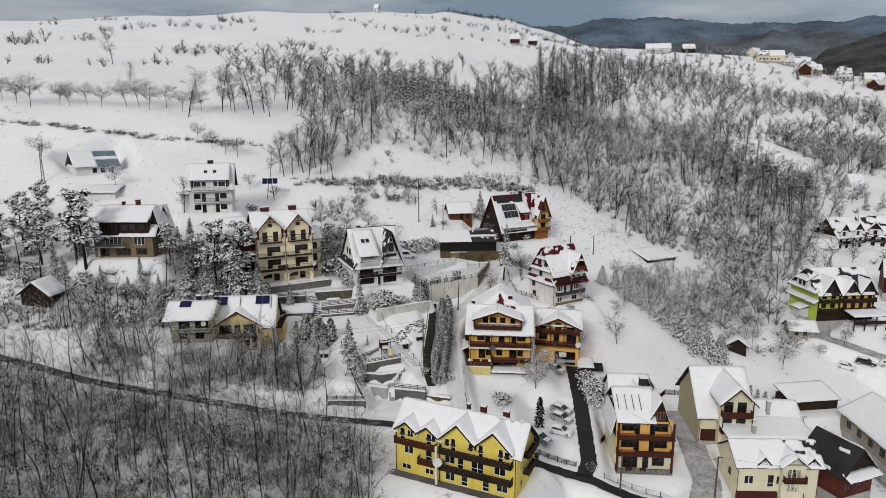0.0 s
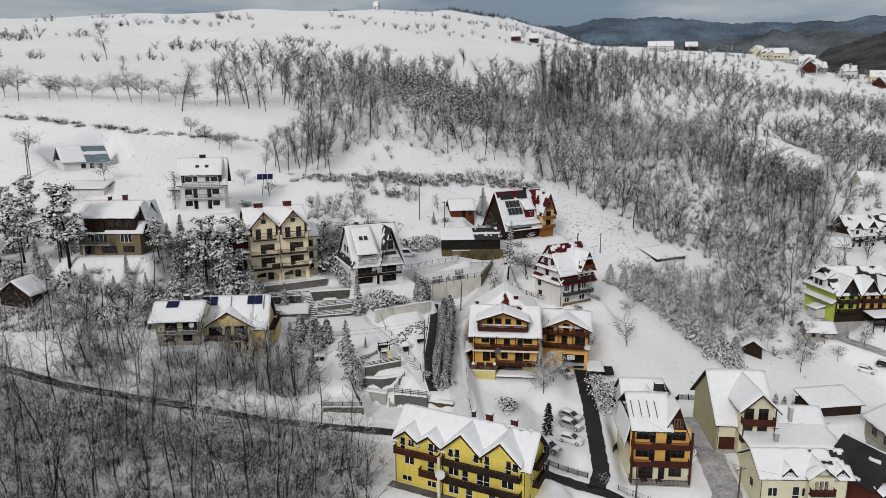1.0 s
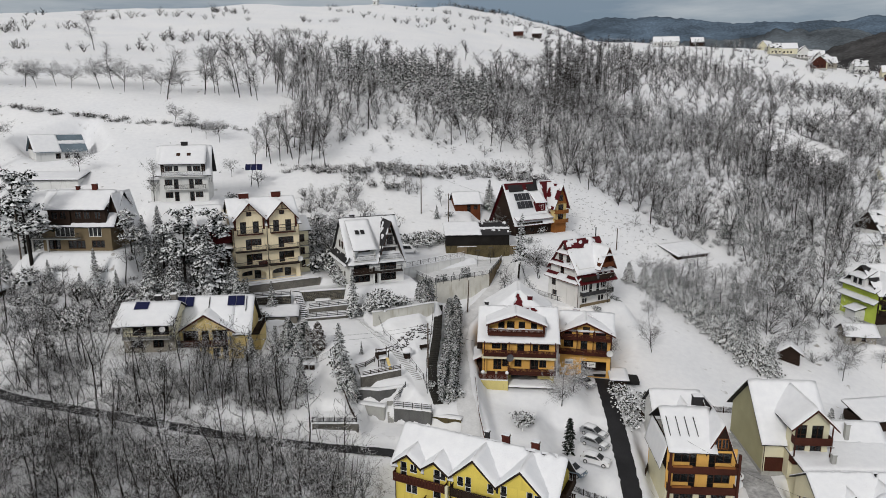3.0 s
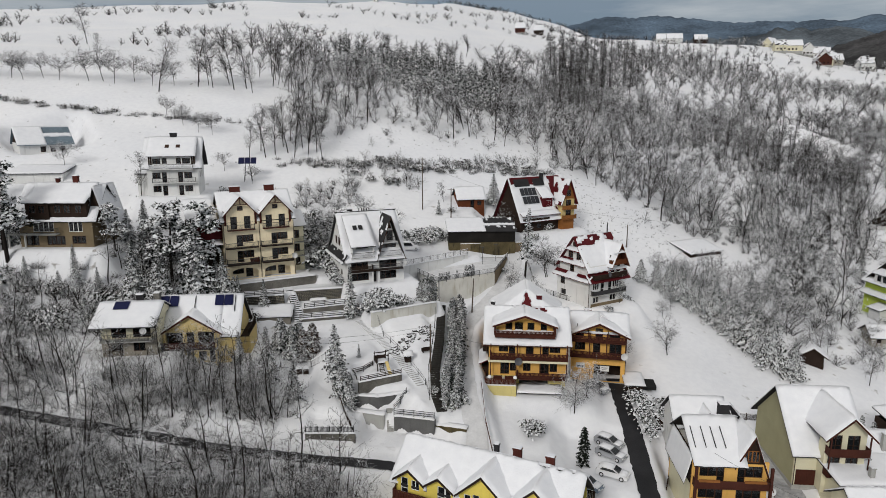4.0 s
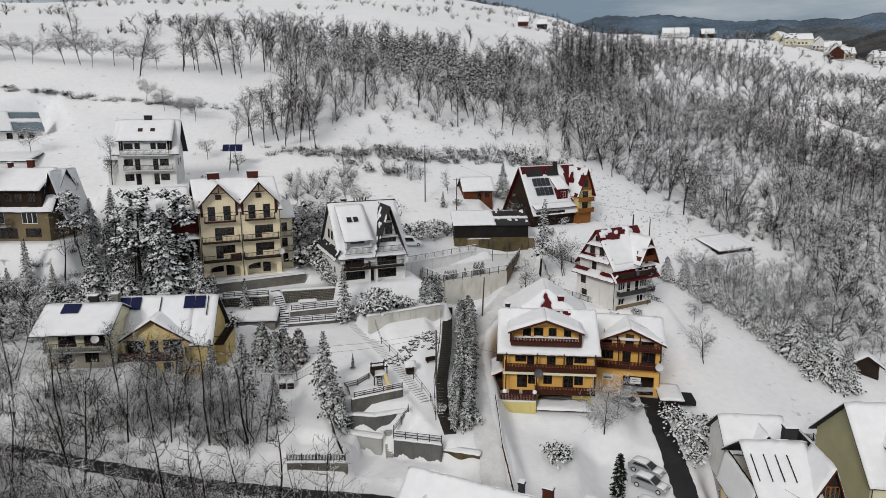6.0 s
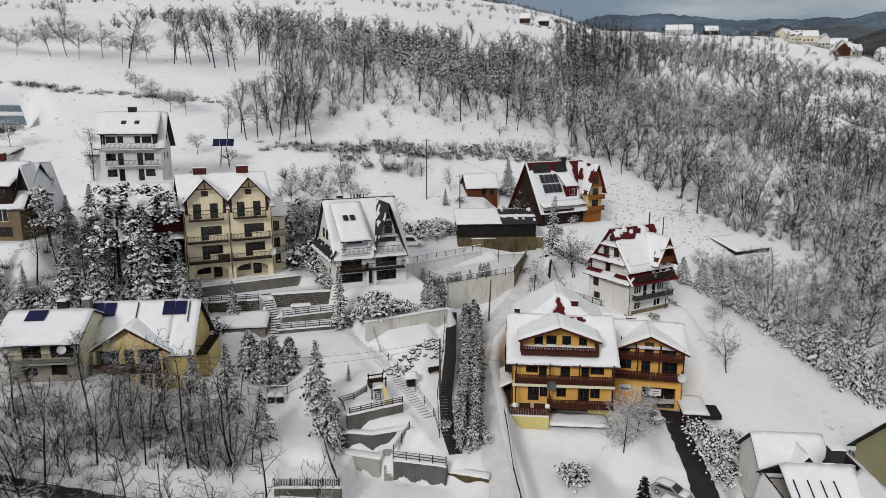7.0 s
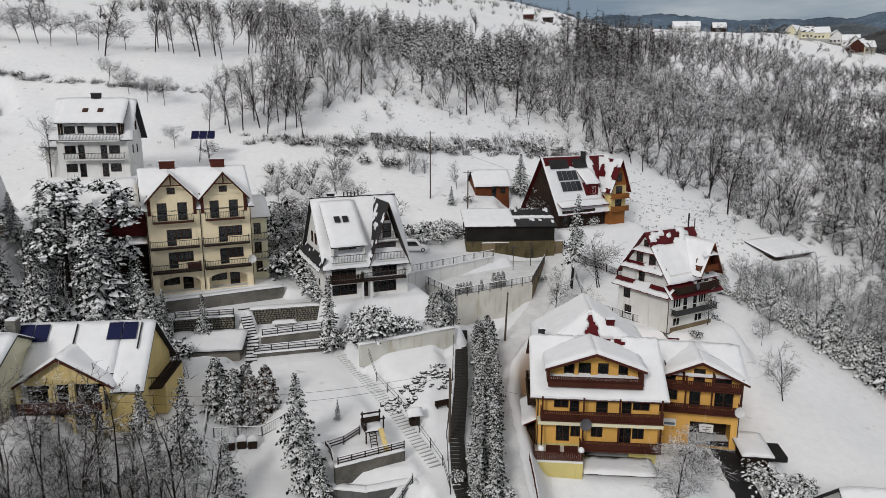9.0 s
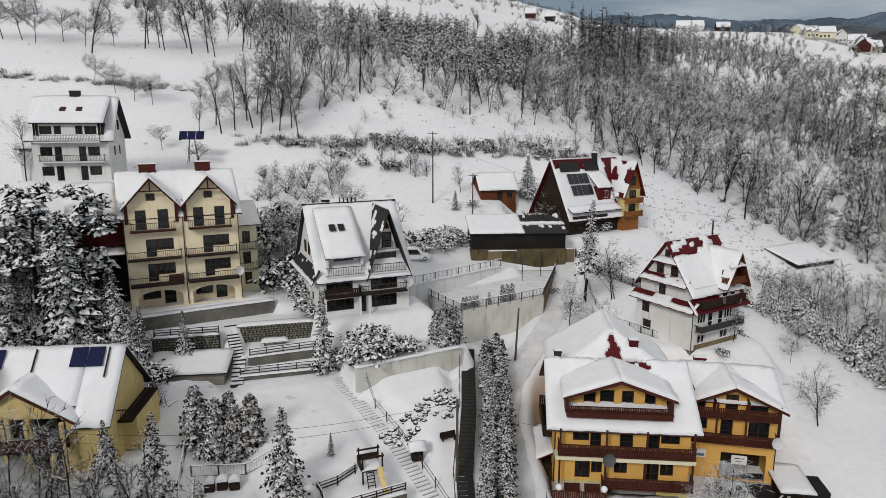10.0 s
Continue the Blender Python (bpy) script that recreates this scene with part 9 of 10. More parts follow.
# -- the hillside woods
LOW_WOOD = [(-84, 106), (-62, 103), (-46, 101.5), (-30, 101), (-17, 101), (-11, 96), (-9, 84), (-12, 66), (-62, 62), (-88, 84)]
ROADSIDE = [(-66, 110), (-62, 109.5), (-46, 108), (-26, 108.5), (-22, 111), (-30, 113), (-52, 112), (-62, 115)]
CLEARING = [(28, 230), (41, 222), (61, 201), (66, 186), (40, 186), (26, 200)]
SHED_YARD = [(42, 190), (44, 166), (66, 160), (84, 180), (78, 200), (60, 203)]
MOUND = [(134, 316), (131, 284), (150, 280), (178, 300), (178, 332), (157, 350), (142, 340)]
WOOD_RIGHT = [(27, 234), (41, 224), (62, 203), (60, 172), (70, 156), (88, 165), (104, 190), (116, 206), (138, 250), (160, 285), (190, 310), (250, 340), (250, 352), (120, 345), (20, 318), (22, 262)]
WOOD_OPEN = [(-50, 240), (-42, 206), (-16, 228), (27, 234), (22, 264), (20, 300), (-48, 292), (-70, 262)]
WOOD_FAR = [(-66, 290), (-46, 286), (20, 306), (120, 330), (225, 330), (300, 350), (360, 440), (300, 500), (240, 520), (205, 540), (146, 590), (90, 570), (60, 470), (24, 425), (-58, 385), (-95, 372), (-110, 340)]
GROVE = [(-48, 306), (-34, 296), (-14, 280), (4, 266), (15, 262), (22, 276), (18, 310), (-6, 340), (-44, 334)]
crown_trees = [far_tree(st, h, 15, 5, 3, 0.076, min(0.85, sn * 1.25), w, k, lo) for st, h, sn, w, k, lo in ((1, 8.5, 0.54, 0.40, 1, 0.25), (2, 10.0, 0.48, 0.36, 1, 0.28), (3, 6.5, 0.62, 0.48, 2, 0.12), (4, 8.0, 0.56, 0.44, 2, 0.18), (5, 9.5, 0.50, 0.38, 3, 0.20))]
snowy_low = [far_tree(st, 6.2, 16, 5, 4, 0.050, 0.66, 0.50, 1, 0.2, 0.3) for st in (31, 32, 33)]
tall_trees = [far_tree(st, h, 18, 5, 4, 0.064, 0.22, w, k, lo) for st, h, w, k, lo in ((6, 14, 0.24, 1, 0.32), (7, 16, 0.22, 1, 0.35), (8, 12.5, 0.27, 1, 0.28), (9, 13, 0.26, 2, 0.25))]
thicket = [far_tree(st, h, 12, 4, 3, 0.070, 0.58, 0.62, 3, 0.05) for st, h in ((15, 3.6), (16, 4.4), (17, 3.0))]
larches = [larch(st, h, w) for st, h, w in ((18, 19, 3.4), (19, 16, 3.0), (20, 21, 3.2))]
far_trees = [far_tree(st, h, 9, 4, 3, 0.17, sn, w, k, 0.2) for st, h, sn, w, k in ((11, 10, 0.55, 0.40, 1), (12, 11, 0.4, 0.34, 1), (13, 8, 0.65, 0.50, 2), (14, 9.5, 0.5, 0.42, 2))]


def split(s):
    """Part a one-stemmed tree into trunk and crown."""
    t, c = Shape(), Shape()
    t.add(s.v[0], s.f[0], s.i[0])
    n = len(s.v[0])
    for V, F, I in zip(s.v[1:], s.f[1:], s.i[1:]):
        c.add(V, F - n, I)
        n += len(V)
    return t, c


def stand(poly, n, gap, seed, holes=()):
    """Places in a wood, sorted into three patchy kinds by where they lie."""
    p = scatter(poly, n, gap, seed, holes)
    k = np.sin(p[:, 0] * 0.071 + seed) + np.sin(p[:, 1] * 0.063 + p[:, 0] * 0.03) + np.random.RandomState(seed).normal(size=len(p)) * 0.6
    return p[k > 0.75], p[(k <= 0.75) & (k > -1.1)], p[k <= -1.1]


def wood(name, poly, n, gap, seed, label, holes=()):
    dark, mid, low = stand(poly, n, gap, seed, holes)
    many(name, mid, crown_trees, (0.85, 1.5), seed, WOOD_MATS, label, "woodland")
    many(name, dark, tall_trees + crown_trees[1:2], (0.75, 1.25), seed + 1, WOOD_MATS, "tall dark bare trees standing in " + label, "woodland")
    many(name, low, thicket + crown_trees[2:4], (0.7, 1.3), seed + 2, WOOD_MATS, "snowy thicket in " + label, "woodland")


PATCH = [(190, 404), (205, 436), (222, 430), (215, 404)]
TRACK = [(240, 410), (262, 426), (280, 404), (262, 366), (246, 368)]
wood("woodland", WOOD_RIGHT, 560, 3.2, 5, "bare snow-dusted deciduous woodland on the hillside", (CLEARING, MOUND, SHED_YARD))
wood("open_woodland", WOOD_OPEN, 105, 3.6, 6, "thin stand of bare trees on open snow", (GROVE,))
many("woodland_thicket", scatter(WOOD_RIGHT, 160, 2.8, 71, (CLEARING, MOUND, SHED_YARD)), thicket, (0.6, 1.2), 72, WOOD_MATS, "snowy undergrowth of bare shrubs in the wood", "woodland")
many("woodland", scatter([(84, 196), (100, 192), (124, 212), (150, 246), (160, 285), (120, 280), (104, 259)], 64, 3.6, 221, (MOUND, SHED_YARD)), tall_trees + crown_trees, (0.8, 1.2), 222, TREE_MATS, "dark bare trees in the lower wood", "woodland")
many("mound_thicket", scatter(MOUND, 9, 5.0, 73), thicket, (0.3, 0.7), 74, WOOD_MATS, "bare shrubs on the snowy mound", "shrubs")
EDGE = [(58, 176), (64, 158), (70, 146), (92, 152), (90, 166), (110, 190), (124, 196), (126, 222), (150, 262), (172, 285), (160, 285), (138, 250), (116, 206), (88, 165)]
many("wood_edge", scatter(EDGE, 56, 3.4, 81, (SHED_YARD,)), snowy_low + thicket, (0.55, 1.0), 82, WOOD_MATS, "bare trees and shrubs at the lower edge of the wood", "woodland")
HOMES = ([(146, 228), (166, 228), (166, 250), (146, 250)], [(122, 220), (141, 218), (141, 236), (122, 236)], [(128, 182), (146, 182), (146, 202), (128, 202)])
many("village_wood", scatter([(116, 196), (150, 200), (178, 236), (188, 292), (168, 288), (150, 262), (128, 242)], 60, 3.2, 97, HOMES), crown_trees + thicket, (0.6, 1.05), 98, WOOD_MATS, "bare trees and shrubs round the white houses", "woodland")
SCRUB = [(170, 280), (203, 296), (240, 330), (330, 400), (360, 480), (300, 500), (230, 420), (186, 350), (178, 320)]
many("scrub", scatter(SCRUB, 130, 4.8, 75, (PATCH, TRACK)), thicket + crown_trees[2:3], (0.8, 1.6), 76, WOOD_MATS, "grey scrub and young trees on the slope", "woodland")
many("far_woodland", scatter(WOOD_FAR, 560, 5.4, 7, (GROVE, MOUND, PATCH, TRACK)), far_trees, (0.7, 1.3), 8, WOOD_MATS, "grey bare woodland higher up the hill", "woodland")
UPPER_WOOD = [(148, 617), (150, 560), (190, 500), (238, 470), (288, 450), (325, 505), (274, 520), (238, 528), (216, 566), (195, 600)]
many("upper_woodland", scatter(UPPER_WOOD, 190, 4.4, 87), far_trees, (0.6, 1.15), 88, WOOD_MATS, "grey bare woodland below the far houses", "woodland")
many("upper_larches", scatter([(120, 560), (150, 520), (200, 470), (230, 480), (215, 560), (150, 600)], 36, 6.0, 89), larches, (0.7, 1.1), 90, WOOD_MATS, "dark larches below the far houses", "woodland")
LARCHES = [(58, 330), (96, 360), (120, 420), (130, 500), (96, 530), (70, 510), (60, 420)]
many("larch_stand", scatter([(44, 322), (52, 312), (66, 318), (76, 334), (70, 356), (54, 352)], 34, 3.6, 76), larches, (0.95, 1.35), 80, TREE_MATS, "dense stand of tall dark larches", "woodland")
many("larch_stand", scatter(LARCHES, 60, 6.0, 77), larches, (0.8, 1.25), 78, TREE_MATS, "stand of tall dark larches on the hillside", "woodland")
many("larch_stand", np.array([(44, 283), (47, 287), (50, 290), (53, 288), (56, 293), (48, 294), (136, 300), (139, 304), (141, 297), (130, 292), (134, 287), (118, 282)]), larches, (0.85, 1.1), 79, WOOD_MATS, "group of dark larches rising from the wood", "woodland")
brush = []
for s in range(4):
    rng = np.random.RandomState(40 + s)
    b = Shape()
    n = 70
    a, e = rng.rand(n) * 6.28, rng.uniform(0.4, 1.4, n)
    P = rng.normal(size=(n, 3)) * np.array([0.5, 0.5, 0.0])
    Q = P + np.stack([np.cos(a) * np.cos(e), np.sin(a) * np.cos(e), np.sin(e)], 1) * rng.uniform(0.8, 2.2, (n, 1))
    V, F = blades(P, Q, 0.04, rng)
    b.add(V, F, np.where(rng.rand(n) < 0.33, 2, 1))
    brush.append(b)
many("underbrush", scatter(WOOD_RIGHT, 460, 1.5, 9, (MOUND, SHED_YARD)), brush, (0.6, 1.5), 10, WOOD_MATS, "snow-dusted brushwood under the trees", "shrubs")
many("low_underbrush", scatter(LOW_WOOD, 700, 1.1, 13), brush, (0.5, 1.2), 14, TREE_MATS, "dense dark brushwood below the road dusted with snow", "shrubs")
arching = [far_tree(240 + s, h, 18, 6, 5, 0.026, 0.5, 0.46, 2, 0.12, 0.15) for s, h in ((0, 7.5), (1, 6.0))]
many("arching_shrubs", scatter(ROADSIDE, 30, 2.4, 241), arching, (0.7, 1.2), 242, TREE_MATS, "tall shrubs with arching snowy branches above the road", "shrubs")
many("arching_shrubs", scatter(LOW_WOOD[:7] + [(-30, 90), (-60, 92)], 34, 2.6, 243), arching, (0.8, 1.4), 244, TREE_MATS, "tall shrubs with arching snowy branches below the road", "shrubs")
many("roadside_brush", scatter(ROADSIDE, 80, 1.3, 15), brush, (0.5, 1.1), 16, WOOD_MATS, "brushwood above the road dusted with snow", "shrubs")
far_spruce = []
for s in range(4):
    sh = conifer(60 + s, 12.5, 3.8, 8, 6, 2, 0.06, 0.8)
    both = Shape()
    both.add(*sh[0].arrays()[:2], 0)
    V, F, I = sh[1].arrays()
    both.add(V, F, I + 1)
    far_spruce.append(both)
many("spruce_plantation", scatter(GROVE, 100, 3.8, 11), far_spruce, (0.8, 1.2), 12, [BARK, NEEDLES_FAR, DARK_NEEDLES], "dark spruce plantation dusted with snow", "woodland")
many("scattered_spruces", np.array([(118, 440), (124, 452), (128, 430), (112, 470), (134, 460), (152, 600), (160, 590), (146, 606), (170, 585), (140, 620), (182, 570), (150, 640), (200, 430), (186, 380), (192, 372), (206, 352), (214, 360), (170, 262), (182, 270), (92, 214), (106, 222), (100, 240)]), far_spruce, (0.45, 0.8), 19, [BARK, NEEDLES_FAR, DARK_NEEDLES], "dark spruces scattered among the bare trees", "woodland")

# -- bushes and hedges on the upper slope
round_far = [bush(80 + s, 3.8, 3.0, 7, 20, 0.8) for s in range(4)]
twigs_far = [far_tree(90 + s, 4.6, 7, 3, 2, 0.16, sn, 0.55, 2, 0.05) for s, sn in ((0, 0.1), (1, 0.3), (2, 0.2))]
spots = []
rng = np.random.RandomState(21)
for cx, cy, rx, ry, n in ((-274, 437, 22, 10, 26), (-277, 469, 12, 8, 10), (-244, 460, 12, 8, 10), (-327, 580, 10, 6, 6), (-326, 690, 22, 8, 10), (-215, 530, 55, 12, 40), (-185, 590, 30, 12, 26),
                          (-140, 405, 34, 16, 44), (-86, 444, 22, 10, 26), (-42, 442, 12, 6, 8), (-43, 558, 22, 8, 14), (-95, 520, 30, 5, 12), (-92, 640, 20, 5, 10), (-150, 362, 12, 6, 8),
                          (-199, 341, 26, 4, 10), (-480, 838, 14, 4, 8), (-386, 838, 24, 4, 14), (-300, 838, 34, 4, 20), (-240, 840, 30, 4, 14), (-186, 842, 14, 4, 8), (-132, 842, 14, 4, 8), (-60, 846, 30, 5, 12), (20, 862, 40, 8, 50), (62, 890, 50, 12, 60), (92, 945, 90, 20, 60), (140, 860, 60, 30, 50), (170, 760, 50, 40, 50), (105, 740, 50, 22, 46), (30, 720, 70, 40, 40), (90, 640, 50, 30, 30), (10, 610, 50, 30, 26), (120, 800, 50, 30, 30), (30, 900, 50, 20, 30), (150, 620, 60, 30, 60), (215, 740, 60, 20, 30), (300, 640, 90, 40, 50), (380, 560, 60, 50, 40)):
    spots += [(cx + rng.normal() * rx * 0.5, cy + rng.normal() * ry * 0.5) for _ in range(n)]
spots = np.array(spots)
many("hilltop_bushes", spots[::3], twigs_far, (0.6, 1.2), 22, TREE_MATS, "dark bushes on the snowy hilltop", "shrubs")
many("hilltop_trees", spots[1::3], twigs_far, (0.7, 1.5), 23, TREE_MATS, "leafless bushes and small trees on the hilltop", "shrubs")
line = np.array([(-150 + t * 92 + rng.normal() * 0.8, 217 - t * 7 * math.sin(t * 3.0) + rng.normal() * 0.7) for t in rng.rand(110)] + [(-44 + t * 74 + rng.normal() * 1.2, 197 + t * 24 + rng.normal() * 1.3) for t in rng.rand(170)])
many("hedge_line", line, brush + [bush(95, 1.4, 1.0, 5, 40, 0.4)], (0.45, 1.1), 24, [SHRUB, TWIG, SNOW], "low snow-dusted hedge across the slope", "hedge")

VILLAGE = [(190, 600), (280, 540), (400, 470), (480, 560), (420, 700), (260, 780), (180, 720)]
many("village_trees", scatter(VILLAGE, 170, 9.0, 83), far_trees + round_far, (0.6, 1.1), 84, TREE_MATS, "bare trees scattered between the far houses", "woodland")
many("village_spruces", scatter(VILLAGE, 40, 14.0, 85), far_spruce, (0.4, 0.75), 86, [BARK, NEEDLES_FAR, DARK_NEEDLES], "dark spruces scattered between the far houses", "woodland")

# -- single trees
broad = [tree_parts(bare_tree(100 + s, h, sp, lb - 1, 5, 4, trunk_r=0.0105, crown_from=cf, lift=0.10, snow_share=0.45, twig_w=0.022)) for s, h, sp, lb, cf in ((1, 15.0, 0.31, 18, 0.30), (4, 13.0, 0.34, 18, 0.24), (5, 16.0, 0.26, 16, 0.34))]
broad += [tree_parts(split(far_tree(104 + s, h, 22, 6, 5, 0.030, 0.5, w_ * 1.2, 1, lo))) for s, h, w_, lo in ((1, 13.5, 0.26, 0.25), (2, 11.0, 0.34, 0.18))]
dark_thicket = [far_tree(250 + s, h, 12, 4, 4, 0.028, 0.36, 0.55, 3, 0.04) for s, h in ((0, 3.2), (1, 4.2), (2, 2.6))]
many("low_thicket", scatter(LOW_WOOD, 190, 1.8, 91), dark_thicket, (0.7, 1.5), 92, TREE_MATS, "tangle of dark bare saplings below the road", "shrubs")
many("roadside_thicket", scatter(ROADSIDE, 24, 2.2, 93), dark_thicket, (0.6, 1.3), 94, TREE_MATS, "tangle of bare saplings above the road", "shrubs")
apple = [tree_parts(split(far_tree(120 + s, 6.0, 26, 7, 6, 0.030, 0.52, 0.52, 1, 0.38, 0.35))) for s in range(3)]
slim = [tree_parts(split(far_tree(130 + s, 11.5, 30, 6, 5, 0.036, 0.16, 0.24, 1, 0.2))) for s in range(2)]
snow_tree = [tree_parts(split(far_tree(190 + s, 7.0, 34, 9, 8, 0.021, 0.62, 0.46, 1, 0.22, 0.3))) for s in range(2)]
garden_crown = [tree_parts(split(far_tree(195 + s, 9.0, 30, 8, 7, 0.026, 0.36, 0.34, 1, 0.22))) for s in range(2)]
spruce = [tree_parts(conifer(140 + s, 9.0, w, 14, 9, 2), "foliage", [NEEDLES, DARK_NEEDLES]) for s, w in ((1, 2.0), (2, 2.5), (3, 1.5), (4, 3.0))]
white_spruce = tree_parts(conifer(147, 8.0, 3.0, 14, 10, 2, 0.03, 0.7), "foliage", [NEEDLES_WHITE, DARK_NEEDLES])
pines = [tree_parts(pine(150 + s, 10.5), "foliage", [NEEDLES, DARK_NEEDLES]) for s in range(2)]
yew = [tree_parts(conifer(160 + s, 4.6, 1.35, 16, 11, 2, 0.02, 0.6), "foliage", [m_, DARK_NEEDLES if m_ is NEEDLES else BROWN_SPRAYS]) for s, m_ in ((1, NEEDLES), (2, NEEDLES), (3, COPPER))]
column = [tree_parts(conifer(170 + s, 3.6, 0.85, 9, 8, 2, 0.02, 0.55), "foliage", [NEEDLES_WHITE, DARK_NEEDLES]) for s in range(3)]
round_bush = [[("foliage", make_mesh("foliage", bush(180 + s, 2.6, 2.2, 12, 220, 0.28), [SHRUB, DARK_NEEDLES]))] for s in range(3)]

dark_column = tree_parts(conifer(176, 5.8, 0.95, 15, 9, 2, 0.02, 0.45), "foliage", [DUSTED, DARK_NEEDLES])
lane_spruce = tree_parts(conifer(146, 15.0, 2.3, 13, 8, 2, 0.27, 0.75), "foliage", [NEEDLES, DARK_NEEDLES])
plant("spruce", 0, lane_spruce, 15.4, 161.8, 40, 1.0, "tall thin evergreen with a bare lower trunk beside the lane", "tree", "spruces in the gardens", lean=3)

rng = np.random.RandomState(31)
for k, (x, y) in enumerate(scatter(LOW_WOOD, 118, 2.6, 33)):
    plant("bare_tree", k, broad[k % 5], x, y, rng.rand() * 360, rng.uniform(0.75, 1.2) * (0.8 if x < -48 and y > 90 else 1), "leafless deciduous tree with snow along its branches", "tree", "trees below the road", lean=rng.normal() * 4)
for k, (x, y) in enumerate(scatter(ROADSIDE, 64, 1.8, 34)):
    plant("bare_tree", k, (broad + slim)[k % 7], x, y, rng.rand() * 360, rng.uniform(0.5, 0.85), "slender leafless tree with snowy twigs above the road", "tree", "trees above the road", lean=rng.normal() * 3)
for k, (x, y) in enumerate(scatter([(-86, 100), (-48, 96), (-40, 66), (-62, 62), (-88, 84)], 36, 2.2, 36)):
    plant("bare_tree", k, broad[(k + 2) % 5], x, y, k * 97 % 360, rng.uniform(0.6, 0.95), "leafless deciduous tree with snow along its branches", "tree", "trees below the road", lean=rng.normal() * 5)
for k, (x, y) in enumerate(scatter([(-92, 114), (-66, 109), (-62, 115), (-72, 121), (-92, 121)], 26, 1.8, 35)):
    plant("bare_tree", k, broad[k % 5], x, y, k * 97 % 360, rng.uniform(0.35, 0.6), "small leafless tree with snowy twigs above the road", "tree", "trees above the road", lean=rng.normal() * 4)
for x, y, s in ((-145, 229, 1.5), (-140, 228, 1.9), (-131, 230, 1.5), (-127, 229, 1.4), (-122, 231, 1.3), (-117, 230, 1.2), (-109, 232, 1.7), (-105, 233, 1.75), (-101, 231, 1.5), (-97, 236, 1.4), (-91, 234, 1.3), (-85, 236, 1.3), (-152, 232, 1.5), (-158, 230, 1.6), (-79, 213, 1.0), (-64, 206, 1.1), (-73, 210, 1.0), (-68, 207, 0.9), (-119, 195, 1.3), (-92, 184, 1.1), (-48, 186, 0.8), (-56, 190, 0.8)):
    plant("fruit_tree", 0, apple[int(x * y) % 3], x, y, (x * 37) % 360, s, "old leafless fruit tree on the snowy slope", "tree", "orchard trees")
for x, y, s in ((-87, 229, 1.5), (-78, 237, 1.4), (-76, 241, 1.35), (-74, 239, 1.2), (-68, 241, 1.55), (-65, 244, 1.4), (-71, 246, 1.3), (-62, 240, 1.1), (-170, 351, 1.7), (-120, 260, 0.8), (-38, 204, 1.05), (-40, 207, 1.15), (-43, 203, 1.2), (-46, 201, 1.15), (-48, 199, 1.1), (-45, 206, 1.2), (-50, 202, 1.1), (-41, 201, 1.0), (-36, 206, 1.1), (-39, 210, 1.2), (-44, 210, 1.1), (-34, 203, 1.0), (-52, 198, 0.9), (-30, 244, 1.3), (-52, 246, 1.2), (-66, 166, 0.85), (-80, 244, 1.2), (-58, 250, 1.3), (-46, 240, 1.1)):
    plant("tall_bare_tree", 0, slim[int(abs(x)) % 2], x, y, (x * 53) % 360, s, "tall leafless tree standing on the open snow", "tree", "trees on the upper field")
for x, y, k, s in ((11.4, 151.8, 3, 0.62), (16.2, 151.8, 3, 0.66), (40, 143, 1, 0.75), (20.5, 165.9, 3, 0.85), (24, 96, 3, 0.25), (31, 141, 3, 0.5), (33, 152, 3, 0.55), (98, 152, 1, 0.6), (28, 137, 3, 0.42)):
    plant("garden_tree", 0, garden_crown[k % 2], x, y, x * 91 % 360, s * 1.2, "leafless garden tree with snowy twigs", "tree", lean=6 if x == 18 else 0)
for x, y, s in ((18.2, 120.6, 1.15), (20.4, 122.8, 0.85), (16.0, 150.6, 0.8)):
    plant("fruit_tree", 0, snow_tree[int(x) % 2], x, y, x * 71 % 360, s, "spreading leafless tree white with clinging snow", "tree", "garden fruit trees")
for x, y, s in ((-27, 160, 1.0), (-24, 163, 1.1), (-29, 165, 1.1), (-20, 168, 1.0), (-25, 168, 1.1), (-31, 160, 0.9), (-18, 172, 0.9), (-22, 160, 0.8), (79, 143.6, 1.15), (91, 150, 0.7), (112, 156, 0.7), (116, 163, 0.7), (120, 160, 0.6), (70, 150, 0.75), (66, 157, 0.8), (76, 153, 0.8), (61, 166, 0.9), (72, 163, 0.9), (68, 171, 0.9), (56, 170, 0.9), (80, 160, 0.9), (21.0, 166.0, 1.3), (24, 158, 0.7), (46, 160, 0.8), (43, 156, 0.7), (48, 176, 0.9), (54, 176, 0.9), (62, 160, 0.9), (66, 164, 1.0), (74, 170, 1.0), (78, 166, 0.9), (58, 164, 0.8), (84, 152, 0.8), (87, 157, 0.8), (36, 165, 0.7), (-30, 170, 0.9), (-26, 174, 1.0), (-21, 178, 1.0), (-33, 176, 0.9), (-16, 176, 0.8), (-24, 183, 0.8)):
    plant("fruit_tree", 0, apple[int(x * 7) % 3], x, y, x * 71 % 360, s, "spreading leafless fruit tree thick with snow", "tree", "garden fruit trees")
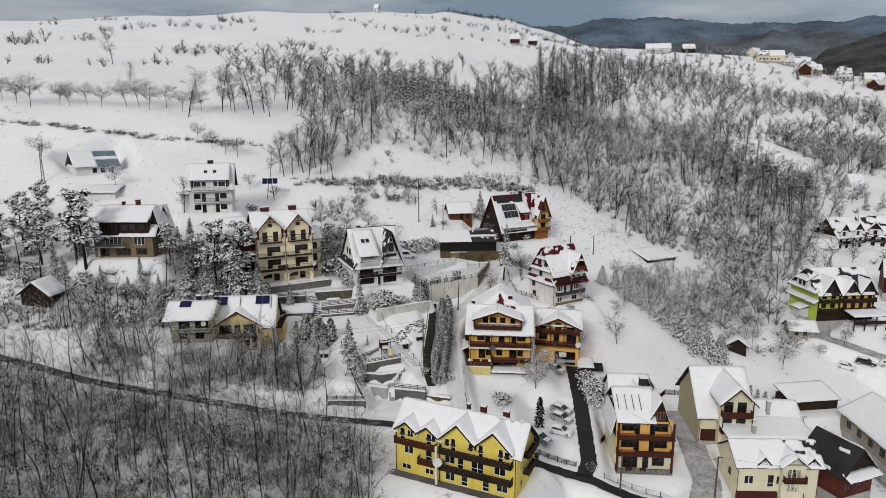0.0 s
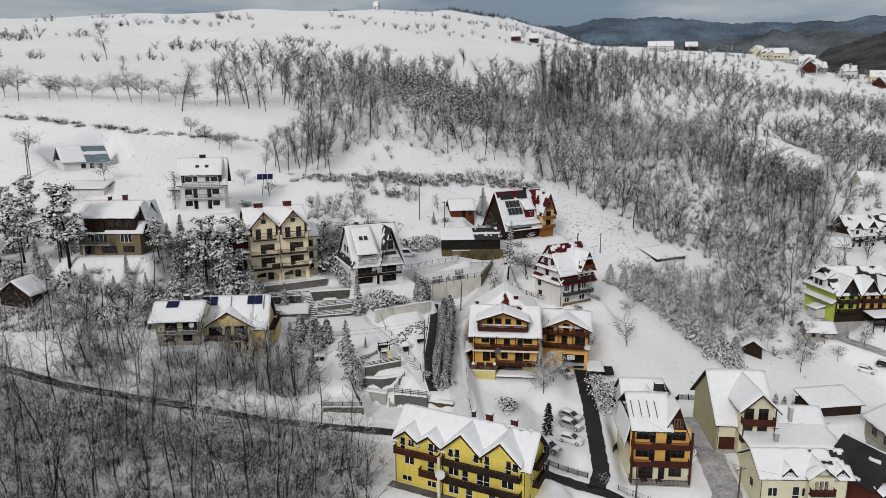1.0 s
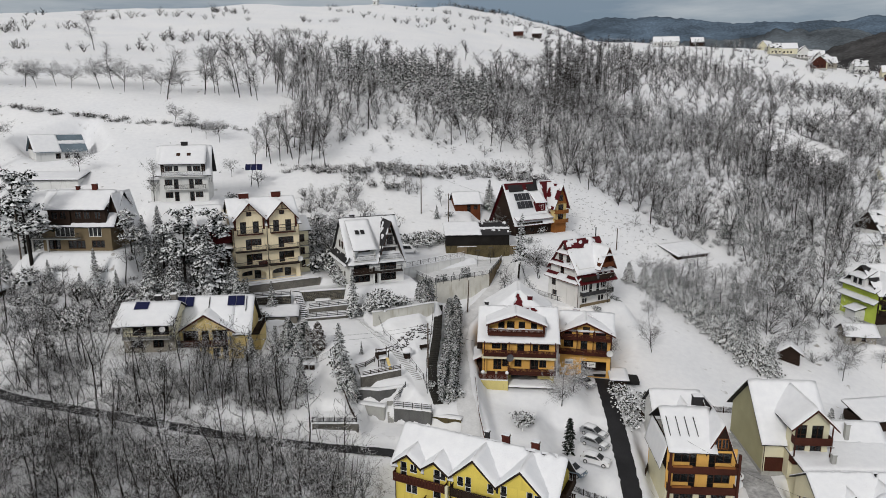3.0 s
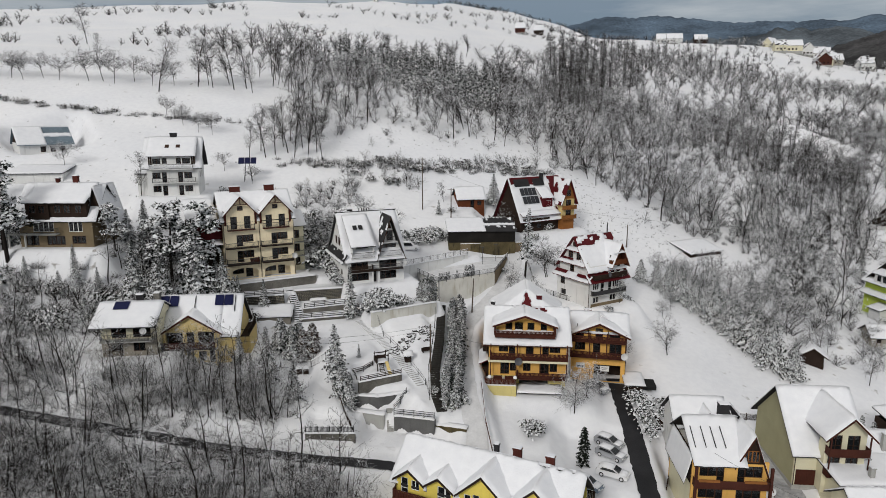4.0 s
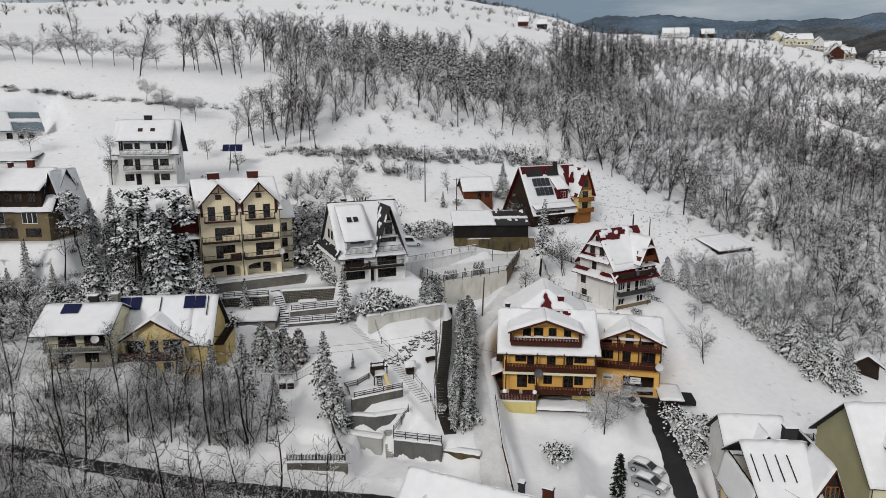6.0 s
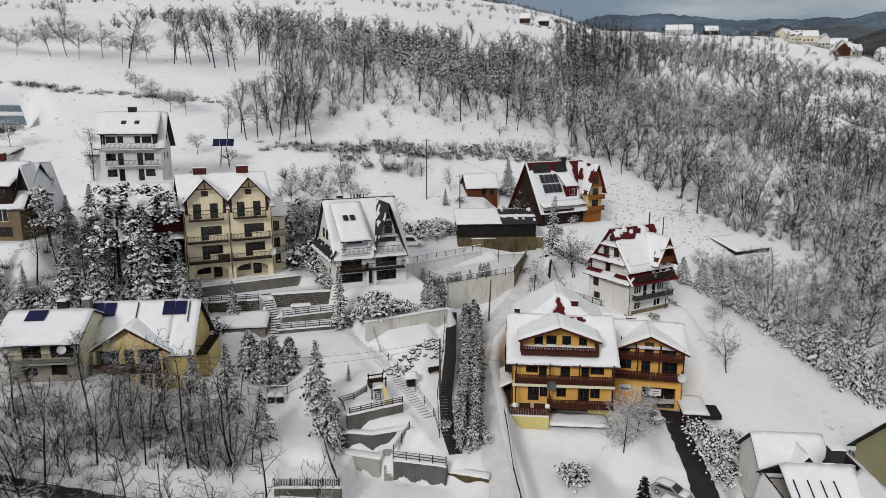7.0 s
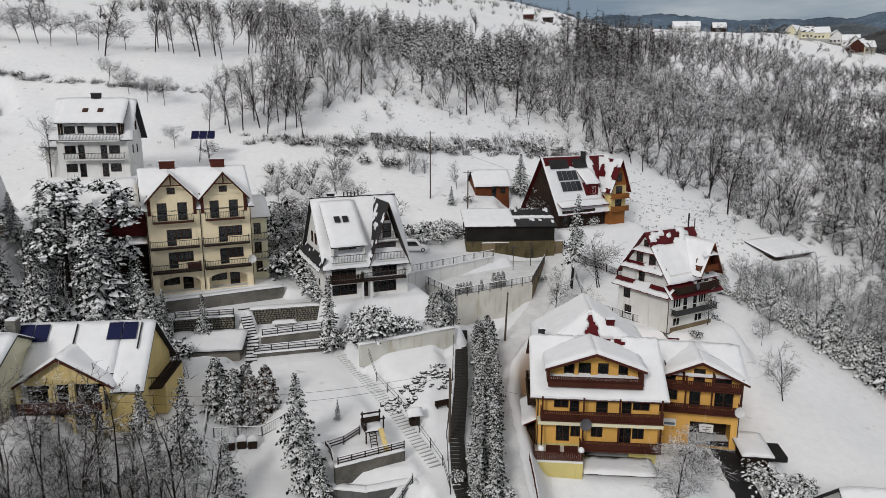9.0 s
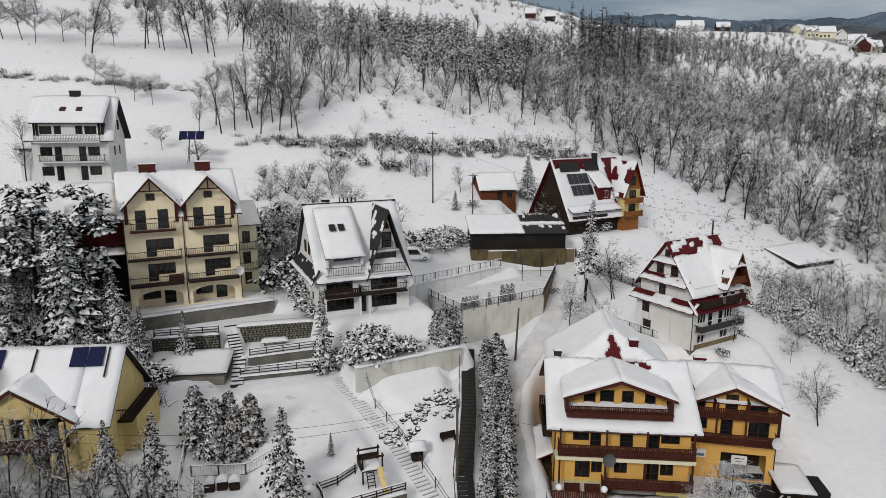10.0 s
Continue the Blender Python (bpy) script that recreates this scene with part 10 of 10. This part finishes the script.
for x, y, k, s in ((-44, 135.5, 3, 1.6), (-48.5, 131.5, 3, 1.2), (-53.5, 133, 1, 1.2), (-37.5, 137, 2, 0.8), (-33.5, 138.5, 0, 0.72), (-18.2, 138, 2, 1.06), (-17.7, 117.4, 1, 0.95), (-16.4, 115.2, 1, 0.8), (-15.2, 114.8, 0, 0.65), (-27.2, 115.9, 0, 0.98), (-29, 114, 2, 0.6), (-31.5, 117, 1, 0.6), (-14.9, 122.6, 2, 0.25),
                   (-23.0, 113.5, 1, 0.7), (96, 218, 1, 0.95), (102, 212, 3, 0.8), (90, 208, 2, 0.8),
                   (-65, 152, 1, 0.85), (-60, 146, 3, 0.75), (-52, 139, 1, 0.75), (-67, 146, 1, 0.8), (-84, 150, 3, 0.95), (-90, 158, 1, 1.0), (-95, 148, 3, 0.9), (-72, 134, 1, 0.5), (-66, 133, 3, 0.45), (-60, 134, 1, 0.5), (3.0, 176, 0, 0.5), (-3.0, 187, 1, 0.4), (108, 162, 2, 0.6), (118, 178, 1, 0.7), (105, 190, 2, 1.0), (-11.5, 93, 2, 0.6), (-14, 96, 1, 0.5), (-64, 84, 3, 1.0), (-66, 80, 1, 1.3), (-58, 76, 3, 1.1), (-72, 80, 1, 1.1), (-54, 70, 3, 1.2),  (-52, 82, 1, 0.9), (138, 246, 1, 0.8), (131, 228, 3, 0.6), (93, 158, 3, 0.42), (104.5, 164, 1, 0.7), (121, 200, 1, 0.8), (64.5, 160, 1, 0.85), (75, 176, 3, 0.8), (68, 171, 1, 0.75)):
    plant("spruce", 0, spruce[k], x, y, x * 47 % 360, s, "spruce with drooping branches laden with snow", "tree", "spruces in the gardens")
for x, y, s in ((50, 166, 0.95), (52, 162.5, 0.9), (54.6, 158, 1.1), (56.6, 153.5, 1.0), (58.3, 149.2, 1.15), (60.6, 145, 1.2), (63.2, 142, 0.9), (46, 170, 0.7), (43, 172, 0.65), (48.2, 168.5, 0.8), (55.4, 155.6, 0.75), (59.4, 147, 0.8)):
    plant("spruce", 0, white_spruce, x, y, x * 47 % 360, s, "broad spruce thick with snow in a row at the garden's edge", "tree", "row of spruces")
for x, y, s in ((-45.5, 141.6, 1.5), (-50, 140, 1.45), (-56, 145, 0.95), (-60, 141, 0.85), (-50, 144, 0.9), (-76, 136, 1.7), (-89, 142, 1.2), (-101, 155, 1.25), (-101, 164, 1.1), (-96, 150, 1.1), (-84, 147, 1.0), (-93, 150, 1.2), (-103, 146, 1.1), (-64, 147, 1.0), (-98, 142, 1.1), (-76, 152, 0.9), (-101, 134, 0.9), (-47, 141, 0.8)):
    plant("pine", 0, pines[int(abs(x)) % 2], x, y, x * 63 % 360, s, "broad pine with clumps of needles under snow", "tree", "pines beside the houses")
for x, y, k, s in ((-27.3, 124.6, 0, 1.3), (-25.4, 124.2, 1, 1.25), (-23.8, 124.2, 2, 1.15), (-22.4, 124.6, 2, 1.2), (-24.6, 125.6, 0, 1.2), (-4.9, 140.0, 1, 1.05), (-3.9, 141.2, 0, 0.95), (-5.8, 140.6, 0, 0.9)):
    plant("yew", 0, yew[k], x, y, x * 83 % 360, s, "dense conical evergreen dusted with snow", "tree", "clipped evergreens")
for k in range(56):
    t = (k // 2) / 27
    x = np.interp(t, (0, 0.5, 1), (-0.9, 0.2, 0.4)) + (0.75 if k % 2 else -0.55) + rng.normal() * 0.2
    plant("columnar_evergreen", k, column[k % 3], x, 115.2 + 27 * t + 0.4 * (k % 2), k * 77 % 360, rng.uniform(0.7, 1.35), "narrow snow-laden evergreen in a hedge row", "tree", "hedge beside the steps")
for x, y, k, s in ((11.4, 115, 0, 1.2), (29.3, 120.6, 1, 1.15), (29.4, 123.2, 2, 1.25), (29.5, 126.2, 0, 1.15), (29.2, 117.8, 2, 1.0), (-14.6, 135.6, 1, 1.0), (-12.8, 135.0, 2, 1.3), (-11.2, 136.4, 0, 1.4), (-12.6, 137.6, 1, 1.4), (-14.6, 138.4, 2, 1.2), (-10.0, 137.6, 0, 1.1), (-16.4, 139.6, 0, 1.0), (-8.4, 137.8, 1, 0.7), (33.5, 124, 1, 1.0), (34.6, 121, 2, 1.1), (35.0, 118, 0, 1.0), (33.8, 127, 2, 0.9), (35.0, 114.5, 1, 0.8), (-22.0, 149.0, 1, 1.1), (-21.0, 147.6, 0, 1.0), (-22.8, 150.6, 2, 1.1), (-28, 156, 2, 1.9), (-25, 160, 0, 2.0), (-30, 163, 1, 1.9), (-21, 165, 2, 1.8), (-23, 158, 1, 1.7), (-19, 162, 0, 1.5), (-27, 166, 2, 1.8), (-24, 154, 0, 1.5), (-30.5, 166.7, 1, 2.0), (-32.7, 167.2, 0, 1.9), (-28.4, 168.9, 2, 1.8), (-32.0, 170.4, 1, 1.9),
                   (-8, 171.5, 0, 1.1), (-5.4, 173, 1, 1.2), (-2.6, 174.5, 2, 1.2), (-10.5, 172.6, 2, 1.3), (-7.0, 174.5, 1, 1.4), (-3.5, 177, 0, 1.1), (6, 196, 2, 1.0), (30, 148, 0, 0.6), (36, 158, 1, 0.8), (-49, 176, 2, 1.2), (-52, 178, 0, 1.0), (24, 187, 1, 0.8), (20, 180, 2, 0.8), (0.5, 116.5, 2, 0.7), (-3.2, 118.0, 0, 0.5), (9, 164, 1, 0.5), (11, 163, 2, 0.5)):
    plant("evergreen_bush", 0, round_bush[k], x, y, x * 97 % 360, s, "rounded evergreen bush capped with snow", "bush", "garden bushes")
LEFT_GARDEN = [(-104, 118), (-80, 116), (-52, 124), (-33, 130), (-37, 139), (-48, 148), (-62, 156), (-72, 134), (-92, 140), (-106, 150)]
for k, (x, y) in enumerate(scatter(LEFT_GARDEN, 74, 2.3, 51, ([(-96, 108), (-74, 108), (-73, 133), (-94, 134)],))):
    if k % 5 < 2:
        plant("spruce", k, spruce[(k * 3) % 4], x, y, k * 67 % 360, rng.uniform(0.5, 1.05), "spruce with drooping branches laden with snow", "tree", "spruces in the gardens")
    elif k % 5 == 2:
        plant("bare_tree", k, broad[k % 5], x, y, k * 67 % 360, rng.uniform(0.45, 0.8), "leafless garden tree thick with snow", "tree", "trees above the road")
    else:
        plant("evergreen_bush", k, round_bush[k % 3], x, y, k * 67 % 360, rng.uniform(0.8, 1.5), "rounded evergreen bush capped with snow", "bush", "garden bushes")
many("garden_brush", scatter(LEFT_GARDEN, 420, 1.2, 53), brush, (0.5, 1.2), 54, TREE_MATS, "tangled snow-dusted brushwood in the steep garden", "shrubs")
plant("columnar_evergreen", 0, dark_column, 17.6, 110.6, 40, 1.0, "tall dark columnar evergreen dusted with snow", "tree")
many("bank_shrubs", scatter([(-35, 157), (-24, 156), (-15, 164), (-13, 178), (-30, 176), (-37, 166)], 26, 2.4, 95), thicket + dark_thicket, (0.8, 1.3), 96, TREE_MATS, "grey bare shrubs on the bank behind the houses", "shrubs")
many("bank_shrubs", scatter([(-36, 178), (-23.5, 182), (-23, 193), (-37, 189)], 26, 2.2, 223), thicket + dark_thicket, (0.6, 1.1), 224, TREE_MATS, "grey bare shrubs on the bank below the field path", "shrubs")
many("garden_thicket", scatter([(-73, 124), (-50, 122), (-40, 130), (-46, 139), (-60, 134), (-72, 133)], 44, 2.0, 99), thicket + crown_trees[2:3], (0.6, 1.1), 100, TREE_MATS, "snowy thicket of bare shrubs in the steep garden", "shrubs")
many("slope_shrubs", scatter([(50, 172), (56, 164), (64, 148), (68, 144), (74, 150), (66, 166), (56, 180)], 12, 3.4, 101), thicket + snowy_low, (0.4, 0.7), 103, TREE_MATS, "bare shrubs and young trees beside the spruce row", "shrubs")
for k in range(9):
    f = (0.06, 0.10, 0.14, 0.18, 0.22, 0.36, 0.52, 0.58, 0.64)[k]
    plant("columnar_evergreen", k, column[k % 3], -2.9 + 11.4 * f - 0.4, 148.3 + 7.5 * f + 0.8, k * 70, 0.42 if k < 6 else 0.62, "small evergreen standing on the concrete terrace", "tree", "evergreens on the terrace", z=0.22)
for k in range(6):
    plant("columnar_evergreen", k, column[k % 3], 65.4 + k * 0.45, 130.5 - k * 2.3, k * 50, 0.7, "small clipped evergreen in a garden row", "tree", "small evergreens by the fence")

tuft = []
for s_ in range(3):
    r_ = np.random.RandomState(300 + s_)
    t_ = Shape()
    n_ = 9
    P_ = r_.normal(size=(n_, 3)) * np.array([0.15, 0.15, 0])
    V_, F_ = blades(P_, P_ + np.stack([r_.normal(size=n_) * 0.2, r_.normal(size=n_) * 0.2, r_.uniform(0.25, 0.6, n_)], 1), 0.03, r_)
    t_.add(V_, F_, 1)
    tuft.append(t_)
SLOPE = [(-36, 212), (-8, 218), (24, 232), (40, 228), (40, 252), (10, 262), (-20, 252), (-44, 240)]
FIELDS = [(-110, 150), (-60, 176), (-20, 186), (36, 186), (66, 190), (60, 205), (20, 228), (-40, 204), (-80, 228), (-150, 236)]
many("dead_grass", np.vstack([scatter(FIELDS, 120, 1.2, 61), scatter(CLEARING, 330, 0.6, 62), scatter(SLOPE, 260, 0.8, 63)]), tuft, (0.4, 1.1), 64, TREE_MATS, "dry grass stalks poking through the snow", "grass", sink=0.02)

ROAD_BANK = [(-60, 103.5), (-44, 101.5), (-30, 101.5), (-15, 101.5), (-13, 95), (-30, 94), (-60, 96)]
many("bank_thicket", scatter(ROAD_BANK, 64, 2.0, 231), dark_thicket, (0.6, 1.2), 232, WOOD_MATS, "dense dark saplings on the bank below the road", "shrubs")
many("bank_brush", scatter(ROAD_BANK, 120, 1.2, 233), brush, (0.6, 1.2), 234, TREE_MATS, "dark brushwood on the bank below the road", "shrubs")
many("slope_saplings", scatter(SLOPE, 62, 3.4, 235), snowy_low + thicket[:2], (0.35, 0.85), 236, WOOD_MATS, "small snowy saplings scattered on the open slope", "shrubs")

# -- overgrown field hedges behind the cabin, and bushes round it
HEDGE_BAND = [(-24, 202), (-8, 206), (4, 211), (13, 216), (30, 222), (34, 228), (20, 226), (4, 217), (-9, 211), (-24, 207)]
LOWER_BAND = [(-30, 198), (-16, 196), (-8, 196), (-8, 199.5), (-18, 201), (-30, 203)]
many("field_hedge", np.vstack([scatter(HEDGE_BAND, 58, 1.9, 201), scatter(LOWER_BAND, 22, 1.9, 202)]), dark_thicket + [bush(203, 2.2, 1.9, 8, 160, 0.4)], (0.65, 1.15), 204, TREE_MATS, "overgrown field hedge of dark shrubs dusted with snow", "hedge")
plant("spruce", 0, spruce[3], 11.2, 196.8, 40, 0.95, "spruce with drooping branches laden with snow", "tree", "spruces in the gardens")
for x, y, k, s in ((11.5, 190.5, 0, 1.5), (13.4, 188.6, 1, 1.6), (14.6, 186.6, 2, 1.3), (0.4, 189.0, 1, 0.7)):
    plant("evergreen_bush", 0, round_bush[k], x, y, x * 97 % 360, s, "rounded evergreen bush capped with snow", "bush", "garden bushes")
for x, y, s in ((13.0, 191.5, 0.9), (15.6, 189.0, 1.0)):
    plant("fruit_tree", 0, snow_tree[int(x) % 2], x, y, x * 71 % 360, s, "spreading leafless tree white with clinging snow", "tree", "garden fruit trees")
for x, y, s in ((-11.5, 197, 0.62), (-1.8, 193.5, 0.5)):
    plant("tall_bare_tree", 0, slim[int(abs(x)) % 2], x, y, (x * 53) % 360, s, "tall leafless tree standing on the open snow", "tree", "trees on the upper field")

# -- dark spruces and brushwood at the wood's edge behind the garden shed, and in the lower corner of the gardens
for x, y, k, s in ((72, 203, 1, 0.9), (80, 207, 3, 1.1), (83, 206, 1, 1.2), (85.5, 208, 3, 0.95), (62, 211, 3, 0.8), (92, 199, 1, 1.0), (97, 203, 3, 1.2), (100, 196, 1, 0.9)):
    plant("spruce", 0, spruce[k], x, y, x * 47 % 360, s, "dark spruce lightly snowed at the edge of the wood", "tree", "spruces at the wood's edge")
SHED_GARDEN = [(52, 166), (66, 158), (84, 178), (74, 186), (60, 183), (50, 178)]
many("shed_garden_trees", scatter(SHED_GARDEN, 64, 2.2, 215), snowy_low, (0.55, 0.95), 216, WOOD_MATS, "small fruit trees and shrubs white with snow", "woodland")
SHED_EDGE = [(50, 203), (62, 204), (74, 202), (96, 204), (98, 182), (82, 166), (72, 164), (74, 176), (82, 190), (74, 199), (60, 201)]
many("shed_shrubs", scatter(SHED_EDGE, 50, 2.2, 211), thicket + snowy_low, (0.5, 0.95), 212, TREE_MATS, "bare shrubs heavy with snow between wood and gardens", "shrubs")
CORNER = [(-48.5, 109.9), (-37.7, 112.0), (-34.7, 107.2), (-46.2, 104.3)]
many("corner_thicket", scatter(CORNER, 40, 1.8, 213), dark_thicket, (0.7, 1.3), 214, TREE_MATS, "dark tangle of bare saplings beside the road", "shrubs")
